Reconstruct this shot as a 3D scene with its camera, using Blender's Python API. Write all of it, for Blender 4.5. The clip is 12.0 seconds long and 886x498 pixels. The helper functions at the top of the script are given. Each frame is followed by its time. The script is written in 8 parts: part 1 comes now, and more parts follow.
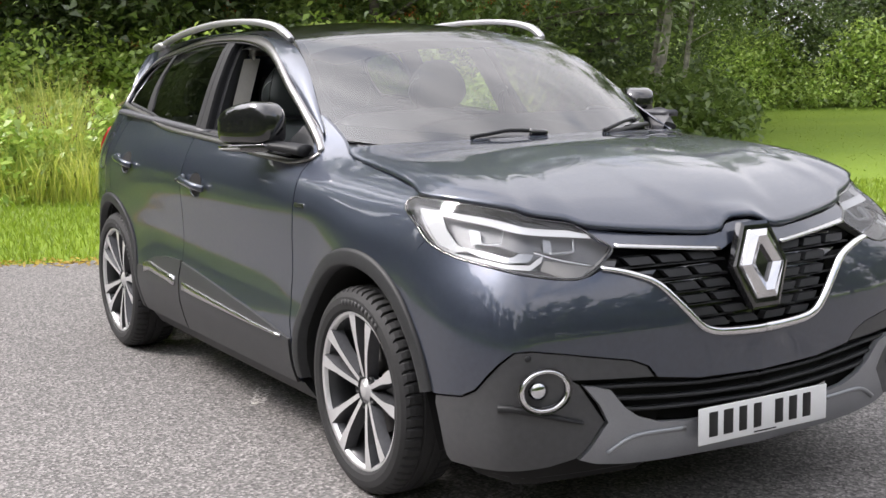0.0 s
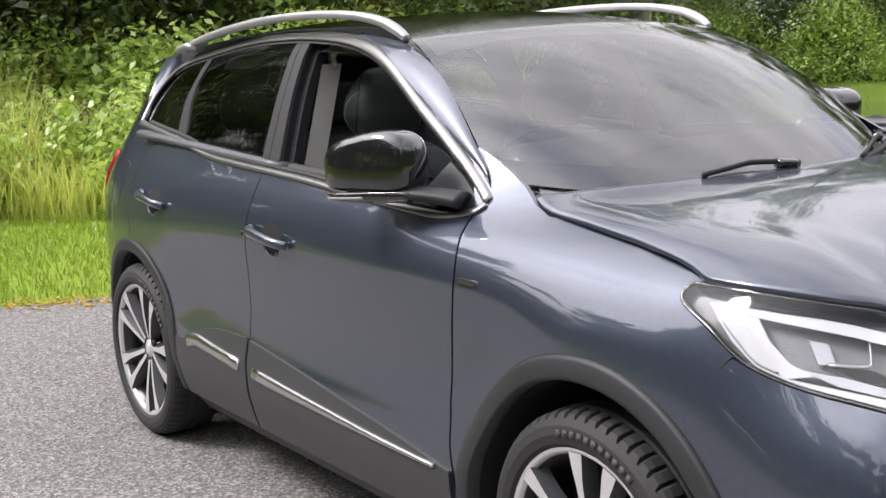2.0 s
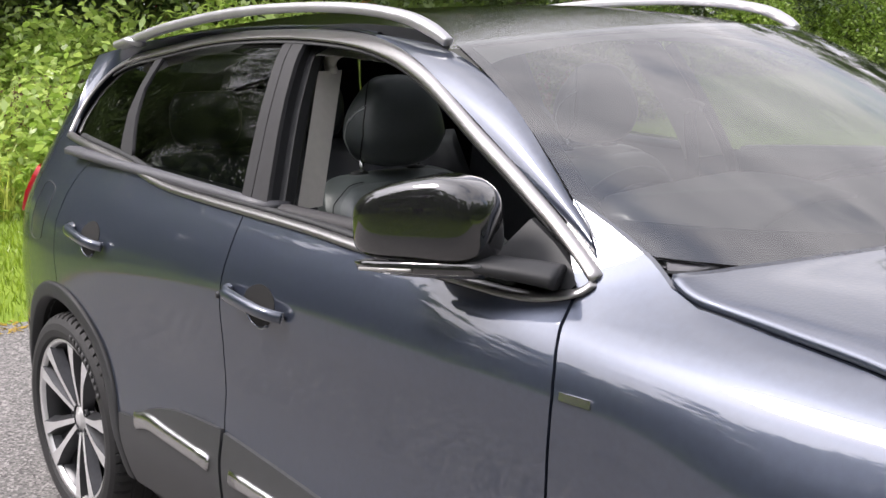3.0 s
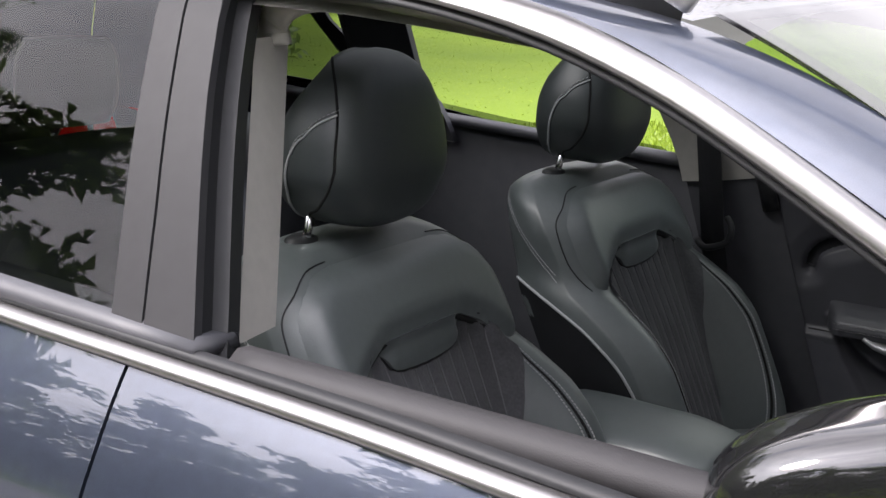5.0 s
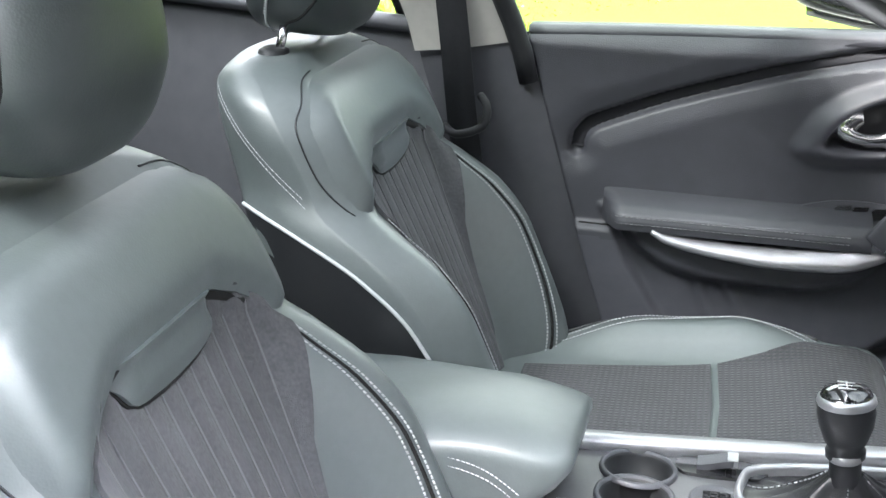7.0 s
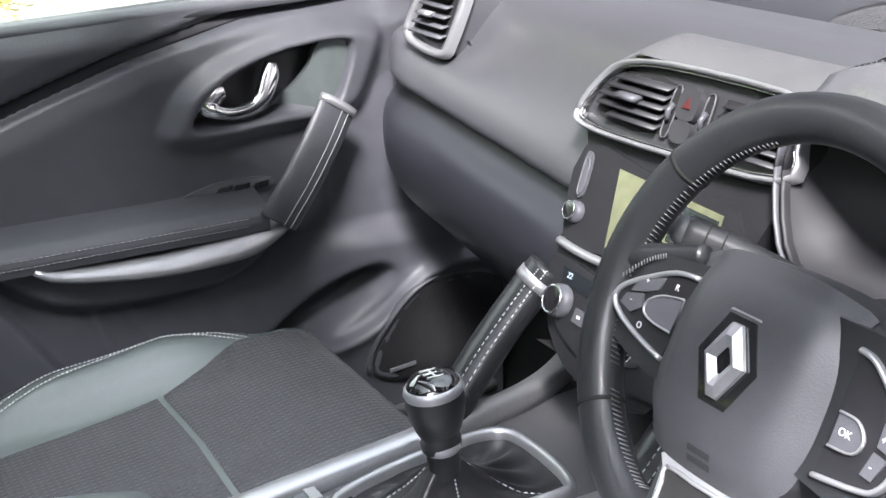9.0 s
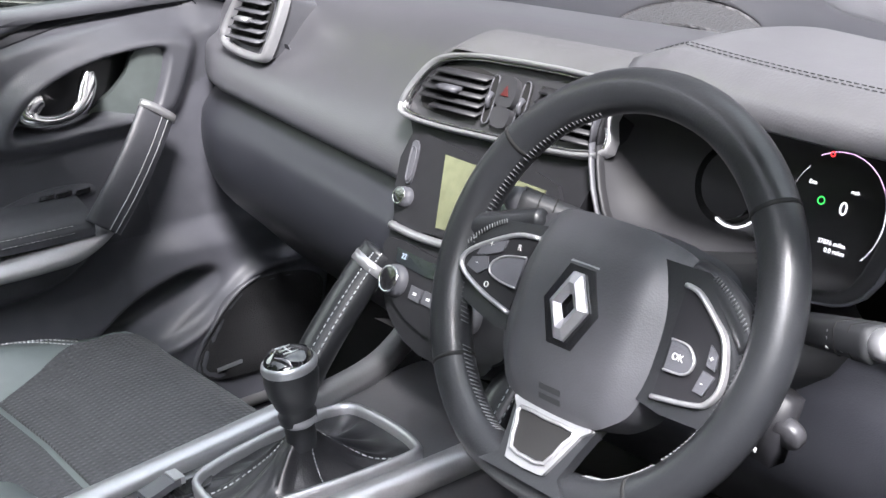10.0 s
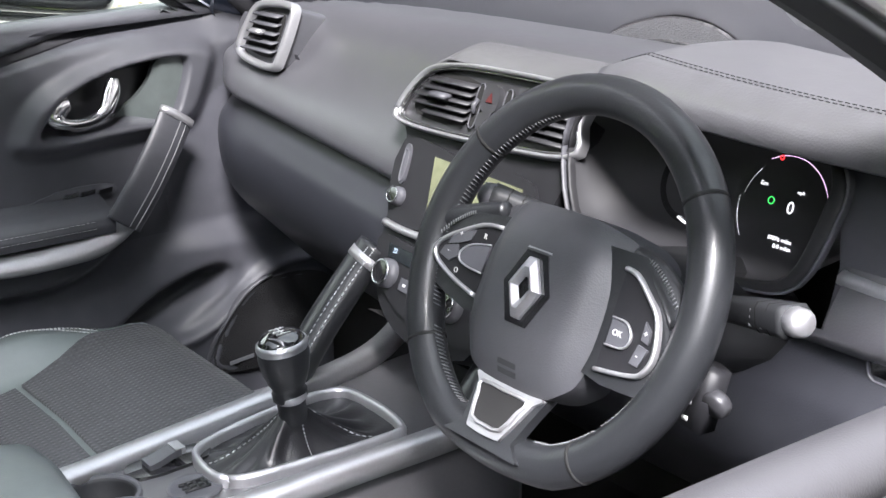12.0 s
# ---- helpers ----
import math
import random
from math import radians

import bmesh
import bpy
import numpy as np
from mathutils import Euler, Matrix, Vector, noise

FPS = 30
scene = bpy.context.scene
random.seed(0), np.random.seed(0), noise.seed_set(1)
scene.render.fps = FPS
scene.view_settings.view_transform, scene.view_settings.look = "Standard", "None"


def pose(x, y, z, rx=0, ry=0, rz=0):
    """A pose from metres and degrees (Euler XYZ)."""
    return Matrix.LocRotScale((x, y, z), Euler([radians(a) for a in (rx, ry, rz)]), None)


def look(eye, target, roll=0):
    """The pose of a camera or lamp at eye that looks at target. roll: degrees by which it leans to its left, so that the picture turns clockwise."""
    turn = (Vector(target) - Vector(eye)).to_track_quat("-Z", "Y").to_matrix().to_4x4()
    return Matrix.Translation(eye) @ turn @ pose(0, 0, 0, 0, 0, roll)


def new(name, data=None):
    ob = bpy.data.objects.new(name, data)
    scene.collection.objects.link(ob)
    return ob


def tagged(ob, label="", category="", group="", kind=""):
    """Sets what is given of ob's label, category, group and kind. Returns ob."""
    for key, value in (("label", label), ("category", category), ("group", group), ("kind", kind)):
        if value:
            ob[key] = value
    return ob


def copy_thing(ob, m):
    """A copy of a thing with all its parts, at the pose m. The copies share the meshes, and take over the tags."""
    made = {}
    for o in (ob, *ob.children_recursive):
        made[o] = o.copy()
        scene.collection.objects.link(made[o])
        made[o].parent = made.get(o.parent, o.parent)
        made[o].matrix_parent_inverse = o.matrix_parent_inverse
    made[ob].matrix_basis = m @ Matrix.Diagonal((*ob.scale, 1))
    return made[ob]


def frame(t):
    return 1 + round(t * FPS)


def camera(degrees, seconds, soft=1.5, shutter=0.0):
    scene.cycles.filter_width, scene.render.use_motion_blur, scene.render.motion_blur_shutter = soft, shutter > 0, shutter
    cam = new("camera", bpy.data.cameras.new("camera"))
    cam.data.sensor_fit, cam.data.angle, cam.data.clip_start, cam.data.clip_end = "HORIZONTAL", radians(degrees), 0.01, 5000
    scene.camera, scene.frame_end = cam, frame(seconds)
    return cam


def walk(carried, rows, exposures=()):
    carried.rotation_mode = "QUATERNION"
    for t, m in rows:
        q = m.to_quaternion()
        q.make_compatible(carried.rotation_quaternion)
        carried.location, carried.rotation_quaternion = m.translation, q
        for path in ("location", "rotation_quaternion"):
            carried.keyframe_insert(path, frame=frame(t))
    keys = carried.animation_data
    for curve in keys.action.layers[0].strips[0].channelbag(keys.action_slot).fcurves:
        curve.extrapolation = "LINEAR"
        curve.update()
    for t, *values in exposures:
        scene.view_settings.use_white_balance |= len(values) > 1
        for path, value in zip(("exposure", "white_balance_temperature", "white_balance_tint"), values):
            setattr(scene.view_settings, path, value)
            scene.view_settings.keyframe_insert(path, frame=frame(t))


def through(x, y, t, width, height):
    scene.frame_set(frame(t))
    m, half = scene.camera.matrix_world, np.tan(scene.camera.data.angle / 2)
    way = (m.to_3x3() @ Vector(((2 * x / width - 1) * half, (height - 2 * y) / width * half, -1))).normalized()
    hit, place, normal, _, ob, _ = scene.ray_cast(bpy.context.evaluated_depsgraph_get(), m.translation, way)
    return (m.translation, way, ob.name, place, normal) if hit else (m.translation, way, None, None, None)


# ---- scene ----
cam = camera(39.0, 12.0)
# seconds, eye, target, roll
PATH = [
    (0, (3.516, -2.657, 1.373), (1.814, -1.648, 1.082), -1.1),
    (0.5, (3.223, -2.676, 1.388), (1.517, -1.677, 1.088), -1.4),
    (1, (2.833, -2.59, 1.395), (1.135, -1.581, 1.083), -2.1),
    (1.5, (2.454, -2.508, 1.415), (0.776, -1.469, 1.094), -2.5),
    (2, (1.977, -2.547, 1.463), (0.333, -1.455, 1.14), -2.5),
    (2.5, (1.501, -2.423, 1.452), (-0.112, -1.287, 1.126), -2.5),
    (2.7, (1.319, -2.356, 1.486), (-0.278, -1.198, 1.155), -2.4),
    (4.3, (-0.182, -2.008, 1.57), (-1.386, -0.473, 1.129), 2.2),
    (4.5, (-0.311, -1.903, 1.523), (-1.476, -0.334, 1.098), 1.5),
    (5, (-0.66, -1.745, 1.519), (-1.665, -0.077, 1.063), 2.5),
    (5.5, (-0.841, -1.569, 1.484), (-1.701, 0.17, 0.999), 2.6),
    (6, (-0.957, -1.351, 1.481), (-1.707, 0.422, 0.938), 2.5),
    (6.5, (-1.004, -1.29, 1.464), (-1.622, 0.514, 0.86), 2.6),
    (7, (-1.091, -1.276, 1.444), (-1.475, 0.576, 0.795), 2.6),
    (7.5, (-1.184, -1.263, 1.429), (-1.249, 0.622, 0.763), 2.2),
    (7.7, (-1.205, -1.237, 1.424), (-1.138, 0.647, 0.758), 1.8),
    (9.3, (-1.487, -0.965, 1.416), (-0.441, 0.606, 0.754), -1.0),
    (9.5, (-1.52, -0.971, 1.414), (-0.4, 0.552, 0.761), -0.8),
    (10, (-1.536, -1.027, 1.409), (-0.331, 0.435, 0.766), -0.4),
    (10.5, (-1.557, -1.114, 1.411), (-0.355, 0.352, 0.772), -0.1),
    (11, (-1.564, -1.145, 1.414), (-0.382, 0.341, 0.785), 0.0),
    (11.5, (-1.56, -1.147, 1.413), (-0.39, 0.353, 0.795), -0.1),
    (12, (-1.559, -1.152, 1.413), (-0.395, 0.356, 0.803), 0.0),
]
walk(cam, [(t, look(eye, target, roll)) for t, eye, target, roll in PATH],
     exposures=[(0,.86,6500,15),(2.7,.84,6500,17),(4.3,1.1,6400,19),(4.6,1.18,6400,19),(5.2,1.5,6450,17),(5.6,2.2,6400,12),(6.0,2.8,6300,10),(6.5,3.25,6300,9),(7.1,3.45,6150,12),(7.7,3.2,6100,15),(9.3,3.1,6150,15),(10.5,2.98,6150,15),(12,2.92,6150,15)])

# ---- sky, sun ----
SUN_ELEVATION, SUN_AZIMUTH = 48, 215  # degrees; azimuth clockwise from +y
world = bpy.data.worlds.new("sky")
scene.world = world
world.use_nodes = True
wt = world.node_tree
wt.nodes.clear()
sky = wt.nodes.new("ShaderNodeTexSky")
sky.sky_type, sky.sun_disc = "NISHITA", False
sky.sun_elevation, sky.sun_rotation = radians(SUN_ELEVATION), radians(SUN_AZIMUTH)
sky.air_density, sky.dust_density = 1.2, 2.0
w_co = wt.nodes.new("ShaderNodeTexCoord")
w_map = wt.nodes.new("ShaderNodeMapping")
w_map.inputs["Scale"].default_value = (1, 1, 2.2)
w_noise = wt.nodes.new("ShaderNodeTexNoise")
w_noise.inputs["Scale"].default_value, w_noise.inputs["Detail"].default_value = 2.3, 7
w_ramp = wt.nodes.new("ShaderNodeValToRGB")
w_ramp.color_ramp.elements[0].position, w_ramp.color_ramp.elements[1].position = .26, .47
w_ramp.color_ramp.elements[0].color, w_ramp.color_ramp.elements[1].color = (0, 0, 0, 1), (1, 1, 1, 1)
w_noise2 = wt.nodes.new("ShaderNodeTexNoise")
w_noise2.inputs["Scale"].default_value, w_noise2.inputs["Detail"].default_value = 5.0, 6
w_cloud = wt.nodes.new("ShaderNodeValToRGB")
w_cloud.color_ramp.elements[0].position, w_cloud.color_ramp.elements[1].position = .3, .72
w_cloud.color_ramp.elements[0].color, w_cloud.color_ramp.elements[1].color = (6.3, 6.4, 6.7, 1), (9.6, 9.6, 9.7, 1)
# the cloud is brighter round the hidden sun
w_dot, w_low, w_pow, w_gain, w_veil = (wt.nodes.new("ShaderNodeVectorMath"), wt.nodes.new("ShaderNodeMath"), wt.nodes.new("ShaderNodeMath"), wt.nodes.new("ShaderNodeMath"), wt.nodes.new("ShaderNodeVectorMath"))
w_dot.operation, w_low.operation, w_pow.operation, w_gain.operation, w_veil.operation = "DOT_PRODUCT", "MAXIMUM", "POWER", "MULTIPLY_ADD", "SCALE"
w_dot.inputs[1].default_value = (math.sin(radians(SUN_AZIMUTH)) * math.cos(radians(SUN_ELEVATION)), math.cos(radians(SUN_AZIMUTH)) * math.cos(radians(SUN_ELEVATION)), math.sin(radians(SUN_ELEVATION)))
w_low.inputs[1].default_value, w_pow.inputs[1].default_value = 0, 6
w_gain.inputs[1].default_value, w_gain.inputs[2].default_value = 1.8, .76
w_mix = wt.nodes.new("ShaderNodeMixRGB")
w_bg = wt.nodes.new("ShaderNodeBackground")
w_bg.inputs["Strength"].default_value = .15
w_out = wt.nodes.new("ShaderNodeOutputWorld")
for a, b in ((w_co.outputs["Generated"], w_map.inputs[0]), (w_map.outputs[0], w_noise.inputs[0]), (w_map.outputs[0], w_noise2.inputs[0]),
             (w_noise.outputs[0], w_ramp.inputs[0]), (w_noise2.outputs[0], w_cloud.inputs[0]), (w_ramp.outputs[0], w_mix.inputs[0]),
             (sky.outputs[0], w_mix.inputs[1]), (w_co.outputs["Generated"], w_dot.inputs[0]), (w_dot.outputs["Value"], w_low.inputs[0]), (w_low.outputs[0], w_pow.inputs[0]),
             (w_pow.outputs[0], w_gain.inputs[0]), (w_cloud.outputs[0], w_veil.inputs[0]), (w_gain.outputs[0], w_veil.inputs["Scale"]), (w_veil.outputs[0], w_mix.inputs[2]), (w_mix.outputs[0], w_bg.inputs[0]),
             (w_bg.outputs[0], w_out.inputs[0])):
    wt.links.new(a, b)
sun = new("sun", bpy.data.lights.new("sun", "SUN"))
sun.data.energy, sun.data.angle, sun.data.color = 2.2, radians(15), (1, .96, .9)
_az, _el = radians(SUN_AZIMUTH), radians(SUN_ELEVATION)
sun.matrix_world = look((20 * math.sin(_az) * math.cos(_el), 20 * math.cos(_az) * math.cos(_el), 20 * math.sin(_el)), (0, 0, 0))

# ---- materials ----
def material(name, color, rough=.5, metal=0.0, **more):
    """A principled material. grain=(scale, amount): colour variation; bump=(scale, strength); coat, sheen, spec, emit."""
    m = bpy.data.materials.new(name)
    m.use_nodes = True
    t = m.node_tree
    p = t.nodes["Principled BSDF"]
    p.inputs["Base Color"].default_value = (*color, 1)
    p.inputs["Roughness"].default_value, p.inputs["Metallic"].default_value = rough, metal
    if "coat" in more:
        p.inputs["Coat Weight"].default_value, p.inputs["Coat Roughness"].default_value = more["coat"], more.get("coat_rough", .02)
    if "coat_ior" in more:
        p.inputs["Coat IOR"].default_value = more["coat_ior"]
    if "spec" in more:
        p.inputs["Specular IOR Level"].default_value = more["spec"]
    if "sheen" in more:
        p.inputs["Sheen Weight"].default_value = more["sheen"]
    if "emit" in more:
        p.inputs["Emission Color"].default_value, p.inputs["Emission Strength"].default_value = (*more.get("emit_color", color), 1), more["emit"]
    if more.get("through"):
        p.inputs["Transmission Weight"].default_value = more["through"]
    co = t.nodes.new("ShaderNodeTexCoord")
    if "grain" in more:
        scale, amount = more["grain"]
        n1, n2 = t.nodes.new("ShaderNodeTexNoise"), t.nodes.new("ShaderNodeTexNoise")
        n1.inputs["Scale"].default_value, n2.inputs["Scale"].default_value = scale, scale * .07
        n1.inputs["Detail"].default_value = n2.inputs["Detail"].default_value = 5
        add = t.nodes.new("ShaderNodeMath")
        add.operation = "ADD"
        ramp = t.nodes.new("ShaderNodeMapRange")
        ramp.inputs["From Min"].default_value, ramp.inputs["From Max"].default_value = .7, 1.3
        ramp.inputs["To Min"].default_value, ramp.inputs["To Max"].default_value = 1 - amount, 1 + amount
        mul = t.nodes.new("ShaderNodeVectorMath")
        mul.operation = "SCALE"
        mul.inputs[0].default_value = color
        for a, b in ((co.outputs["Object"], n1.inputs[0]), (co.outputs["Object"], n2.inputs[0]), (n1.outputs[0], add.inputs[0]), (n2.outputs[0], add.inputs[1]),
                     (add.outputs[0], ramp.inputs[0]), (ramp.outputs[0], mul.inputs["Scale"]), (mul.outputs[0], p.inputs["Base Color"])):
            t.links.new(a, b)
        rr = t.nodes.new("ShaderNodeMapRange")
        rr.inputs["To Min"].default_value, rr.inputs["To Max"].default_value = rough * .85, min(1, rough * 1.15)
        t.links.new(n2.outputs[0], rr.inputs[0])
        t.links.new(rr.outputs[0], p.inputs["Roughness"])
    if "bump" in more:
        scale, strength = more["bump"]
        kind = more.get("bump_kind", "noise")
        if kind == "noise":
            n = t.nodes.new("ShaderNodeTexNoise")
            n.inputs["Scale"].default_value, n.inputs["Detail"].default_value = scale, 4
            out = n.outputs[0]
        elif kind == "cells":
            n = t.nodes.new("ShaderNodeTexVoronoi")
            n.inputs["Scale"].default_value = scale
            out = n.outputs["Distance"]
        elif kind == "waffle":
            n, n_y = t.nodes.new("ShaderNodeTexWave"), t.nodes.new("ShaderNodeTexWave")
            for w, way in ((n, "X"), (n_y, "Y")):
                w.inputs["Scale"].default_value, w.bands_direction = scale, way
                w.inputs["Distortion"].default_value, w.inputs["Detail Scale"].default_value = .6, .5
            t.links.new(co.outputs["Object"], n_y.inputs[0])
            both_ways = t.nodes.new("ShaderNodeMath")
            both_ways.operation = "MULTIPLY"
            t.links.new(n.outputs["Fac"], both_ways.inputs[0])
            t.links.new(n_y.outputs["Fac"], both_ways.inputs[1])
            out = both_ways.outputs[0]
        else:
            n = t.nodes.new("ShaderNodeTexWave")
            n.inputs["Scale"].default_value, n.bands_direction = scale, kind
            out = n.outputs["Fac"]
        t.links.new(co.outputs["Object"], n.inputs[0])
        bp = t.nodes.new("ShaderNodeBump")
        bp.inputs["Strength"].default_value, bp.inputs["Distance"].default_value = strength, more.get("deep", .002)
        t.links.new(out, bp.inputs["Height"])
        t.links.new(bp.outputs[0], p.inputs["Normal"])
    return m


def pane(name, tint, gloss=1.0, rough=.0, ior=1.75, drops=False):
    """Thin glass: tinted transparency under a Fresnel gloss."""
    m = bpy.data.materials.new(name)
    m.use_nodes = True
    t = m.node_tree
    t.nodes.clear()
    tr, gl, mix = (t.nodes.new("ShaderNodeBsdf" + k) for k in ("Transparent", "Glossy", "Transparent"))
    t.nodes.remove(mix)
    mix, fr, out = t.nodes.new("ShaderNodeMixShader"), t.nodes.new("ShaderNodeFresnel"), t.nodes.new("ShaderNodeOutputMaterial")
    tr.inputs[0].default_value = (*tint, 1)
    gl.inputs["Color"].default_value, gl.inputs["Roughness"].default_value = (gloss, gloss, gloss, 1), rough
    fr.inputs[0].default_value = ior
    if drops:
        co, vo, bp = t.nodes.new("ShaderNodeTexCoord"), t.nodes.new("ShaderNodeTexVoronoi"), t.nodes.new("ShaderNodeBump")
        vo.inputs["Scale"].default_value, bp.inputs["Strength"].default_value, bp.inputs["Distance"].default_value = 170, .3, .003
        t.links.new(co.outputs["Object"], vo.inputs[0])
        t.links.new(vo.outputs["Distance"], bp.inputs["Height"])
        t.links.new(bp.outputs[0], gl.inputs["Normal"])
        t.links.new(bp.outputs[0], fr.inputs["Normal"])
    for a, b in ((fr.outputs[0], mix.inputs[0]), (tr.outputs[0], mix.inputs[1]), (gl.outputs[0], mix.inputs[2]), (mix.outputs[0], out.inputs[0])):
        t.links.new(a, b)
    return m


PAINT = material("grey_metallic_paint", (.040, .050, .076), .40, .6, coat_ior=1.7, coat=1.0, coat_rough=.015, grain=(900, .10))
PAINT_WET = material("grey_paint_with_drops", (.040, .050, .076), .40, .6, coat_ior=1.7, coat=1.0, coat_rough=.02, grain=(900, .10), bump=(150, .10), bump_kind="cells", deep=.002)
BLACK = material("textured_black_plastic", (.022, .023, .025), .55, spec=.35, grain=(60, .15), bump=(700, .12), deep=.001)
CLAD = material("grey_cladding_plastic", (.031, .032, .034), .45, grain=(50, .12), bump=(800, .15), deep=.001)
CORNER = material("charcoal_bumper_plastic", (.062, .063, .067), .42, grain=(50, .12), bump=(800, .15), deep=.001)
GLOSS = material("gloss_black", (.010, .010, .011), .08, coat=1.0, coat_ior=1.6)
# Near-black stands for deep shade in wheel wells, hull, holes and gaps.
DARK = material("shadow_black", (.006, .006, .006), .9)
CHROME = material("chrome", (.70, .70, .71), .13, 1.0, grain=(40, .03))
WINDOW_TRIM = material("dulled_window_trim", (.30, .293, .292), .32, .95, grain=(60, .06))
PILLAR = material("satin_black_pillar", (.026, .026, .028), .5, spec=.25, grain=(50, .1))
WHEEL_PAD = material("grained_wheel_pad", (.047, .048, .053), .44, grain=(60, .08), bump=(600, .14), bump_kind="cells", deep=.0008)
SATIN = material("satin_aluminium", (.45, .45, .465), .42, .8, grain=(300, .05))
SKID = material("silver_grey_skid", (.30, .31, .33), .38, .6, grain=(200, .06))
BRIGHT = material("bright_trim", (.55, .55, .55), .24, 1.0, grain=(120, .05))
RUBBER = material("tyre_rubber", (.017, .017, .018), .72, grain=(80, .2), bump=(300, .1))
RIM_CUT = material("machined_alloy", (.66, .66, .67), .32, .6, grain=(250, .05))
RIM_DARK = material("dark_alloy", (.045, .046, .05), .36, .4, grain=(90, .12))
STEEL = material("brake_steel", (.16, .155, .15), .4, 1.0, grain=(120, .15))
GLASS = pane("green_tinted_glass", (.60, .66, .58), 1.0, ior=1.5)
SCREEN_GLASS = pane("windscreen_glass", (.36, .39, .38), 1.0, ior=2.25)
PRIVACY = pane("privacy_glass", (.30, .32, .31), 1.0, ior=1.3)
LENS = pane("lamp_lens", (.94, .95, .96), 1.0, ior=1.4)
RED_LENS = material("red_lamp_lens", (.6, .008, .01), .12, coat=.8, emit=.1)
AMBER = material("ribbed_clear_indicator", (.34, .33, .32), .2, coat=.5, bump=(160, .5), bump_kind="X")
LAMP_IN = material("lamp_housing", (.12, .123, .13), .4, .3, grain=(60, .1))
LAMP_BEZEL = material("grey_lamp_bezel", (.22, .222, .23), .35, .2, grain=(60, .08))
DRL = material("daytime_lamp", (.48, .49, .51), .35, emit=.07, emit_color=(1, 1, 1))
REFLECTOR = material("reflector", (.85, .85, .86), .08, 1.0)
PLATE = material("white_reflective_plate", (.78, .79, .8), .35, grain=(200, .03))
INK = material("black_print", (.012, .012, .013), .5)
LEATHER = material("grey_black_leather", (.094, .110, .111), .46, grain=(90, .07), bump=(420, .14), bump_kind="cells", deep=.0007, spec=.7, coat=.55, coat_rough=.42, coat_ior=1.65)
# Seat leather darkened for the head restraints, which sit in the roof's shade.
HEAD_SHADED = material("shaded_headrest_leather", (.052, .061, .062), .42, grain=(90, .07), bump=(420, .14), bump_kind="cells", deep=.0007, coat=.25, coat_rough=.45)
LEATHER_B = material("black_leather", (.016, .017, .019), .42, spec=.3, grain=(90, .08), bump=(420, .16), bump_kind="cells", deep=.0007, coat=.32, coat_rough=.24, coat_ior=1.6)
FABRIC = material("ribbed_dark_fabric", (.072, .073, .079), .85, sheen=.12, grain=(260, .3), bump=(900, .5))
CUSHION = material("waffle_grey_fabric", (.042, .042, .046), .85, sheen=.12, grain=(200, .25), bump=(36, .45), bump_kind="waffle", deep=.003)
DOOR_LEATHER = material("charcoal_door_leather", (.044, .045, .052), .5, grain=(90, .08), bump=(420, .2), bump_kind="cells", deep=.0007, coat=.2, coat_rough=.45)
STITCH = material("pale_stitching", (.42, .43, .44), .7)
STITCH_D = material("grey_stitching", (.11, .115, .12), .7)
RIB_THREAD = material("grey_rib_thread", (.125, .125, .135), .8)
PIPING = material("grey_piping", (.48, .5, .51), .5)
SOFT = material("soft_dash_plastic", (.050, .051, .059), .46, spec=.55, grain=(30, .1), bump=(600, .3), bump_kind="cells", deep=.0008)
TRIM = material("dark_interior_plastic", (.068, .069, .078), .48, grain=(30, .12), bump=(700, .2), bump_kind="cells", deep=.0007)
# Lighter copy of the dash material: daylight on the hood put into colour.
HOOD_LIT = material("lit_dash_copy", (.098, .098, .106), .42, spec=.8, coat=.7, coat_rough=.38, coat_ior=1.7, grain=(40, .1), bump=(420, .3), bump_kind="cells", deep=.0008)
DASH_TOP = material("grained_dash_top", (.050, .050, .056), .46, spec=.6, coat=.8, coat_rough=.36, coat_ior=1.7, grain=(40, .1), bump=(520, .3), bump_kind="cells", deep=.0008)
PALE = material("pale_grey_pillar_trim", (.46, .445, .41), .7, grain=(60, .06), bump=(500, .15))
BELT = material("woven_belt", (.012, .013, .016), .75, bump=(900, .4), bump_kind="X", grain=(200, .2))
CARPET = material("dark_carpet", (.012, .012, .013), .95, grain=(150, .4), bump=(500, .6))
DISPLAY = material("map_display", (.11, .115, .068), .25, emit=.03, grain=(30, .35))
DISPLAY_OFF = material("dark_display", (.01, .012, .014), .12, coat=.5)
GLOW = material("white_lit_print", (.9, .9, .9), .5, emit=.3)
GLOW_GREEN = material("green_lit_symbol", (.05, .6, .1), .5, emit=.3)
GLOW_RED = material("red_lit_symbol", (.8, .03, .03), .5, emit=.5)
GLOW_VIOLET = material("violet_lit_ring", (.75, .5, .72), .5, emit=.35)
PRINT = material("pale_print", (.6, .6, .6), .6)

# ---- mesh tools ----
def part(name, bm, mat, parent=None, label="", smooth=True):
    """Links a bmesh as one mesh object under a thing or a part."""
    me = bpy.data.meshes.new(name)
    bm.normal_update()
    bm.to_mesh(me)
    bm.free()
    for m in (mat if isinstance(mat, (list, tuple)) else [mat]):
        me.materials.append(m)
    if smooth:
        me.polygons.foreach_set("use_smooth", [True] * len(me.polygons))
    ob = new(name, me)
    if parent:
        ob.parent = parent
    return tagged(ob, label) if label else ob


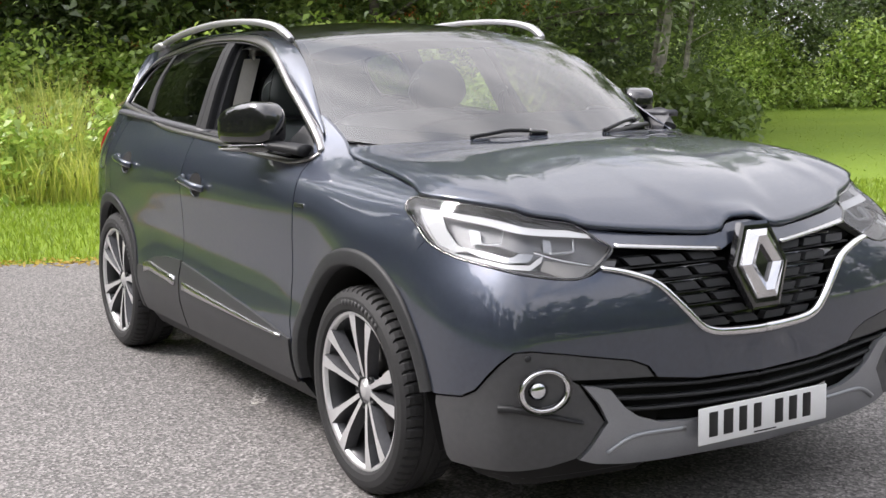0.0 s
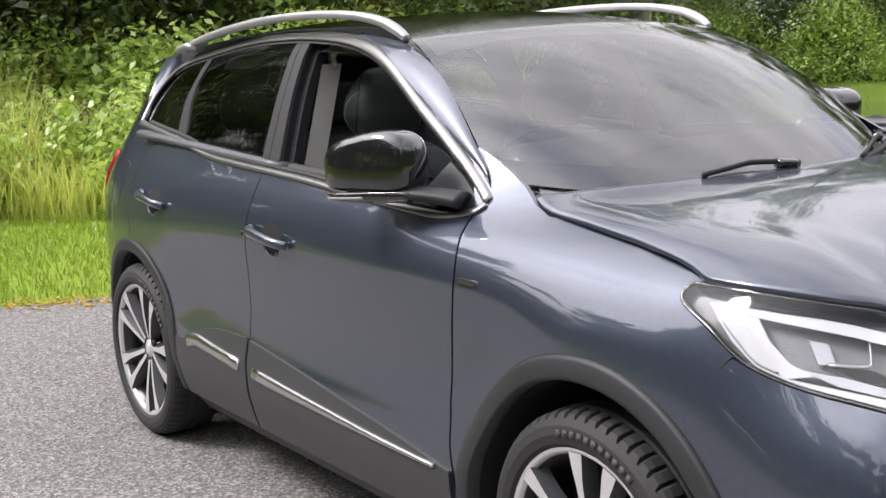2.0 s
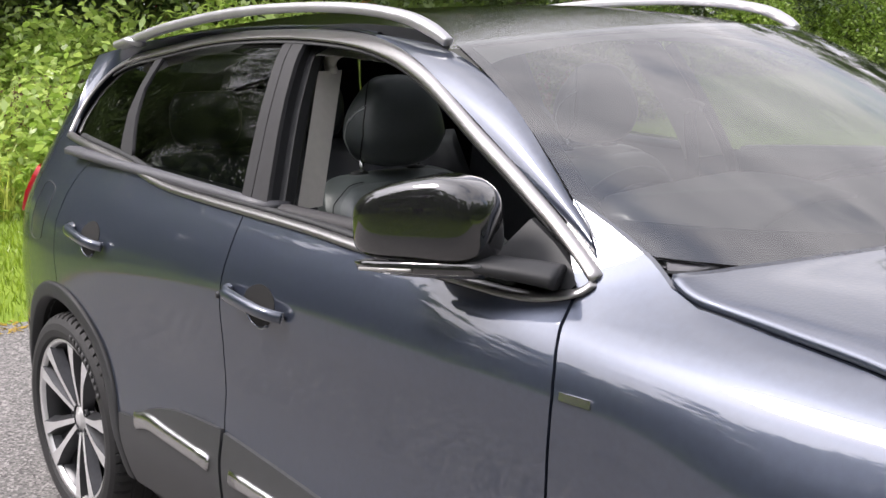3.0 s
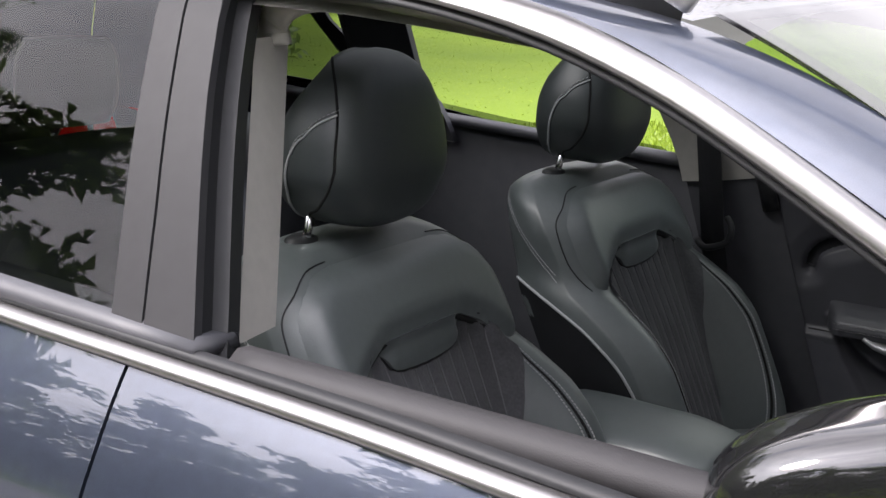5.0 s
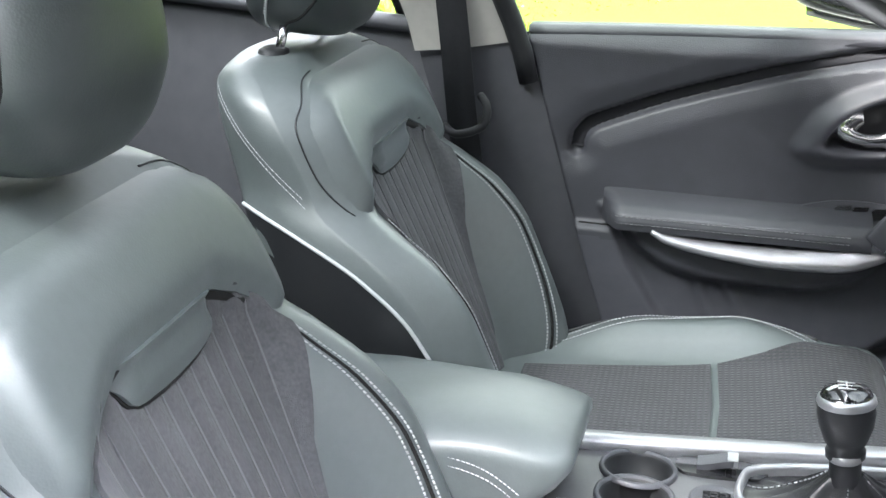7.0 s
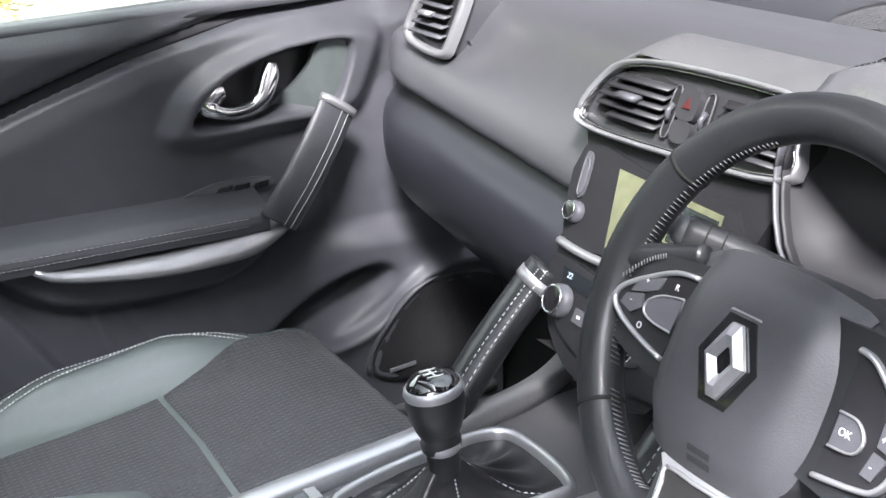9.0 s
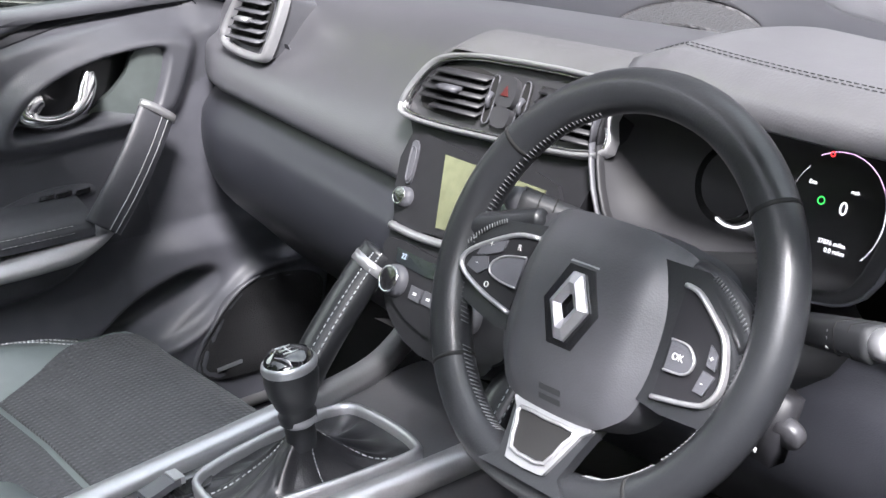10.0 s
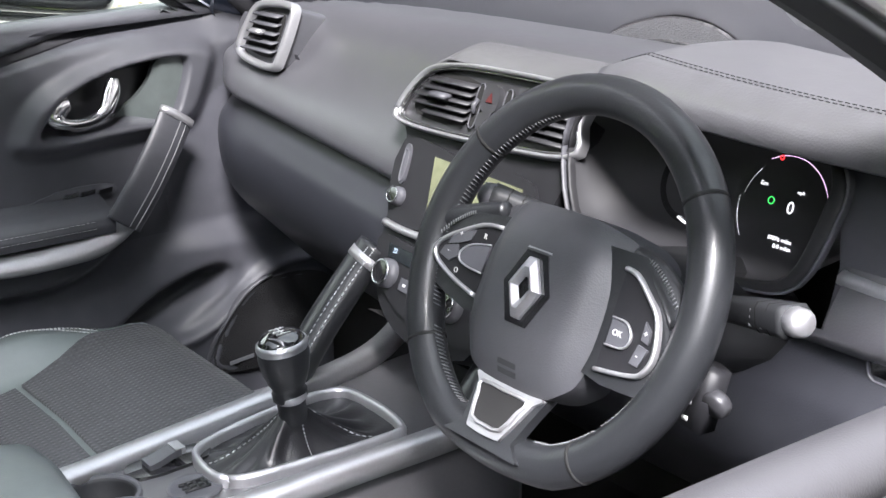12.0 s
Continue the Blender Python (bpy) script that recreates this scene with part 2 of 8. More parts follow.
def soft_edges(ob, width=.004, segments=2, angle=35):
    mod = ob.modifiers.new("bevel", "BEVEL")
    mod.width, mod.segments, mod.limit_method, mod.angle_limit = width, segments, "ANGLE", radians(angle)
    mod.harden_normals = False
    return ob


def thick(ob, t, offset=-1):
    mod = ob.modifiers.new("solid", "SOLIDIFY")
    mod.thickness, mod.offset = t, offset
    return ob


def rounded(ob, levels=2):
    mod = ob.modifiers.new("round", "SUBSURF")
    mod.levels = mod.render_levels = levels
    return ob


def box(bm, c, size, turn=None):
    """A box with its middle at c."""
    m = Matrix.Translation(c) @ (turn.to_4x4() if turn else Matrix()) @ Matrix.Diagonal((*size, 1))
    return bmesh.ops.create_cube(bm, size=1, matrix=m)["verts"]


def grid(fn, nu, nv, bm=None, closed_u=False):
    """A sheet of fn(u, v), u and v from 0 to 1."""
    bm = bm or bmesh.new()
    vs = [[bm.verts.new(fn(i / nu, j / nv)) for j in range(nv + 1)] for i in range(nu if closed_u else nu + 1)]
    for i in range(nu):
        a, b = vs[i], vs[(i + 1) % len(vs)]
        for j in range(nv):
            bm.faces.new((a[j], b[j], b[j + 1], a[j + 1]))
    return bm


def frames(pts, up=Vector((0, 0, 1)), closed=False):
    pts = [Vector(p) for p in pts]
    n, out = len(pts), []
    for i, p in enumerate(pts):
        a = pts[(i - 1) % n] if closed or i > 0 else p
        b = pts[(i + 1) % n] if closed or i < n - 1 else p
        d = (b - a).normalized()
        r = d.cross(up)
        r = r.normalized() if r.length > 1e-5 else Vector((1, 0, 0))
        out.append((p, r, r.cross(d).normalized()))
    return out


def sweep(pts, profile, up=Vector((0, 0, 1)), closed=False, bm=None, caps=True, scale=None):
    """A profile of (right, up) pairs carried along pts. scale: a function of 0..1 along the path."""
    bm = bm or bmesh.new()
    fr = frames(pts, up, closed)
    n = len(fr)
    rings = []
    for i, (p, r, u) in enumerate(fr):
        k = scale(i / (n - 1)) if scale else 1
        rings.append([bm.verts.new(p + r * a * k + u * b * k) for a, b in profile])
    m = len(profile)
    for i in range(n if closed else n - 1):
        a, b = rings[i], rings[(i + 1) % n]
        for j in range(m):
            bm.faces.new((a[j], a[(j + 1) % m], b[(j + 1) % m], b[j]))
    if caps and not closed:
        bm.faces.new(rings[0][::-1])
        bm.faces.new(rings[-1])
    return bm


def ring_profile(rx, ry=None, n=10):
    ry = ry or rx
    return [(rx * math.cos(2 * math.pi * k / n), ry * math.sin(2 * math.pi * k / n)) for k in range(n)]


def tube(pts, r, n=10, ry=None, **kw):
    return sweep(pts, ring_profile(r, ry, n), **kw)


def lathe(profile, n=32, m=None, bm=None, caps=False):
    """Turns (radius, height) pairs about the z axis; m places it."""
    bm, m = bm or bmesh.new(), m or Matrix()
    rings = [[bm.verts.new(m @ Vector((r * math.cos(2 * math.pi * k / n), r * math.sin(2 * math.pi * k / n), h))) for k in range(n)] for r, h in profile]
    for a, b in zip(rings, rings[1:]):
        for k in range(n):
            bm.faces.new((a[k], a[(k + 1) % n], b[(k + 1) % n], b[k]))
    if caps:
        for ring in (rings[0][::-1], rings[-1]):
            bm.faces.new(ring)
    bmesh.ops.remove_doubles(bm, verts=bm.verts, dist=1e-6)
    bmesh.ops.recalc_face_normals(bm, faces=bm.faces)
    return bm


def panel(outline, place, step=.05, hem=.012, bm=None, step2=None):
    """A sheet inside a 2D outline, laid on place(a, b, lift), with its rim turned inwards by hem."""
    own = bmesh.new()
    own.faces.new([own.verts.new((a, b, 0)) for a, b in outline])
    for axis, st in ((0, step), (1, step2 or step)):
        lo, hi = min(p[axis] for p in outline), max(p[axis] for p in outline)
        k = math.ceil(lo / st + 1e-6)
        while k * st < hi - 1e-6:
            co, no = [0, 0, 0], [0, 0, 0]
            co[axis], no[axis] = k * st, 1
            bmesh.ops.bisect_plane(own, geom=own.verts[:] + own.edges[:] + own.faces[:], dist=1e-5, plane_co=co, plane_no=no)
            k += 1
    flat = list(own.verts)
    rim = [e for e in own.edges if len(e.link_faces) == 1]
    top = {v: (v.co.x, v.co.y) for v in flat}
    pairs = {}
    if hem:
        for e in rim:
            e.smooth = False
        for e in rim:
            for v in e.verts:
                if v not in pairs:
                    pairs[v] = own.verts.new((0, 0, 0))
        for e in rim:
            a, b = e.verts
            own.faces.new((a, b, pairs[b], pairs[a]))
    for v, (a, b) in top.items():
        v.co = place(a, b, 0)
        if v in pairs:
            pairs[v].co = place(a, b, -hem)
    bmesh.ops.recalc_face_normals(own, faces=own.faces)
    if bm is None:
        return own
    me = bpy.data.meshes.new("tmp")
    own.to_mesh(me)
    own.free()
    bm.from_mesh(me)
    bpy.data.meshes.remove(me)
    return bm


def arc(cx, cz, r, a0, a1, n=14):
    """Points of a circle, angles in degrees from +x."""
    return [(cx + r * math.cos(radians(a0 + (a1 - a0) * k / n)), cz + r * math.sin(radians(a0 + (a1 - a0) * k / n))) for k in range(n + 1)]


def on_skin(side, extra=0.0):
    return lambda a, b, lift: skin(a, b, side, lift + extra)


def strip(path, width, place, lift=.006, bm=None, taper=True):
    """A rounded moulding along a path of chart points."""
    bm = bm or bmesh.new()
    n, rings = len(path), []
    for i, (a, b) in enumerate(path):
        p, q = path[max(i - 1, 0)], path[min(i + 1, n - 1)]
        dx, dz = q[0] - p[0], q[1] - p[1]
        k = math.hypot(dx, dz) or 1
        nx, nz = -dz / k, dx / k
        w = width(i / (n - 1)) if callable(width) else width
        rings.append([bm.verts.new(place(a + nx * w * f, b + nz * w * f, h * lift)) for f, h in ((-.5, -.6), (-.5, .5), (-.25, 1), (.25, 1), (.5, .5), (.5, -.6))])
    for r0, r1 in zip(rings, rings[1:]):
        for j in range(5):
            bm.faces.new((r0[j], r1[j], r1[j + 1], r0[j + 1]))
    bm.faces.new(rings[0])
    bm.faces.new(rings[-1][::-1])
    bmesh.ops.recalc_face_normals(bm, faces=bm.faces)
    return bm


def empty(name, at=(0, 0, 0)):
    ob = new(name)
    ob.location, ob.empty_display_size = at, .1
    return ob


def writing(text, m, size, mat, parent, name="print", align="CENTER"):
    """Letters from the built-in font as a flat mesh."""
    cu = bpy.data.curves.new(name, "FONT")
    cu.body, cu.size, cu.align_x, cu.align_y, cu.extrude = text, size, align, "CENTER", .0003
    ob = new(name, cu)
    me = bpy.data.meshes.new_from_object(ob)
    bpy.data.objects.remove(ob)
    me.materials.clear()
    me.materials.append(mat)
    ob = new(name, me)
    ob.matrix_world = m
    ob.parent = parent
    return ob


def stitches(path, place, length=.0042, gap=.0018, width=.0010, lift=.0009, bm=None):
    """A row of raised thread dashes along a path of chart points."""
    bm = bm or bmesh.new()
    pts = [place(a, b, 0) for a, b in path]
    acc, marks = 0.0, [0.0]
    for p, q in zip(pts, pts[1:]):
        acc += (q - p).length
        marks.append(acc)

    def chart(d):
        i = 0
        while i < len(marks) - 2 and marks[i + 1] < d:
            i += 1
        f = (d - marks[i]) / max(marks[i + 1] - marks[i], 1e-9)
        return tuple(path[i][j] + (path[i + 1][j] - path[i][j]) * f for j in (0, 1))
    d = 0.0
    while d + length < acc:
        (a0, b0), (a1, b1) = chart(d), chart(d + length)
        dx, dz = a1 - a0, b1 - b0
        k = math.hypot(dx, dz) or 1
        nx, nz = -dz / k * width / 2, dx / k * width / 2
        low = [bm.verts.new(place(a + nx * s, b + nz * s, -.0005)) for a, b, s in ((a0, b0, -1), (a1, b1, -1), (a1, b1, 1), (a0, b0, 1))]
        top = [bm.verts.new(place(a + nx * s * .6, b + nz * s * .6, lift)) for a, b, s in ((a0, b0, -1), (a1, b1, -1), (a1, b1, 1), (a0, b0, 1))]
        bm.faces.new(top)
        for i in range(4):
            bm.faces.new((low[i], low[(i + 1) % 4], top[(i + 1) % 4], top[i]))
        d += length + gap
    return bm


def offset_path(path, d):
    out = []
    for i, (a, b) in enumerate(path):
        p, q = path[max(i - 1, 0)], path[min(i + 1, len(path) - 1)]
        dx, dz = q[0] - p[0], q[1] - p[1]
        k = math.hypot(dx, dz) or 1
        out.append((a - dz / k * d, b + dx / k * d))
    return out


def smoothstep(x):
    x = min(max(x, 0), 1)
    return x * x * (3 - 2 * x)
# ---- body surface: a chart (s, z) that runs round the car, s being x along its flank ----
def curve1(pts):
    """Smooth function through (x, y) pairs that does not overshoot."""
    xs, ys = [p[0] for p in pts], [p[1] for p in pts]
    n = len(xs)
    d = [(ys[i + 1] - ys[i]) / (xs[i + 1] - xs[i]) for i in range(n - 1)]
    m = [d[0]] + [0 if d[i - 1] * d[i] <= 0 else 2 * d[i - 1] * d[i] / (d[i - 1] + d[i]) for i in range(1, n - 1)] + [d[-1]]

    def at(x):
        if x <= xs[0]:
            return ys[0] + m[0] * (x - xs[0])
        if x >= xs[-1]:
            return ys[-1] + m[-1] * (x - xs[-1])
        i = 0
        while x > xs[i + 1]:
            i += 1
        h = xs[i + 1] - xs[i]
        t = (x - xs[i]) / h
        return (ys[i] * (1 + 2 * t) * (1 - t) ** 2 + h * m[i] * t * (1 - t) ** 2
                + ys[i + 1] * t * t * (3 - 2 * t) + h * m[i + 1] * t * t * (t - 1))
    return at


def smooth_path(pts, per=8, closed=False):
    """Catmull-Rom points through the given tuples."""
    n, out = len(pts), []
    for i in range(n if closed else n - 1):
        p = [pts[(i + k) % n] if closed else pts[min(max(i + k, 0), n - 1)] for k in (-1, 0, 1, 2)]
        for j in range(per):
            t = j / per
            out.append(tuple(0.5 * (2 * b + (c - a) * t + (2 * a - 5 * b + 4 * c - d) * t * t + (3 * b - a - 3 * c + d) * t ** 3)
                             for a, b, c, d in zip(*p)))
    if not closed:
        out.append(tuple(pts[-1]))
    return out


PLAN = smooth_path([(-3.50, 0), (-3.47, -.40), (-3.39, -.68), (-3.22, -.83), (-2.9, -.905), (-2.4, -.935), (-1.2, -.94), (-.3, -.938),
                    (.1, -.93), (.42, -.918), (.62, -.893), (.762, -.825), (.825, -.68), (.862, -.42), (.886, 0)], 16)
_arc = [0.0]
for _a, _b in zip(PLAN, PLAN[1:]):
    _arc.append(_arc[-1] + math.hypot(_b[0] - _a[0], _b[1] - _a[1]))
_zero = next(_arc[i] + (0 - PLAN[i][0]) for i in range(len(PLAN)) if PLAN[i + 1][0] > 0)
ARC = [a - _zero for a in _arc]
S_REAR, S_FRONT = ARC[0], ARC[-1]
_px, _py = curve1([(a, p[0]) for a, p in zip(ARC, PLAN)]), curve1([(a, p[1]) for a, p in zip(ARC, PLAN)])
# How far the skin lies inside the plan line, by height, at stations along s.
STATIONS = [
    (S_REAR, [(.2, .2), (.3, .05), (.45, .0), (.6, .02), (.75, .05), (.95, .07), (1.08, .11), (1.2, .2), (1.4, .36), (1.5, .46)]),
    (-3.3, [(.2, .12), (.32, .04), (.5, .02), (.7, .02), (.9, .035), (1.0, .06), (1.1, .115), (1.2, .175), (1.3, .24), (1.4, .32), (1.5, .44)]),
    (-2.646, [(.2, .1), (.3, .03), (.45, .012), (.6, .015), (.75, .012), (.85, .014), (.95, .03), (1.03, .065), (1.1, .10), (1.2, .155), (1.3, .22), (1.4, .30), (1.47, .37), (1.52, .44)]),
    (-1.9, [(.18, .12), (.24, .06), (.34, .022), (.42, .006), (.48, .009), (.56, .025), (.66, .036), (.78, .03), (.88, .022), (.93, .026), (1.0, .046), (1.06, .073), (1.10, .095), (1.2, .142), (1.3, .192), (1.4, .25), (1.47, .298), (1.52, .36)]),
    (-.9, [(.18, .12), (.24, .06), (.34, .022), (.42, .006), (.48, .012), (.56, .029), (.66, .040), (.78, .036), (.87, .03), (.93, .036), (1.0, .056), (1.06, .085), (1.10, .112), (1.2, .165), (1.3, .212), (1.4, .258), (1.47, .298), (1.52, .36)]),
    (-.35, [(.18, .12), (.26, .05), (.36, .02), (.46, .014), (.58, .03), (.7, .038), (.8, .035), (.88, .035), (.94, .048), (1.0, .085), (1.06, .165), (1.12, .23), (1.2, .30)]),
    (.0, [(.18, .12), (.26, .05), (.36, .02), (.5, .012), (.62, .01), (.75, .015), (.85, .025), (.92, .052), (.98, .09), (1.02, .14), (1.06, .24)]),
    (.36, [(.15, .14), (.22, .06), (.32, .025), (.45, .008), (.6, .008), (.74, .018), (.84, .035), (.92, .062), (.98, .10), (1.02, .18)]),
    (.75, [(.15, .16), (.22, .07), (.32, .03), (.45, .012), (.57, .0), (.66, .006), (.74, .03), (.82, .08), (.9, .15), (.97, .25)]),
    (1.05, [(.15, .16), (.22, .06), (.3, .025), (.42, .012), (.55, .0), (.64, .004), (.72, .022), (.8, .06), (.87, .115), (.93, .2), (.98, .32)]),
    (S_FRONT, [(.15, .15), (.2, .06), (.27, .012), (.38, .004), (.5, .008), (.6, .0), (.66, .008), (.72, .022), (.8, .042), (.87, .07), (.91, .11), (.95, .2)]),
]
_prof = [curve1(p) for _, p in STATIONS]
_stat = [s for s, _ in STATIONS]


def inset(s, z):
    return curve1([(a, f(z)) for a, f in zip(_stat, _prof)])(s)


def skin(s, z, side=-1, lift=0.0):
    """The point of the body's skin at (s, z); side -1 is the driver's, lift is outwards."""
    d = lift - inset(s, z)
    e = .16 if s > -2 else .05  # a broad step keeps deep insets from folding at the corners
    tx, ty = _px(min(s + e, S_FRONT)) - _px(s - e), _py(min(s + e, S_FRONT)) - _py(s - e)
    if s + e > S_FRONT:
        f = (s + e - S_FRONT) / e
        tx, ty = tx * (1 - f), ty
    k = math.hypot(tx, ty)
    nx, ny = ty / k, -tx / k
    return Vector((_px(s) + nx * d, -side * (_py(s) + ny * d), z))


HOOD = curve1([(-.25, 1.12), (-.1, 1.112), (.1, 1.095), (.3, 1.065), (.5, 1.022), (.65, .98), (.76, .944), (.83, .906), (.86, .87)])


ROOF = curve1([(-3.3, 1.45), (-3.0, 1.5), (-2.6, 1.545), (-2.1, 1.57), (-1.6, 1.568), (-1.2, 1.54), (-1.0, 1.502), (-.8, 1.45)])


def roof_z(x, y):
    return ROOF(x) - .055 * (abs(y) / .6) ** 2.2


def screen(u, v):
    """The windscreen: u from -1 to 1 across, v from 0 at the cowl to 1 at the roof."""
    half = .735 - .135 * v
    x0, x1 = -.14 - .40 * u * u, -.97 - .10 * u * u
    z0, z1 = 1.095 + .065 * u * u, 1.508 - .026 * u * u
    bow = .03 * 4 * v * (1 - v)
    return Vector((x0 + (x1 - x0) * v + bow * .5, u * half, z0 + (z1 - z0) * v + bow * .8))


def under_screen(p, gap=.018):
    """Lower a point of the dashboard until it lies beneath the windscreen."""
    v = .2
    for _ in range(6):
        u = max(-1, min(1, p.y / (.735 - .135 * v)))
        x0, x1 = -.14 - .40 * u * u, -.97 - .10 * u * u
        v = max(-.08, min(1, (p.x - x0) / (x1 - x0)))
    q = screen(u, v)
    if p.x > q.x:
        p = Vector((q.x, p.y, p.z))
    return Vector((p.x, p.y, min(p.z, q.z - gap)))

# ---- the place: ground, lot, meadow, trees ----
def mixed_ground(name, stops, scale, rough, bump, bump_scale, patch_scale=.25, chips=False):
    """A ground material: fine noise through a colour ramp, shifted by broad patches."""
    m = bpy.data.materials.new(name)
    m.use_nodes = True
    t = m.node_tree
    p = t.nodes["Principled BSDF"]
    p.inputs["Roughness"].default_value = rough
    co, fine, broad, mixf, ramp = (t.nodes.new("ShaderNode" + k) for k in ("TexCoord", "TexNoise", "TexNoise", "Mix", "ValToRGB"))
    fine.inputs["Scale"].default_value, fine.inputs["Detail"].default_value, fine.inputs["Roughness"].default_value = scale, 8, .75
    broad.inputs["Scale"].default_value, broad.inputs["Detail"].default_value = patch_scale, 4
    mixf.inputs["Factor"].default_value = .12 if chips else .35
    els = ramp.color_ramp.elements
    els[0].position, els[0].color = stops[0][0], (*stops[0][1], 1)
    els[1].position, els[1].color = stops[-1][0], (*stops[-1][1], 1)
    for pos, c in stops[1:-1]:
        els.new(pos).color = (*c, 1)
    vor = t.nodes.new("ShaderNodeTexVoronoi")
    vor.inputs["Scale"].default_value = bump_scale
    bp = t.nodes.new("ShaderNodeBump")
    bp.inputs["Strength"].default_value, bp.inputs["Distance"].default_value = bump, .006
    for a, b in ((co.outputs["Object"], fine.inputs[0]), (co.outputs["Object"], broad.inputs[0]), (co.outputs["Object"], vor.inputs[0]), (fine.outputs[0], mixf.inputs[2]),
                 (broad.outputs[0], mixf.inputs[3]), (mixf.outputs[0], ramp.inputs[0]), (ramp.outputs[0], p.inputs["Base Color"]),
                 (vor.outputs["Distance"], bp.inputs["Height"]), (bp.outputs[0], p.inputs["Normal"])):
        t.links.new(a, b)
    if chips:
        # each stone of the surface has its own shade
        stone, split, hold = t.nodes.new("ShaderNodeTexVoronoi"), t.nodes.new("ShaderNodeSeparateColor"), t.nodes.new("ShaderNodeMix")
        stone.inputs["Scale"].default_value, hold.inputs["Factor"].default_value = chips, .55
        t.links.new(co.outputs["Object"], stone.inputs[0])
        t.links.new(stone.outputs["Color"], split.inputs[0])
        t.links.new(split.outputs[0], hold.inputs[3])
        t.links.new(fine.outputs[0], hold.inputs[2])
        t.links.new(hold.outputs[0], mixf.inputs[2])
    return m


ASPHALT = mixed_ground("worn_asphalt", [(.22, (.048, .046, .045)), (.42, (.118, .113, .110)), (.60, (.178, .170, .164)), (.80, (.38, .36, .345))], 90, .85, .4, 105, chips=105)
TURF = mixed_ground("mown_turf", [(.3, (.085, .15, .008)), (.5, (.145, .225, .011)), (.7, (.21, .28, .02))], 26, .95, .9, 60, .35)


def leaf_material(name, low, high, through=.35):
    m = bpy.data.materials.new(name)
    m.use_nodes = True
    t = m.node_tree
    t.nodes.clear()
    geo, ramp = t.nodes.new("ShaderNodeNewGeometry"), t.nodes.new("ShaderNodeValToRGB")
    ramp.color_ramp.elements[0].color, ramp.color_ramp.elements[1].color = (*low, 1), (*high, 1)
    di, tr, gl = t.nodes.new("ShaderNodeBsdfDiffuse"), t.nodes.new("ShaderNodeBsdfTranslucent"), t.nodes.new("ShaderNodeBsdfGlossy")
    mix, mix2, out = t.nodes.new("ShaderNodeMixShader"), t.nodes.new("ShaderNodeMixShader"), t.nodes.new("ShaderNodeOutputMaterial")
    mix.inputs[0].default_value, mix2.inputs[0].default_value, gl.inputs["Roughness"].default_value = through, .06, .4
    for a, b in ((geo.outputs["Random Per Island"], ramp.inputs[0]), (ramp.outputs[0], di.inputs[0]), (ramp.outputs[0], tr.inputs[0]), (di.outputs[0], mix.inputs[1]),
                 (tr.outputs[0], mix.inputs[2]), (mix.outputs[0], mix2.inputs[1]), (gl.outputs[0], mix2.inputs[2]), (mix2.outputs[0], out.inputs[0])):
        t.links.new(a, b)
    return m


LEAF_DARK = leaf_material("dark_tree_leaves", (.075, .118, .040), (.19, .26, .09), .5)
LEAF_MID = leaf_material("mid_green_leaves", (.085, .14, .028), (.23, .31, .08), .5)
LEAF_LIGHT = leaf_material("bramble_leaves", (.25, .39, .055), (.56, .70, .18), .5)
BLADE = leaf_material("tall_grass", (.42, .50, .06), (.80, .80, .24), .55)
LAWN_BLADE = leaf_material("lawn_blades", (.17, .26, .013), (.32, .42, .042))
SEED = leaf_material("brown_seed_heads", (.10, .055, .035), (.20, .12, .07))
BERRY = material("orange_berries", (.55, .08, .015), .4)
BARK = material("rough_bark", (.10, .085, .07), .9, grain=(14, .5), bump=(25, .9), deep=.02)
BIRCH = material("birch_bark", (.36, .33, .29), .8, grain=(7, .8), bump=(18, .6), deep=.01)
FALLEN = leaf_material("fallen_leaves", (.30, .19, .03), (.50, .36, .06))

rng = np.random.default_rng(7)


def sheets(name, tris_or_quads, mat, n_corners):
    """Many small loose faces as one mesh, from an array (n, corners, 3)."""
    a = np.asarray(tris_or_quads, dtype=np.float64)
    me = bpy.data.meshes.new(name)
    n = len(a)
    me.vertices.add(n * n_corners)
    me.vertices.foreach_set("co", a.reshape(-1))
    me.loops.add(n * n_corners)
    me.loops.foreach_set("vertex_index", np.arange(n * n_corners, dtype=np.int32))
    me.polygons.add(n)
    me.polygons.foreach_set("loop_start", np.arange(0, n * n_corners, n_corners, dtype=np.int32))
    me.update(calc_edges=True)
    me.materials.append(mat)
    return me


def leaves(centres, size, up=.35, long=1.5, corners=4):
    """Pointed leaf quads about the centres, facing all ways but mostly up."""
    n = len(centres)
    nor = rng.normal(size=(n, 3))
    nor[:, 2] = np.abs(nor[:, 2]) + up
    nor /= np.linalg.norm(nor, axis=1)[:, None]
    a = np.cross(nor, rng.normal(size=(n, 3)))
    a /= np.linalg.norm(a, axis=1)[:, None]
    b = np.cross(nor, a)
    s = (size * rng.uniform(.6, 1.3, n))[:, None]
    droop = np.zeros((n, 3))
    droop[:, 2] = -.2 * s[:, 0]
    if corners == 3:
        return np.stack([centres - a * s * long * .5 - b * s * .22, centres - a * s * .1 + b * s * .5, centres + a * s * long * .5 + droop], 1)
    return np.stack([centres - a * s * long * .5, centres + b * s * .42, centres + a * s * long * .5 + droop, centres - b * s * .42], 1)


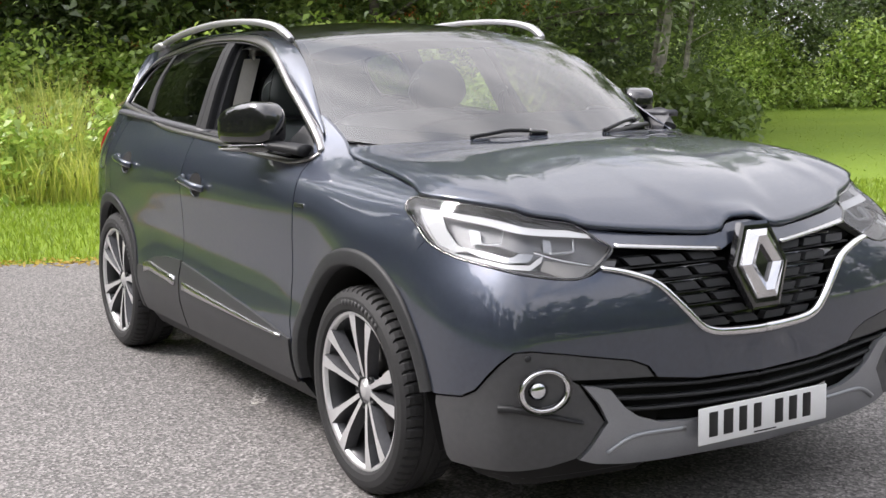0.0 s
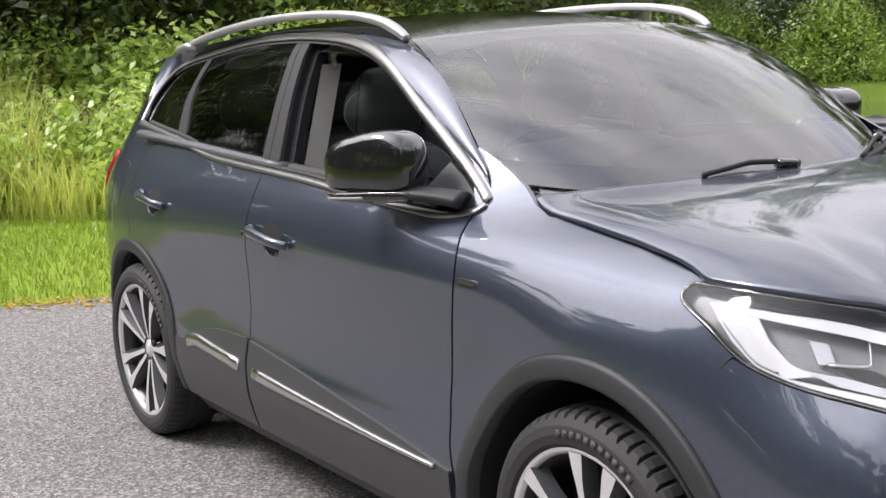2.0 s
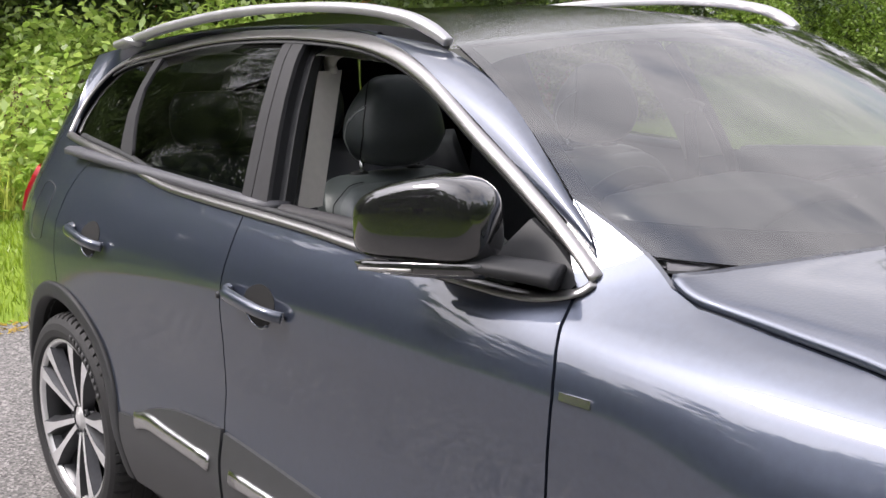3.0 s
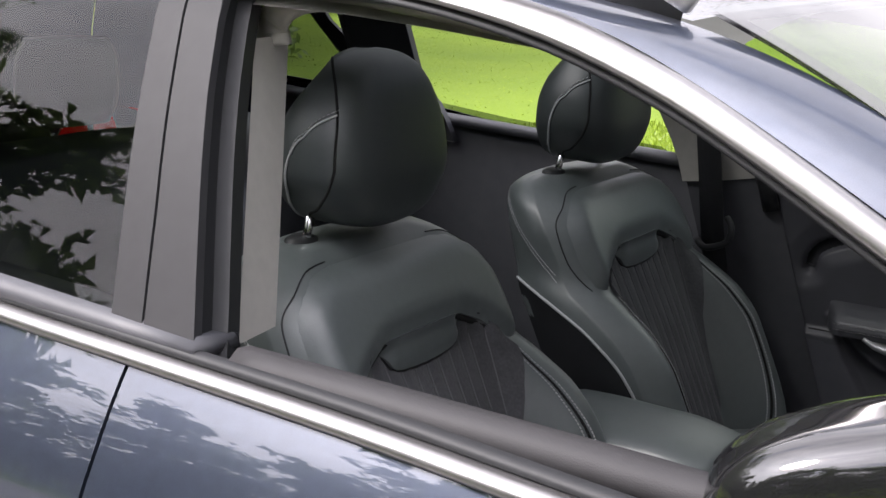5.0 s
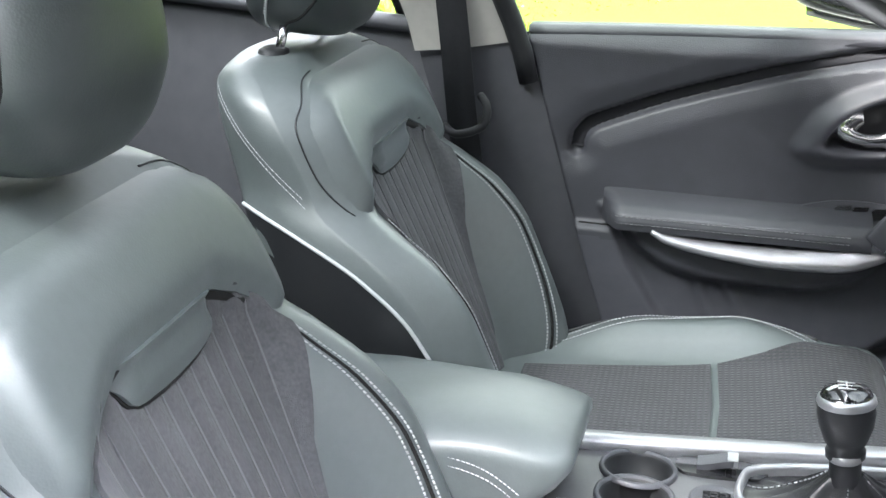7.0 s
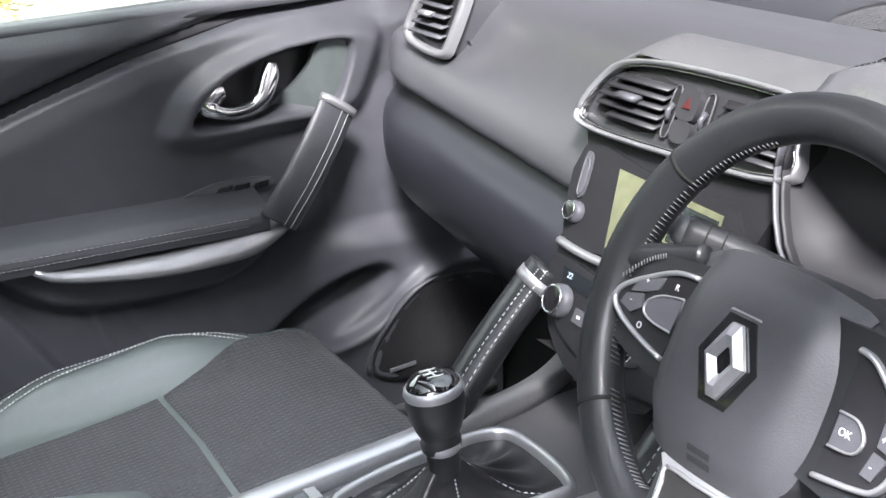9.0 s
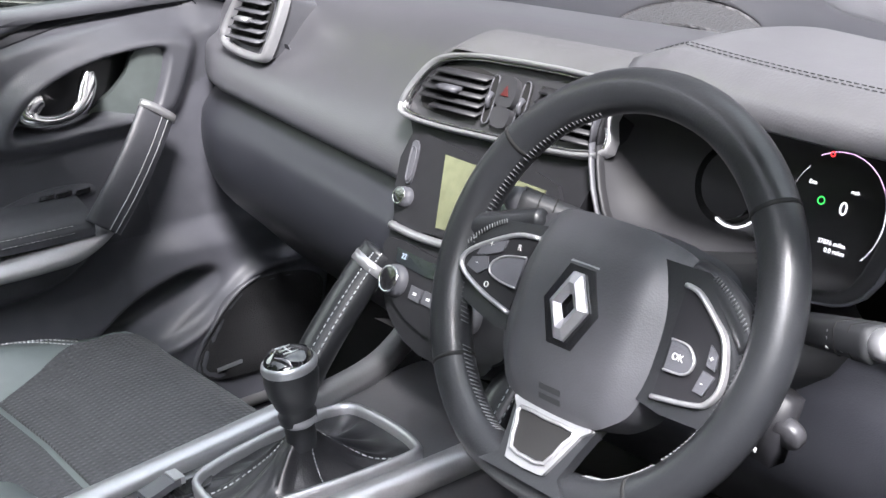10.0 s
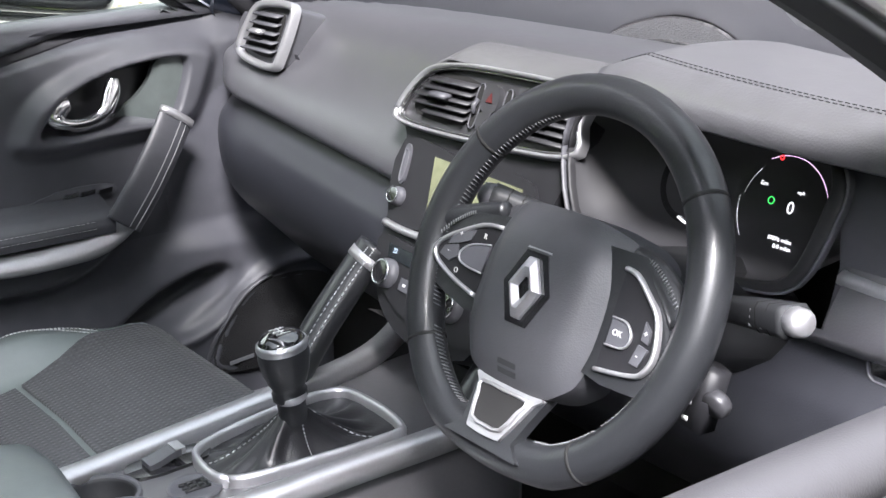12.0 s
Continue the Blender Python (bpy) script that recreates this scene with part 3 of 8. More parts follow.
def blades(xy, height, width, z=0.0, lean=.35):
    n = len(xy)
    ang = rng.uniform(0, 2 * np.pi, n)
    side = np.stack([np.cos(ang), np.sin(ang), 0 * ang], 1) * (width * rng.uniform(.6, 1.4, n))[:, None] * .5
    h = height * rng.uniform(.55, 1.15, n)
    base = np.concatenate([xy, np.full((n, 1), z)], 1)
    tilt = rng.normal(size=(n, 2)) * lean * h[:, None]
    mid = base + np.concatenate([tilt * .35, h[:, None] * .55], 1)
    tip = base + np.concatenate([tilt, h[:, None]], 1)
    return np.concatenate([np.stack([base - side, base + side, mid + side * .8, mid - side * .8], 1),
                           np.stack([mid - side * .8, mid + side * .8, tip + side * .08, tip - side * .08], 1)])


# The lot's edge against the turf: a point on it, the way along it, and the way to the turf.
EDGE, ALONG, OUT = np.array([-5.65, -.35]), np.array([.52, .854]), np.array([-.854, .52])


def at_edge(along, out):
    p = EDGE + ALONG * along + OUT * out
    return float(p[0]), float(p[1])


def from_edge(along, out):
    return EDGE + np.outer(along, ALONG) + np.outer(out, OUT)


bm = bmesh.new()
bmesh.ops.create_grid(bm, x_segments=40, y_segments=40, size=400)
for v in bm.verts:
    v.co.z = -.03
tagged(part("ground", bm, TURF), "bright green mown grass ground reaching the woods", "ground", kind="structure")
bm = bmesh.new()
edge = [(x, y) for x, y in (at_edge(a, .10 * math.sin(a * 1.7) + .05 * math.sin(a * 5.1)) for a in np.arange(-7, 30, .35))]
back = [(17, 20), (15, 4), (11, -6.6), (4, -7.2), (-3, -6.6), (-8, -6.9)]
f = bm.faces.new([bm.verts.new((x, y, 0)) for x, y in edge + back])
r = bmesh.ops.extrude_face_region(bm, geom=[f])
for v in r["geom"]:
    if isinstance(v, bmesh.types.BMVert):
        v.co.z = -.06
bmesh.ops.recalc_face_normals(bm, faces=bm.faces)
tagged(part("road", bm, ASPHALT, smooth=False), "worn grey asphalt car park with pale chippings", "asphalt", kind="structure")

# Chippings, moss and straw along the edge, a chalk mark and fallen leaves.
n = 5000
pts = from_edge(rng.uniform(-8, 16, n), rng.normal(-.05, .10, n))
loose = leaves(np.concatenate([pts, np.full((n, 1), .008)], 1), .03, 3)
tagged(new("edge_litter", sheets("edge_litter", loose, FALLEN, 4)), "straw and dead leaves along the asphalt edge", "litter", kind="stuff")
n = 420
pts = np.stack([rng.uniform(-.5, 6, n), rng.uniform(5.5, 13, n)], 1)
tagged(new("fallen_leaves", sheets("fallen_leaves", leaves(np.concatenate([pts, np.full((n, 1), .01)], 1), .06, 3), FALLEN, 4)), "yellow fallen leaves scattered on the asphalt", "leaves", kind="stuff")
CHALK = material("worn_white_paint", (.5, .49, .47), .9, grain=(60, .5))
bm = bmesh.new()
for k in range(90):
    a, b = rng.uniform(-.14, .14), rng.uniform(-.03, .03)
    x, y, s = -1.32 + a * .9 + b * .4, -.70 - a * .45 + b, rng.uniform(.003, .010)
    bm.faces.new([bm.verts.new((x + s * math.cos(q), y + s * math.sin(q), .004)) for q in np.arange(0, 6, 1.1)])
tagged(part("road_mark", bm, CHALK), "worn white paint flecks on the asphalt", "road mark", kind="structure")

# Mown turf near the lot.
n = 46000
al, ou = rng.uniform(-7, 9, n), rng.uniform(.02, 5.2, n) ** 1.0
tagged(new("lawn", sheets("lawn", blades(from_edge(al, ou), .075, .010, -.03), LAWN_BLADE, 4)), "short bright green lawn grass", "grass", kind="stuff")
n = 20000
al, ou = rng.uniform(4, 34, n), 2 + 25 * rng.uniform(0, 1, n) ** 1.4
tagged(new("far_lawn", sheets("far_lawn", blades(from_edge(al, ou), .020, .016, -.03, 1.6), LAWN_BLADE, 4)), "wide bright green lawn", "grass", kind="stuff")

# Tall meadow grass, brambles and docks.
n = 21000
al, ou = rng.uniform(-16, 3.6, n), 4.4 + 3.2 * rng.uniform(0, 1, n) ** 1.4
hgt = .6 + .85 * np.clip((ou - 4.4) / 1.3, 0, 1)
tagged(new("meadow_grass", sheets("meadow_grass", blades(from_edge(al, ou + .3 * np.sin(al * 1.3)), hgt * (.8 + .2 * np.sin(al * 2.1 + ou)), .012, -.03, .28), BLADE, 4)), "tall yellow-green meadow grass", "tall grass", kind="stuff")


def clumps(name, al, ou, height, radius, count, size, mat, label, kind_name):
    """Leafy mounds along the edge: leaves near the outside of overlapping domes."""
    out = []
    for a, o, h, r in zip(al, ou, height, radius):
        d = rng.normal(size=(count, 3))
        d /= np.linalg.norm(d, axis=1)[:, None]
        d[:, 2] = np.abs(d[:, 2])
        k = rng.uniform(.55, 1.06, count)[:, None] ** .5
        base = np.array([*at_edge(a, o), 0])
        out.append(base + d * k * np.array([r, r, h]) + rng.normal(size=(count, 3)) * .05)
    return tagged(new(name, sheets(name, leaves(np.concatenate(out), size, .6), mat, 4)), label, kind_name, kind="stuff")


k = 270
clumps("nettles", rng.uniform(-16, 3.8, k), rng.uniform(4.4, 6.9, k), rng.uniform(.5, 1.35, k), rng.uniform(.3, .6, k), 380, .075, LEAF_LIGHT, "low nettles and docks in the grass", "weeds")
k = 70
clumps("brambles", rng.uniform(-17, 4, k), rng.uniform(6.9, 9.2, k), rng.uniform(1.6, 2.1, k), rng.uniform(.8, 1.3, k), 1100, .085, LEAF_LIGHT, "bright green bramble thicket behind the meadow", "brambles")
k = 44
clumps("hedge", rng.uniform(2, 44, k), rng.uniform(25.5, 28, k), rng.uniform(2.2, 2.9, k), rng.uniform(1.3, 2.0, k), 2400, .085, LEAF_LIGHT, "overgrown leafy hedge at the end of the lawn", "hedge")
k = 34
clumps("scrub", rng.uniform(3.6, 7.6, k), rng.uniform(12.5, 23, k), rng.uniform(.8, 1.35, k), rng.uniform(1.0, 1.6, k), 900, .10, LEAF_MID, "green scrub round the birches", "scrub")
n = 420
al, ou = rng.uniform(-12, 5, n), rng.uniform(4.9, 6.4, n)
spikes = []
for a, o in zip(al, ou):
    x, y = at_edge(a, o)
    h = rng.uniform(.8, 1.2)
    spikes.append(np.array([x, y, h - .3]) + rng.normal(size=(60, 3)) * np.array([.022, .022, .13]))
tagged(new("dock_spikes", sheets("dock_spikes", leaves(np.concatenate(spikes), .028, .2), SEED, 4)), "brown seed spikes of docks", "weeds", kind="stuff")


def tree(name, height, spread, n_leaf, leaf_size, leaf_mat, bark, trunk_r, low=.25, berries=0, lean=0.0):
    """Trunk and limbs in one mesh, and a crown of leaf clumps with gaps."""
    root = empty(name)
    bm = bmesh.new()
    top = Vector((lean * height, lean * .4 * height, height * .9))
    spine = [Vector((top.x * f + .12 * math.sin(5 * f), top.y * f + .10 * math.sin(4 * f + 1), top.z * f - .1 * (1 - f))) for f in (0, .15, .3, .5, .7, 1)]
    spine = [Vector(p) for p in smooth_path([tuple(p) for p in spine], 3)]
    tube(spine, trunk_r, 9, bm=bm, up=Vector((0, 1, 0)), scale=lambda f: 1.25 * (1 - f) ** .8 + .08)
    knots = []
    for i in range(15):
        f = low + (1 - low) * (i + .5) / 15
        o = spine[min(int(f * len(spine)), len(spine) - 1)]
        ang = 2.4 * i + rng.uniform(-.4, .4)
        ln = spread * (1 - .55 * f) * rng.uniform(.6, 1.05)
        end = o + Vector((math.cos(ang) * ln, math.sin(ang) * ln, ln * rng.uniform(.15, .6)))
        mid = (o + end) / 2 + Vector((0, 0, .12 * ln))
        tube([o, (o + mid) / 2, mid, (mid + end) / 2, end], trunk_r * .32, 6, bm=bm, up=Vector((.1, .1, 1)), scale=lambda q: 1 - .85 * q)
        for q in (.35, .6, .8, 1.0):
            knots.append((o.lerp(end, q) + Vector((0, 0, .1)), ln * .3 + .3))
    part("trunk", bm, bark, root)
    per = n_leaf // len(knots)
    pts = []
    for c, r in knots:
        cc = np.array(c) + rng.normal(size=(5, 3)) * r * .55
        pts.append(cc[rng.integers(0, 5, per)] + rng.normal(size=(per, 3)) * r * np.array([.33, .33, .22]))
    pts = np.concatenate(pts)
    crown = new("crown", sheets("crown", leaves(pts, leaf_size, .5, 1.5, 3), leaf_mat, 3))
    crown.parent = root
    if berries:
        b = pts[rng.integers(0, len(pts), berries)]
        bb = (b[:, None] + rng.normal(size=(berries, 22, 3)) * .05).reshape(-1, 3)
        fruit = new("berries", sheets("berries", leaves(bb, .03, 1, 1), BERRY, 4))
        fruit.parent = root
    return root


def stand(proto, spots, label, category, group, r0=.8, r1=1.25):
    for i, (x, y) in enumerate(spots):
        ob = proto if i == 0 else copy_thing(proto, Matrix())
        ob.location, ob.rotation_euler = (x, y, -.05), (0, 0, rng.uniform(0, 6.28))
        ob.scale = [rng.uniform(r0, r1)] * 3
        tagged(ob, label, category, group)


dark = tree("broadleaf_tree", 11, 4.2, 46000, .085, LEAF_DARK, BARK, .2, .06)
spots = [at_edge(a, 11.5 + 1.6 * math.sin(a * 1.9)) for a in np.arange(-20, 1.2, 2.6)] + [at_edge(4.5 + .6 * math.sin(o), o) for o in (17, 20.5, 24)] + [at_edge(a, 31 + 2 * math.sin(a)) for a in np.arange(4, 52, 4.0)]
stand(dark, spots, "dark green broadleaf tree at the wood's edge", "tree", "trees of the wood", 1.0, 1.45)
mid = tree("leafy_tree", 10, 3.8, 36000, .080, LEAF_MID, BARK, .17, .08)
stand(mid, [at_edge(a, 14 + 2 * math.sin(a * 2.3)) for a in np.arange(-18, 3, 3.4)] + [at_edge(a, 29.5) for a in np.arange(12, 46, 8)], "mid green leafy tree in the wood", "tree", "trees of the wood", 1.0, 1.4)
rowan = tree("rowan_tree", 6.5, 2.8, 20000, .080, LEAF_MID, BARK, .10, .12, berries=150)
stand(rowan, [at_edge(a, 9.6 + .5 * math.sin(a * 3)) for a in (-5.2, -1.4, 1.6)], "rowan tree with clusters of orange berries", "tree", "rowans", .9, 1.15)
birch = tree("birch_tree", 10, 3.0, 15000, .075, LEAF_MID, BIRCH, .085, .40, lean=.10)
for i, (x, y, size, turn) in enumerate(((-14.6, 12.5, 1.0, 35), (-14.3, 12.95, .66, 60), (-15.2, 12.9, .8, 48))):
    ob = birch if i == 0 else copy_thing(birch, Matrix())
    ob.location, ob.rotation_euler, ob.scale = (x, y, -.05), (0, 0, radians(turn)), [size] * 3
    tagged(ob, "leaning birch with peeling pale grey bark", "tree", "birches")
# Woods on the other sides of the lot.
far_dark = tree("lot_tree", 10, 4.2, 6000, .34, LEAF_DARK, BARK, .22, .1)
ring = [(x, -15.5 + 2 * math.sin(x * 1.3)) for x in np.arange(-22, 16, 3.6)] + [(22 + 2 * math.sin(y), y) for y in np.arange(-16, 24, 4.2)] + [at_edge(33 + 2 * math.sin(o), o) for o in np.arange(-26, 24, 5)] + [(-19 + math.sin(y), y) for y in np.arange(-15, -8, 4)]
stand(far_dark, ring, "tall dark tree round the car park", "tree", "trees round the lot")
n = 22000
pts = np.stack([rng.uniform(-12, 11, n), -14 + 7 * rng.uniform(0, 1, n) ** .6], 1)
tagged(new("verge_grass", sheets("verge_grass", blades(pts, .07, .03, -.03, .8), LAWN_BLADE, 4)), "rough green verge across the lot", "grass", kind="stuff")

thick_leaves = []
for x in np.arange(-24, 20, 1.1):
    d = rng.normal(size=(420, 3))
    d /= np.linalg.norm(d, axis=1)[:, None]
    d[:, 2] = np.abs(d[:, 2])
    thick_leaves.append(np.array([x, -14.2 + .8 * math.sin(x * 1.7), 0]) + d * np.array([1.2, 1.2, 2.6 + .6 * math.sin(x * 2.3)]))
for y in np.arange(-15, 22, 1.3):
    d = rng.normal(size=(300, 3))
    d /= np.linalg.norm(d, axis=1)[:, None]
    d[:, 2] = np.abs(d[:, 2])
    thick_leaves.append(np.array([20 + .7 * math.sin(y * 1.9), y, 0]) + d * np.array([1.2, 1.2, 2.8 + .6 * math.sin(y * 2.1)]))
tagged(new("far_hedge", sheets("far_hedge", leaves(np.concatenate(thick_leaves), .22, .6), LEAF_DARK, 4)), "dense green undergrowth below the trees round the lot", "undergrowth", kind="stuff")

# ---- the car: shell ----
car = tagged(empty("car", (-1.3, 0, 0)), "parked dark grey metallic five-door crossover car with open driver's window", "car")
car.matrix_world = Matrix.Translation((-1.3, 0, 0))


def cpart(name, bm, mat, parent=None, label="", smooth=True):
    """A part of the car, built in the place's own coordinates."""
    ob = part(name, bm, mat, None, label, smooth)
    top = parent or car
    ob.parent = top
    ob.matrix_parent_inverse = Matrix.Translation((1.3, 0, 0)) if top is car else Matrix()
    return ob


def cbox(name, c, size, mat, parent=None, bevel=.004, turn=None, label=""):
    bm = bmesh.new()
    box(bm, c, size, turn)
    return soft_edges(cpart(name, bm, mat, parent, label), bevel, 2)


SIDES = (-1, 1)
FA, RA = (.022, .33), (-2.646, .33)  # wheel arch middles
DOOR_FRONT = [(-.500, 1.05), (-.487, 1.01), (-.466, .95), (-.460, .90), (-.470, .82), (-.484, .70), (-.490, .60), (-.478, .50), (-.462, .42), (-.458, .33), (-.47, .27)]
BELT_LINE = [(-.505, 1.045), (-.60, 1.044), (-.78, 1.054), (-1.07, 1.073), (-1.30, 1.088), (-1.578, 1.100), (-1.75, 1.107), (-2.035, 1.123), (-2.296, 1.160), (-2.52, 1.18), (-2.72, 1.195), (-2.895, 1.207)]
B_GAP = [(-1.578, 1.095), (-1.583, 1.01), (-1.594, .93), (-1.612, .75), (-1.622, .60), (-1.61, .50), (-1.594, .42), (-1.60, .34), (-1.61, .27)]
C_GAP = [(-2.53, 1.178), (-2.62, 1.11), (-2.662, 1.05), (-2.668, .97), (-2.655, .86), (-2.64, .782)]
UPPER = [(-2.895, 1.207), (-2.918, 1.27), (-2.905, 1.345), (-2.84, 1.41), (-2.70, 1.445), (-2.50, 1.466), (-2.137, 1.50), (-1.784, 1.511), (-1.455, 1.497), (-1.25, 1.468),
         (-1.10, 1.424), (-.972, 1.368), (-.785, 1.270), (-.652, 1.192), (-.560, 1.135), (-.475, 1.083)]
G = .0025  # half of a shut line


def between(line, x0, x1):
    return [p for p in line if min(x0, x1) <= p[0] <= max(x0, x1)]


def shifted(line, d):
    return [(a + d, b) for a, b in line]


FENDER = ([(-.497 + G, 1.055), (-.54, 1.10), (-.585 + G, 1.155), (-.592, 1.205), (-.50, 1.165), (-.40, 1.118), (-.335, 1.082), (-.27, 1.06), (-.12, 1.042), (.05, 1.026), (.2, 1.006), (.285, .990),
           (.262, .985), (.243, .968), (.262, .945), (.335, .912), (.405, .872)] + [(.34, .80)] + arc(*FA, .478, 60, 182, 18) + [(-.455 + 2 * G, .27)]
          + shifted(DOOR_FRONT, 2 * G)[::-1][1:])
FRONT_DOOR = shifted(DOOR_FRONT, -G)[::-1] + between(BELT_LINE, -.55, -1.5) + [(-1.575, 1.098)] + shifted(B_GAP, G)
REAR_DOOR = (shifted(B_GAP, -G)[::-1] + between(BELT_LINE, -1.60, -2.50) + shifted(C_GAP, G) + arc(*RA, .452, 88, 4, 14) + [(-2.19, .27)])
QUARTER = (shifted(C_GAP, -G)[::-1] + [(-2.72, 1.195), (-2.9, 1.205), (-2.925, 1.27), (-2.91, 1.35), (-2.86, 1.41), (-3.0, 1.44), (-3.2, 1.42), (-3.33, 1.3), (-3.40, 1.15), (-3.30, 1.06), (-3.26, .92), (-3.36, .80), (-3.36, .62), (-3.12, .60)]
           + arc(*RA, .452, 148, 92, 9))
CLAD_TOP = [(-2.195, .478), (-2.116, .484), (-2.03, .522), (-1.964, .541), (-1.86, .557), (-1.774, .562), (-1.628, .566), (-1.364, .537), (-1.114, .512), (-.973, .497), (-.80, .480), (-.62, .455), (-.47, .43)]
for side in SIDES:
    place = on_skin(side)
    fender = cpart("front_wing", panel(FENDER, place, .025), PAINT)
    front_door = cpart("front_door", panel(FRONT_DOOR, place, .025), PAINT, label="grey front door, window lowered")
    rear_door = cpart("rear_door", panel(REAR_DOOR, place, .025), PAINT)
    quarter = cpart("rear_wing", panel(QUARTER, place, .05), PAINT)
    flap = [(-2.80, 1.055), (-2.925, 1.05), (-2.93, .90), (-2.81, .895), (-2.79, .93), (-2.785, 1.02)]
    cpart("fuel_flap", strip(smooth_path(flap, 5, True) + [flap[0]], .004, on_skin(side), .0015), BLACK, quarter) if side < 0 else None
    # cladding along the sills, in three pieces
    lower = lambda x0, x1: between(CLAD_TOP, x0, x1)
    for name, outline, parent in (("door_cladding", [(-.472, .27)] + lower(-.46, -1.58)[::-1] + [(-1.605, .560), (-1.6, .5), (-1.588, .42), (-1.598, .27)], front_door),
                                  ("door_cladding", [(-1.612, .27), (-1.602, .42), (-1.614, .5), (-1.62, .564)] + lower(-1.64, -2.2)[::-1] + [(-2.19, .33), (-2.18, .27)], rear_door)):
        cpart(name, panel(outline, on_skin(side, .010), .03, .019), CLAD, parent)
    cpart("sill", panel([(-.45, .285), (-2.2, .285), (-2.2, .195), (-.45, .195)], on_skin(side, -.004), .1, .03), BLACK)
    bright = [(-2.075, .484), (-2.0, .497), (-1.89, .489), (-1.60, .470), (-1.35, .458), (-1.1, .449), (-.85, .441), (-.53, .432)]
    cut = smooth_path(bright, 5)
    cpart("bright_strip", strip([p for p in cut if p[0] < -1.606], lambda f: .046 - .008 * f, on_skin(side, .012), .007), BRIGHT, rear_door, "bright metal strip in the cladding")
    cpart("bright_strip", strip([p for p in cut if p[0] > -1.594], lambda f: .038 - .028 * f, on_skin(side, .012), .007), BRIGHT, front_door, "bright metal strip in the cladding")
    # wheel arch trims
    for mid, r_out, a0, a1, r_in in ((FA, .482, 14, 184, .415), (RA, .456, -8, 190, .395)):
        def trim(u, v, mid=mid, r_out=r_out, a0=a0, a1=a1, r_in=r_in):
            a = radians(a0 + (a1 - a0) * u)
            r = r_in + (r_out - r_in) * min(v / .8, 1)
            lift = (.005 - .005 * (2 * v / .8 - 1) ** 2 + .006) if v < .8 else -.012
            if v == 0:
                lift = -.04
            return skin(mid[0] + r * math.cos(a), max(mid[1] + r * math.sin(a), .16), side, lift)
        cpart("wheel_arch_trim", grid(trim, 36, 10), BLACK)

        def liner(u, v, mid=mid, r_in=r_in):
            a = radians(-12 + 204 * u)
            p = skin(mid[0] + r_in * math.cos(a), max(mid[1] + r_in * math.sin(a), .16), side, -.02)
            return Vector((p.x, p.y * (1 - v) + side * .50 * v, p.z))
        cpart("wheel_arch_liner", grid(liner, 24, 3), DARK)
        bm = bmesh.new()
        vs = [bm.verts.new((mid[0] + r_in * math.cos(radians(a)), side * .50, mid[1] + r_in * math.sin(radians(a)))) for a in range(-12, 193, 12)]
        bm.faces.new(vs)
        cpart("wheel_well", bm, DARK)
    # chrome round the side windows
    up = smooth_path(UPPER, 4)
    low = smooth_path([(-.475, 1.077)] + [(-.50, 1.058)] + BELT_LINE[1:], 4)
    cpart("window_chrome", strip(up, lambda f: .017 + .010 * math.sin(math.pi * f), on_skin(side, .004), .007), WINDOW_TRIM)
    cpart("window_chrome", strip(low, .016, on_skin(side, .004), .009), WINDOW_TRIM)
    inner_up = [p for p in up if -2.86 < p[0] < -.60]
    cpart("window_seal", strip([(a + .002, b - .0185) for a, b in inner_up], .013, on_skin(side, -.008), .006), BLACK)
    cpart("window_seal", strip([(a, b + .013) for a, b in low if -2.8 < a < -.6], .011, on_skin(side, -.006), .007), BLACK, label="rubber weather strip")
    # pillars and panes
    cpart("pillar_cover", panel([(-1.622, 1.115), (-1.655, 1.235), (-1.690, 1.353), (-1.733, 1.494), (-1.694, 1.495), (-1.650, 1.36), (-1.612, 1.24), (-1.578, 1.115)], on_skin(side, -.004), .04), PILLAR)
    cpart("pillar_cover", panel([(-1.574, 1.113), (-1.608, 1.24), (-1.646, 1.36), (-1.690, 1.495), (-1.640, 1.497), (-1.594, 1.36), (-1.548, 1.235), (-1.502, 1.11)], on_skin(side, -.004), .04), PILLAR)
    cpart("pillar_cover", panel([(-2.295, 1.17), (-2.40, 1.285), (-2.455, 1.36), (-2.475, 1.455), (-2.53, 1.45), (-2.50, 1.36), (-2.47, 1.29), (-2.39, 1.18)], on_skin(side, -.004), .04), PILLAR)
    cpart("corner_cover", panel([(-.62, 1.06), (-.72, 1.062), (-.715, 1.10), (-.668, 1.165), (-.60, 1.13), (-.51, 1.075), (-.52, 1.06)], on_skin(side, -.006), .04), BLACK)
    qg = [(-2.42, 1.185), (-2.52, 1.195), (-2.72, 1.208), (-2.87, 1.215), (-2.89, 1.27), (-2.88, 1.34), (-2.82, 1.40), (-2.70, 1.428), (-2.54, 1.446), (-2.505, 1.36), (-2.475, 1.29)]
    cpart("quarter_window", panel(qg, on_skin(side, -.010), .05, 0), PRIVACY, label="dark tinted glass")
    if side < 0:
        rg = [(-1.624, 1.12), (-1.75, 1.122), (-2.035, 1.138), (-2.29, 1.172), (-2.39, 1.28), (-2.45, 1.36), (-2.47, 1.448), (-2.14, 1.482), (-1.735, 1.489), (-1.692, 1.353), (-1.657, 1.235)]
        cpart("rear_window", panel(rg, on_skin(side, -.010), .05, 0), PRIVACY, rear_door, "dark tinted glass")
    else:
        rg = [(-1.60, 1.10), (-2.29, 1.15), (-2.31, 1.19), (-2.035, 1.16), (-1.66, 1.135)]
        cpart("rear_window", panel(rg, on_skin(side, -.010), .05, 0), PRIVACY, rear_door, "dark tinted glass, lowered")
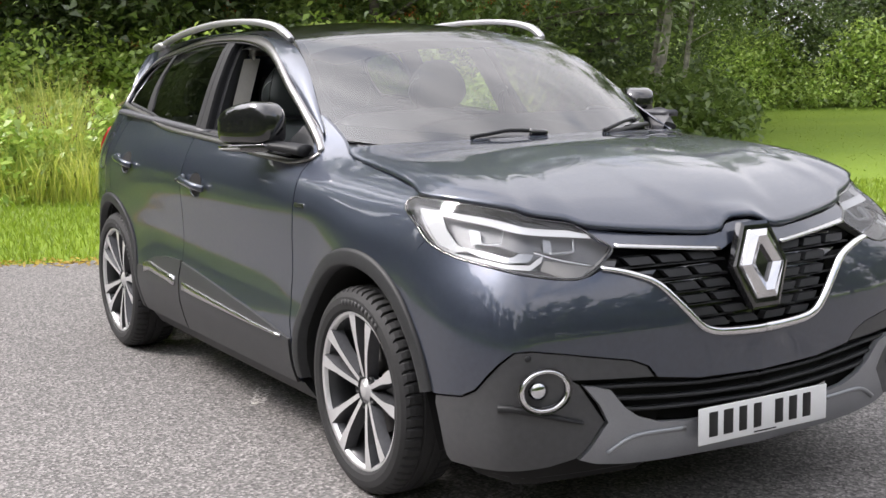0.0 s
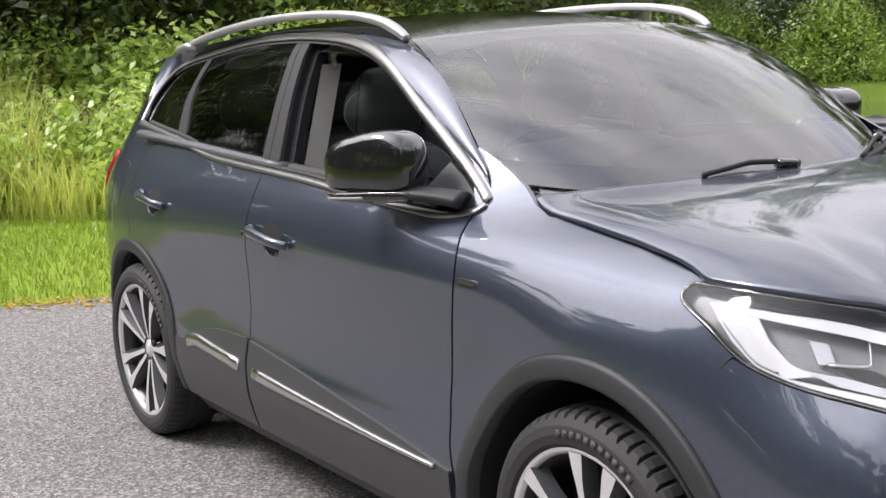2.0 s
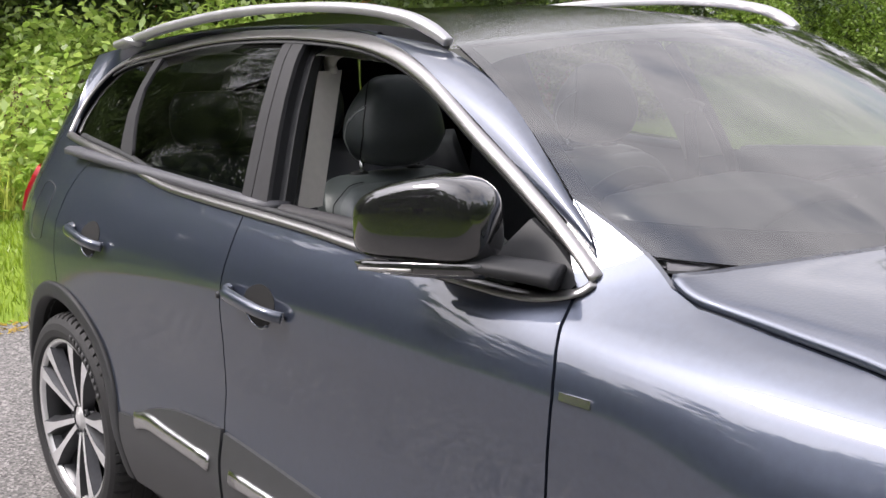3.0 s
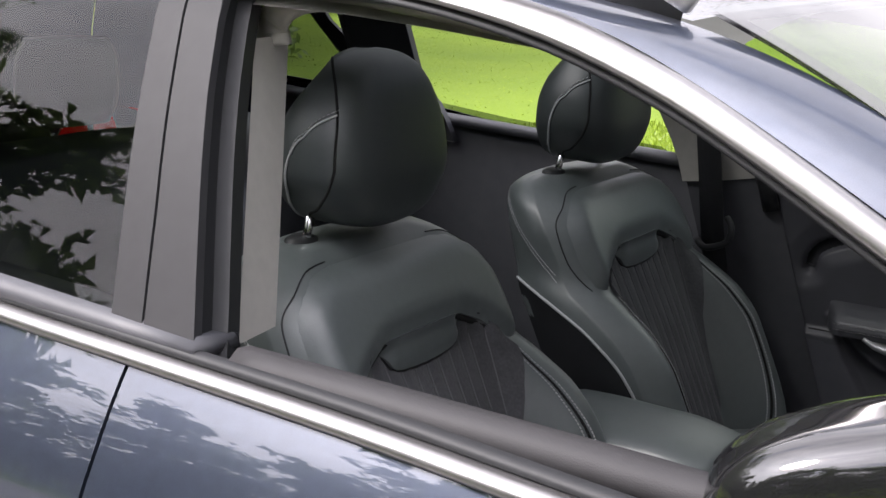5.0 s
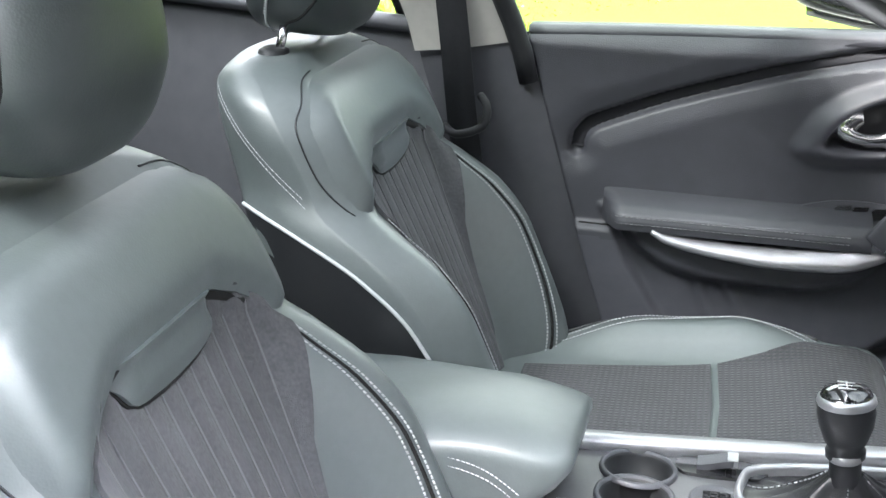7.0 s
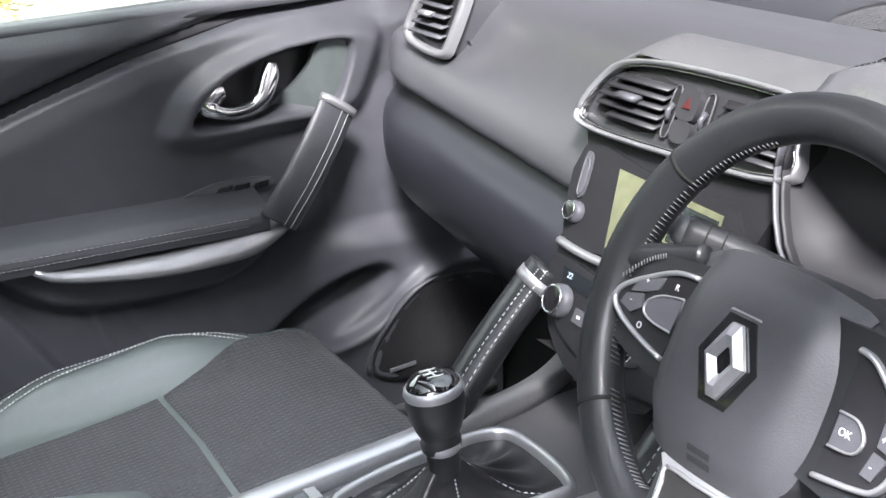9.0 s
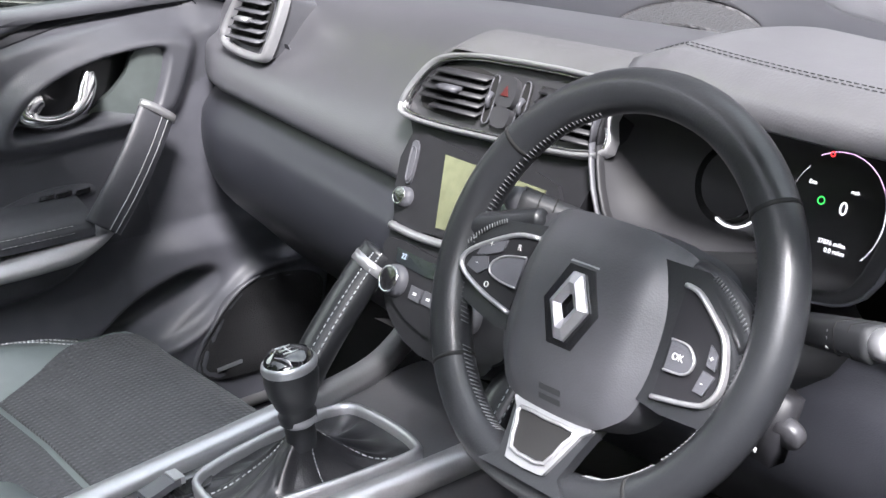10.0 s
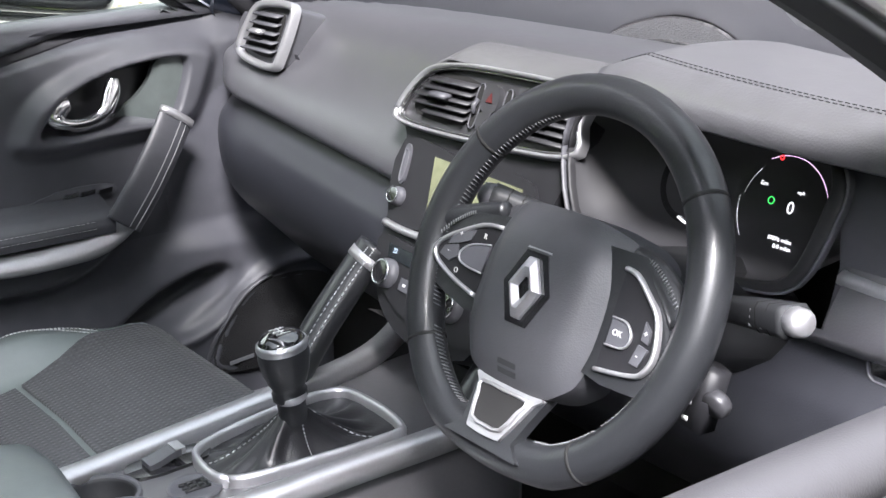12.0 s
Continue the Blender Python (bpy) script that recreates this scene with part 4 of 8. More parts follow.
        # Tinted pane added to dim the bright lawn behind it; casts no shadow.
        fg = [p for p in smooth_path(UPPER, 3) if -1.60 < p[0] < -.62] + [(-.60, 1.05), (-.78, 1.06), (-1.07, 1.078), (-1.30, 1.092), (-1.57, 1.104)]
        cpart("front_window", panel(fg, on_skin(side, -.012), .05, 0), GLASS, front_door, "tinted pane added to dim the lawn beyond").visible_shadow = False
    # front pillar and roof edge
    edge_u = [p for p in up if p[0] > -1.36][::-1]

    outer, inner = [], []
    for a, b in edge_u:
        outer.append(skin(a + .004, b + .012, side))
        f = min(max(0, (b - 1.125) / (1.478 - 1.125)), 1)
        q = screen(side, f * .985) - Vector((0, 0, .003))
        if a < -1.04:
            q = q.lerp(Vector((a, side * .588, roof_z(a, .588))), min(1, (-1.04 - a) / .14))
        inner.append(q)
    ts = np.linspace(0, 1, len(edge_u))
    fits = [[np.polyfit(ts, [p[k] for p in line], 5) for k in range(3)] for line in (outer, inner)]

    def pillar(u, v):
        p, q = (Vector([float(np.polyval(c, u)) for c in line]) for line in fits)
        return p.lerp(q, v) + Vector((.25, side * .7, .55)).normalized() * .007 * 4 * v * (1 - v)
    cpart("front_pillar", grid(lambda u, v: pillar(.04 + .96 * u, v), 36, 8), PAINT)
    edge_r = [p for p in up if p[0] <= -1.33][::-1]

    def cantrail(u, v):
        k = u * (len(edge_r) - 1)
        i = min(int(k), len(edge_r) - 2)
        a = [edge_r[i][j] + (edge_r[i + 1][j] - edge_r[i][j]) * (k - i) for j in (0, 1)]
        p = skin(a[0] - .012 * max(0, u - .8) * 5, a[1] + .014, side)
        x = a[0] - .25 * max(0, u - .7)
        q = Vector((x, side * .588, roof_z(x, .588)))
        return p.lerp(q, v) + Vector((0, side * .5, .8)) * .012 * 4 * v * (1 - v)
    cpart("roof_side", grid(cantrail, 34, 5), PAINT)
    rail = [(-1.085, .605, 1.484), (-1.13, .61, 1.510), (-1.22, .615, 1.540), (-1.4, .62, 1.563), (-1.65, .622, 1.572), (-1.95, .622, 1.568), (-2.25, .618, 1.548), (-2.5, .61, 1.522), (-2.68, .60, 1.495), (-2.74, .598, 1.480)]
    pts = [(x, side * y, z) for x, y, z in smooth_path(rail, 5)]
    cpart("roof_rail", sweep(pts, [(-.016, -.012), (-.016, .006), (-.008, .013), (.008, .013), (.016, .006), (.016, -.012)], scale=lambda f: .75 + .25 * min(1, 8 * f, 8 * (1 - f))), SATIN, label="satin aluminium roof rail")
    for x0, x1 in ((-2.6, -2.76),):
        cpart("rail_foot", tube([(x0, side * .604, roof_z(x0, .6) + .0), ((x0 + x1) / 2, side * .607, roof_z((x0 + x1) / 2, .6) + .015), (x1, side * .61, roof_z(x1, .6) + .01)], .018, 8, .014), SATIN)

# bonnet
LIP = [(.292, .987), (.45, .982), (.64, .963), (.85, .945), (1.03, .927), (1.085, .908), (1.2, .893), (1.35, .879), (1.47, .870), (1.525, .876), (1.555, .897), (1.585, .904), (S_FRONT, .905)]
lip3 = [tuple(skin(s, z, -1, .001)) for s, z in smooth_path(LIP, 6)]

side_edge = [tuple(skin(s, z, -1, 0)) for s, z in smooth_path([(-.345, 1.094), (-.335, 1.086), (-.27, 1.064), (-.12, 1.046), (.05, 1.030), (.2, 1.010), (.292, .990)], 6)]


def by_length(path):
    """Points of a path at fractions of its length."""
    pts = [Vector(p) for p in path]
    run = [0.0]
    for p, q in zip(pts, pts[1:]):
        run.append(run[-1] + (q - p).length)

    def at(f):
        d = f * run[-1]
        i = 0
        while i < len(run) - 2 and run[i + 1] < d:
            i += 1
        return pts[i].lerp(pts[i + 1], (d - run[i]) / max(run[i + 1] - run[i], 1e-9))
    return at


lip_at, edge_at = by_length(lip3), by_length(side_edge)


_f = np.linspace(0, 1, 41)
_even = [np.polyfit(2 * _f - 1, [(lip_at(2 * f) if f <= .5 else lip_at(2 - 2 * f))[k] for f in _f], 6) for k in (0, 2)]
_odd = np.polyfit(2 * _f - 1, [lip_at(2 * f).y if f <= .5 else -lip_at(2 - 2 * f).y for f in _f], 7)
_side = [np.polyfit(_f, [edge_at(f)[k] for f in _f], 3) for k in range(3)]


def bonnet_edge(kind, f, exact=False):
    """The bonnet's four edges: its sides, front lip and rear; smoothed unless exact."""
    flip = lambda p: Vector((p.x, -p.y, p.z))
    if kind in ("left", "right"):
        p = edge_at(f) if exact else Vector([float(np.polyval(c, f)) for c in _side])
        return p if kind == "left" else flip(p)
    if kind == "front":
        if exact:
            return lip_at(2 * f) if f <= .5 else flip(lip_at(2 - 2 * f))
        q = 2 * f - 1
        return Vector((float(np.polyval(_even[0], q)), float(np.polyval(_odd, q)), float(np.polyval(_even[1], q))))
    q, o = 2 * f - 1, bonnet_edge("left", 0)
    return Vector((-.14 + (o.x + .14) * abs(q) ** 1.5, -o.y * q, 1.108 + (o.z - 1.108) * q * q))


def bonnet_flat(u, v):
    e = bonnet_edge
    c = e("left", 0) * ((1 - u) * (1 - v)) + e("right", 0) * (u * (1 - v)) + e("left", 1) * ((1 - u) * v) + e("right", 1) * (u * v)
    return e("left", v) * (1 - u) + e("right", v) * u + e("rear", u) * (1 - v) + e("front", u) * v - c


def bonnet(u, v):
    p, mid = bonnet_flat(u, v), bonnet_flat(.5, v)
    a = abs(2 * u - 1)
    rise = (HOOD(mid.x) - mid.z) * (1 - v ** 8) * (1 - .8 * (1 - v) ** 12)
    p.z += rise * (1 - a * a) ** .85 + .0015 * math.exp(-((a - .62 + .10 * v) / .12) ** 2) * math.sin(math.pi * v)
    start = .45 + .43 * smoothstep((.3 - a) / .15)
    p += (bonnet_edge("front", u, True) - bonnet_edge("front", u)) * smoothstep((v - start) / (1 - start))
    p += (bonnet_edge("left", v, True) - bonnet_edge("left", v)) * smoothstep((a - .9) / .1) if u < .5 else Vector((0, 0, 0))
    return p


bon = cpart("bonnet", grid(bonnet, 84, 44), PAINT_WET, label="dark grey bonnet beaded with rain")
thick(bon, .012, -1)
cpart("bonnet_inner", grid(lambda u, v: bonnet(u, v) + Vector((-.01, 0, -.022)), 24, 10), DARK)
# roof, windscreen
cpart("roof", grid(lambda u, v: Vector((-1.0 - .09 * (2 * v - 1) ** 2 * (1 - u) - 2.28 * u, (2 * v - 1) * .59, roof_z(-1.0 - .09 * (2 * v - 1) ** 2 * (1 - u) - 2.28 * u, (2 * v - 1) * .59))), 40, 20),
      pane("wet_roof_glass", (.16, .17, .17), .45, .02, ior=1.3, drops=True), label="dark glass roof beaded with rain")
glass = cpart("windscreen", grid(lambda u, v: screen(2 * u - 1, 1.08 * v - .08), 30, 22), SCREEN_GLASS, label="raked windscreen reflecting the sky")
glass.visible_shadow = False
for u0, u1, v0, v1 in ((-1, 1, -.08, .055), (-1, 1, .965, 1), (-1, -.955, 0, 1), (.955, 1, 0, 1)):
    cpart("screen_border", grid(lambda u, v: screen(u0 + (u1 - u0) * u, v0 + (v1 - v0) * v) - Vector((0, 0, .004)), 24, 8), GLOSS, glass)
cpart("scuttle", grid(lambda u, v: Vector((-.13 - .30 * (2 * u - 1) ** 2 - .10 * v, (2 * u - 1) * .71, 1.07 + .02 * (2 * u - 1) ** 2 + .01 * v)), 24, 3), BLACK)
for line, rod in (([(-.47, -.040), (-.30, -.008), (-.1, -.006), (.08, -.012), (.22, -.018)], [(-.455, -.030), (-.29, .018), (-.235, .026), (-.15, .024)]),
                  ([(.20, -.018), (.35, -.010), (.52, -.016), (.70, -.035), (.80, -.055)], [(.30, -.012), (.46, .006), (.55, .010), (.64, .004)])):
    pts = [screen(u, v) + Vector((.004, 0, .016)) for u, v in smooth_path(line, 5)]
    wiper = cpart("wiper", sweep(pts, [(-.011, -.008), (-.008, .004), (0, .008), (.009, .003), (.011, -.008)]), BLACK, label="black wiper arm and blade")
    top = [screen(u, v) + Vector((.006, 0, .028)) for u, v in smooth_path(rod, 5)]
    cpart("wiper_arm", tube(top, .0055, 8, .007), BLACK, wiper)
    clip = [screen(u, v) + Vector((.006, 0, .024)) for u, v in smooth_path([rod[-1], (rod[-1][0] + .09, rod[-1][1] - .006)], 4)]
    cpart("wiper_clip", sweep(clip, ring_profile(.014, .012, 10), scale=lambda f: 1.1 - .3 * f), GLOSS, wiper)

# inner hull added behind the shut lines and grilles, near-black for their shade
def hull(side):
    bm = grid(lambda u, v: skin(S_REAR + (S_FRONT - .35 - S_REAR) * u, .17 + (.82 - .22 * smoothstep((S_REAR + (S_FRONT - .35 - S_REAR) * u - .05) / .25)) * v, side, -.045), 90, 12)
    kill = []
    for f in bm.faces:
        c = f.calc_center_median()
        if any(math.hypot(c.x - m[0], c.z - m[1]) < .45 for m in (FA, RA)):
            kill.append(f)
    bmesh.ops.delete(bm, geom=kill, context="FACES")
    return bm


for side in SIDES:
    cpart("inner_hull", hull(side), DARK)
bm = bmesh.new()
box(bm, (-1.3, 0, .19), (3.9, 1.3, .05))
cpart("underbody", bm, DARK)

# ---- the car: nose, lamps, grille ----
def both(outline, lift, step=.05, hem=.012):
    """A panel on both halves of the nose, joined over the middle."""
    bm = panel(outline, on_skin(-1, lift), step, hem)
    panel(outline, on_skin(1, lift), step, hem, bm)
    bmesh.ops.remove_doubles(bm, verts=bm.verts, dist=.0005)
    return bm


SF = S_FRONT
HEAD = [(.262, .983), (.30, .986), (.445, .981), (.64, .961), (.85, .943), (1.03, .925), (1.075, .908), (1.11, .879), (1.145, .855), (1.118, .832), (1.079, .809), (1.04, .790), (1.0, .783), (.927, .788), (.758, .811), (.60, .827),
        (.525, .838), (.46, .853), (.41, .873), (.337, .915), (.262, .948), (.247, .968)]
BUMPER = ([(.405, .868), (.46, .849), (.525, .834), (.60, .823), (.758, .807), (.927, .784), (1.0, .779), (1.045, .787), (1.085, .800), (1.196, .774), (1.266, .742), (1.33, .675), (1.385, .620), (1.471, .592), (SF, .585),
           (SF, .462), (1.386, .468), (1.240, .490), (1.208, .527), (1.15, .551), (.939, .590), (.844, .604), (.795, .60), (.752, .567), (.669, .483), (.613, .457), (.495, .442)]
          + arc(*FA, .478, 14, 60, 8) + [(.335, .80)])
bumper = cpart("front_bumper", both(BUMPER, .0, .04), PAINT)
def lamp_at(side, deep):
    """Points of the lamp's inside, set back from the skin all one way."""
    def place(a, b, lift):
        return skin(a, b, side, 0) + Vector((-.80, -side * .60, 0)) * (deep - lift)
    return place


# corner pieces in black plastic with fog lamps
CHEEK = [(.497, .436), (.613, .451), (.672, .478), (.756, .562), (.798, .595), (.845, .599), (.94, .585), (1.15, .546), (1.203, .523), (1.228, .492), (.958, .512), (.985, .495), (1.07, .378), (1.015, .3), (.985, .277), (.9, .258), (.75, .245), (.6, .235), (.50, .23)] + arc(.02, .33, .478, -10, 10, 4)
for side in SIDES:
    cheek = cpart("bumper_corner", panel(CHEEK, on_skin(side, -.004), .04), CORNER, bumper, "textured charcoal lower bumper corner")
    cen = skin(.88, .490, side, .004)
    e = .03
    t1 = (skin(.88 + e, .49, side) - skin(.88 - e, .49, side)).normalized()
    nrm = Vector((t1.y, -t1.x, 0)) * (-1 if side > 0 else 1)
    nrm = nrm if nrm.x > 0 else -nrm
    nrm = (nrm * .75 + Vector((1, 0, 0)) * .55).normalized()
    m = Matrix.Translation(cen) @ nrm.to_track_quat("Z", "Y").to_matrix().to_4x4() @ Matrix.Diagonal((1.25, 1, 1, 1))
    cpart("fog_pocket", lathe([(.066, .004), (.052, .0), (.046, -.03), (.03, -.035), (0, -.035)], 30, m), GLOSS, bumper)
    cpart("fog_ring", lathe([(.048, -.004), (.050, .006), (.055, .010), (.060, .006), (.061, -.006), (.048, -.004)], 36, m), CHROME, bumper, "chrome fog lamp ring")
    fog = cpart("fog_lamp", lathe([(.0, .006), (.016, .004), (.026, -.004), (.029, -.014), (.029, -.03), (0, -.03)], 24, m @ Matrix.Translation((-.012, 0, -.005)) @ Matrix.Diagonal((.8, 1, 1, 1))), REFLECTOR, bumper)
    cpart("fog_lens", lathe([(0, .012), (.018, .009), (.028, -.002), (.030, -.01)], 24, m @ Matrix.Translation((-.012, 0, -.004)) @ Matrix.Diagonal((.8, 1, 1, 1))), LENS, bumper)
    cpart("parking_sensor", lathe([(0, .002), (.008, .002), (.010, -.002)], 14, Matrix.Translation(skin(.835, .583, side, .0)) @ nrm.to_track_quat("Z", "Y").to_matrix().to_4x4()), BLACK, bumper)
    lip = smooth_path([(.745, .436), (.80, .436), (.90, .412), (1.0, .385)], 6)
    cpart("corner_fold", strip(lip, lambda f: .022 - .012 * f, on_skin(side, -.002), .010), BLACK, cheek)
    # head lamp
    lamp = cpart("head_lamp", panel(HEAD, on_skin(side, .001), .035, .0), LENS, None, "clear angular head lamp with lit daytime strip")
    lamp.visible_shadow = False
    if side > 0:
        lamp.data.flip_normals()
    rim = smooth_path(HEAD, 3, True)
    cpart("lamp_rim", strip(rim + rim[:1], .006, on_skin(side, -.004), .005), GLOSS, lamp)
    cpart("lamp_housing", panel([((a - .68) * .985 + .68, (b - .885) * .95 + .885) for a, b in HEAD], lamp_at(side, .05), .05, 0), LAMP_IN, lamp)
    rimw = [lamp_at(side, .004)(a, b, 0) for a, b in rim]
    deep = [lamp_at(side, .05)((a - .68) * .985 + .68, (b - .885) * .95 + .885, 0) for a, b in rim]
    bm = bmesh.new()
    va, vb = [bm.verts.new(p) for p in rimw], [bm.verts.new(p) for p in deep]
    for i in range(len(va)):
        j = (i + 1) % len(va)
        bm.faces.new((va[i], va[j], vb[j], vb[i]))
    cpart("lamp_wall", bm, LAMP_BEZEL, lamp, "grey lamp bezel")
    strip_top = [(.335, .955), (.440, .951), (.557, .941), (.668, .927), (.85, .913), (1.018, .902), (1.083, .889), (1.087, .879), (1.006, .887), (.84, .898), (.686, .909), (.573, .923), (.452, .938)]
    cpart("daytime_strip", panel(strip_top, lamp_at(side, .018), .03, .008), DRL, lamp)
    limb = [(.330, .954), (.440, .939), (.474, .902), (.525, .867), (.575, .852), (.521, .842), (.468, .851), (.406, .891)]
    cpart("daytime_strip", panel(limb, lamp_at(side, .0185), .03, .008), DRL, lamp)
    cpart("daytime_groove", strip(smooth_path([(.355, .940), (.40, .905), (.455, .866), (.505, .851)], 5), .0035, lamp_at(side, .0165), .001), SKID, lamp)
    foot = [(.515, .843), (.611, .835), (.754, .824), (.844, .821), (.880, .837), (.902, .844), (.890, .828), (.846, .809), (.705, .816), (.57, .828)]
    cpart("daytime_strip", panel(foot, lamp_at(side, .018), .03, .008), DRL, lamp)
    cpart("lamp_shelf", panel([(.543, .859), (.64, .852), (.763, .839), (.80, .851), (.862, .847), (.84, .829), (.752, .827), (.629, .838)], lamp_at(side, .024), .03, .008), SKID, lamp)
    cpart("lamp_gap", panel([(.60, .868), (.70, .866), (.80, .852), (.765, .842), (.66, .853)], lamp_at(side, .022), .03, .004), DARK, lamp)
    cpart("chrome_line", strip(smooth_path([(.865, .855), (.961, .831), (1.067, .811)], 4), .006, lamp_at(side, .016), .004), CHROME, lamp)
    cpart("indicator", panel([(.882, .808), (.902, .832), (.975, .820), (1.054, .806), (1.018, .787), (.963, .781)], lamp_at(side, .022), .03, .008), AMBER, lamp)
    for bar, hook in (([(.55, .905), (.588, .901), (.615, .871), (.581, .868)], [(.600, .870), (.692, .871), (.697, .884), (.686, .906)]),
                      ([(.911, .882), (.942, .877), (.935, .846), (.904, .851)], [(.925, .846), (1.004, .847), (1.016, .857), (1.026, .878)])):
        cpart("projector_bar", panel(bar, lamp_at(side, .032), .02, .006), SKID, lamp)
        cpart("projector_bar", strip(smooth_path(hook, 4), .006, lamp_at(side, .032), .004), SKID, lamp)

# upper grille
V_LINE = [(1.085, .806), (1.14, .796), (1.198, .779), (1.24, .762), (1.275, .737), (1.335, .677), (1.39, .622), (1.43, .603), (1.475, .595), (1.56, .590), (SF, .589)]
GRILLE = [(1.10, .845), (1.16, .848), (1.31, .838), (1.51, .822), (SF, .822)] + [(a, b + .004) for a, b in V_LINE[::-1]]
grille = cpart("grille", both(GRILLE, -.045, .06, .0), GLOSS, None, "black grille with rows of short raised bars")
cpart("bonnet_band", both([(1.10, .905), (1.2, .888), (1.35, .874), (1.475, .866), (1.53, .872), (1.56, .893), (1.6, .899), (SF, .90), (SF, .855), (1.56, .845), (1.51, .826), (1.31, .842), (1.16, .852), (1.12, .862), (1.095, .885)], -.004, .04), PAINT)
for side in SIDES:
    v = smooth_path(V_LINE, 5)
    cpart("grille_chrome", strip(v, lambda f: .013 + .016 * f, on_skin(side, .002), .010), CHROME, grille, "chrome V line under the grille")
    cpart("grille_chrome", strip(smooth_path([(1.155, .860), (1.31, .846), (1.50, .829)], 6), .012, on_skin(side, .002), .006), BRIGHT, grille)
    for z, s0, s1 in ((.815, 1.135, 1.50), (.774, 1.245, 1.51), (.735, 1.30, 1.53), (.697, 1.335, 1.56), (.658, 1.37, 1.58), (.624, 1.41, 1.62)):
        s = s1
        while s - .075 > s0 - .02:
            a0, a1 = max(s - .105, s0), s - .012
            if a1 - a0 > .03:
                bm = panel([(a0, z + .008), (a0 + .016, z - .012), (a1 + .008, z - .012), (a1 - .008, z + .008)], on_skin(side, -.014), .06, .028)
                cpart("grille_bar", bm, BLACK, grille, smooth=False)
            s -= .11
    for z in (.795, .755, .716, .677, .640):
        cpart("grille_slat", strip([(1.15 + .38 * k / 8 + max(0, .77 - z) * 1.4 * (1 - k / 8), z) for k in range(9)], .006, on_skin(side, -.030), .008), BLACK, grille)
# badge: a plain hollow diamond on a dark hexagon
NOSE = skin(SF, .78, -1).x
tilt = Matrix.Translation((NOSE + .016, 0, .778)) @ Matrix.Rotation(radians(-13), 4, "Y")


def hexagon(w, t, h):
    return [(-t, h), (t, h), (w, 0), (t, -h), (-t, -h), (-w, 0)]


bm = bmesh.new()
rows = []
for pts, x in ((hexagon(.112, .055, .128), -.02), (hexagon(.110, .053, .126), .0), (hexagon(.100, .046, .115), .004)):
    rows.append([bm.verts.new(tilt @ Vector((x, y, z))) for y, z in pts])
for r0, r1 in zip(rows, rows[1:]):
    for k in range(6):
        bm.faces.new((r0[k], r0[(k + 1) % 6], r1[(k + 1) % 6], r1[k]))
bm.faces.new(rows[-1])
bmesh.ops.recalc_face_normals(bm, faces=bm.faces)
cpart("badge_frame", bm, GLOSS, grille, smooth=False)
bm = bmesh.new()
rows = []
for pts, x in ((hexagon(.086, .036, .102), .004), (hexagon(.084, .034, .100), .012), (hexagon(.060, .016, .080), .026), (hexagon(.036, .004, .056), .014), (hexagon(.035, .004, .055), .004)):
    rows.append([bm.verts.new(tilt @ Vector((x, y, z))) for y, z in pts])
for r0, r1 in zip(rows, rows[1:]):
    for k in range(6):
        bm.faces.new((r0[k], r0[(k + 1) % 6], r1[(k + 1) % 6], r1[k]))
bmesh.ops.recalc_face_normals(bm, faces=bm.faces)
cpart("badge", bm, CHROME, grille, "hollow chrome diamond badge", smooth=False)

# lower grille, skid plate, number plate
low = [(.958, .512), (1.228, .492), (1.386, .466), (SF, .460), (SF, .335), (1.361, .345), (1.175, .379), (1.08, .475), (.99, .498)]
lower = cpart("lower_grille", both([(a, b + .006 if b > .45 else b - .01) for a, b in low], -.06, .06, 0), DARK, None, "black lower grille with long slats")
for side in SIDES:
    for z0, z1 in ((.482, .446), (.445, .412), (.412, .382)):
        cpart("grille_slat", strip(smooth_path([(1.0 + (.49 - z0) * 1.6, z0), (1.18, z0 - .012), (1.4, z1 + .004), (SF, z1)], 6), .012, on_skin(side, -.02), .014), BLACK, lower)
SKID_LINE = [(.995, .494), (1.03, .487), (1.08, .472), (1.13, .415), (1.18, .380), (1.25, .356), (1.361, .345), (SF, .342), (SF, .232), (1.3, .232), (1.15, .240), (1.05, .255), (.995, .275), (1.022, .300), (1.078, .378), (1.05, .43)]
skid = cpart("skid_plate", both(SKID_LINE, .006, .04, .02), SKID, None, "silver grey skid plate")
for side in SIDES:
    cpart("skid_fold", strip(smooth_path([(1.08, .285), (1.14, .318), (1.2, .328), (1.34, .325)], 5), .014, on_skin(side, .006), .008), SKID, skid)
cpart("splitter", both([(.62, .235), (SF, .228), (SF, .20), (.62, .20)], -.05, .08, .03), BLACK)
cbox("air_flap", (.55, -.60, .175), (.02, .16, .07), BLACK, bevel=.008)
px = skin(SF, .33, -1).x + .012
plate = cbox("number_plate", (px, 0, .327), (.006, .52, .111), PLATE, None, .003, label="white front plate with dark bars")
turn = Matrix(((0, 0, 1), (1, 0, 0), (0, 1, 0)))
x = -.205
for w in (.045, .05, .042, .042, 0, .045, .045, .045):
    if w:
        cbox("plate_bar", (px + .0036, x, .330), (.0012, w * .75, .074), INK, plate, .001)
    x += .058 if w else .03
cbox("plate_bar", (px + .0036, .0, .280), (.0012, .09, .004), INK, plate, .0005)

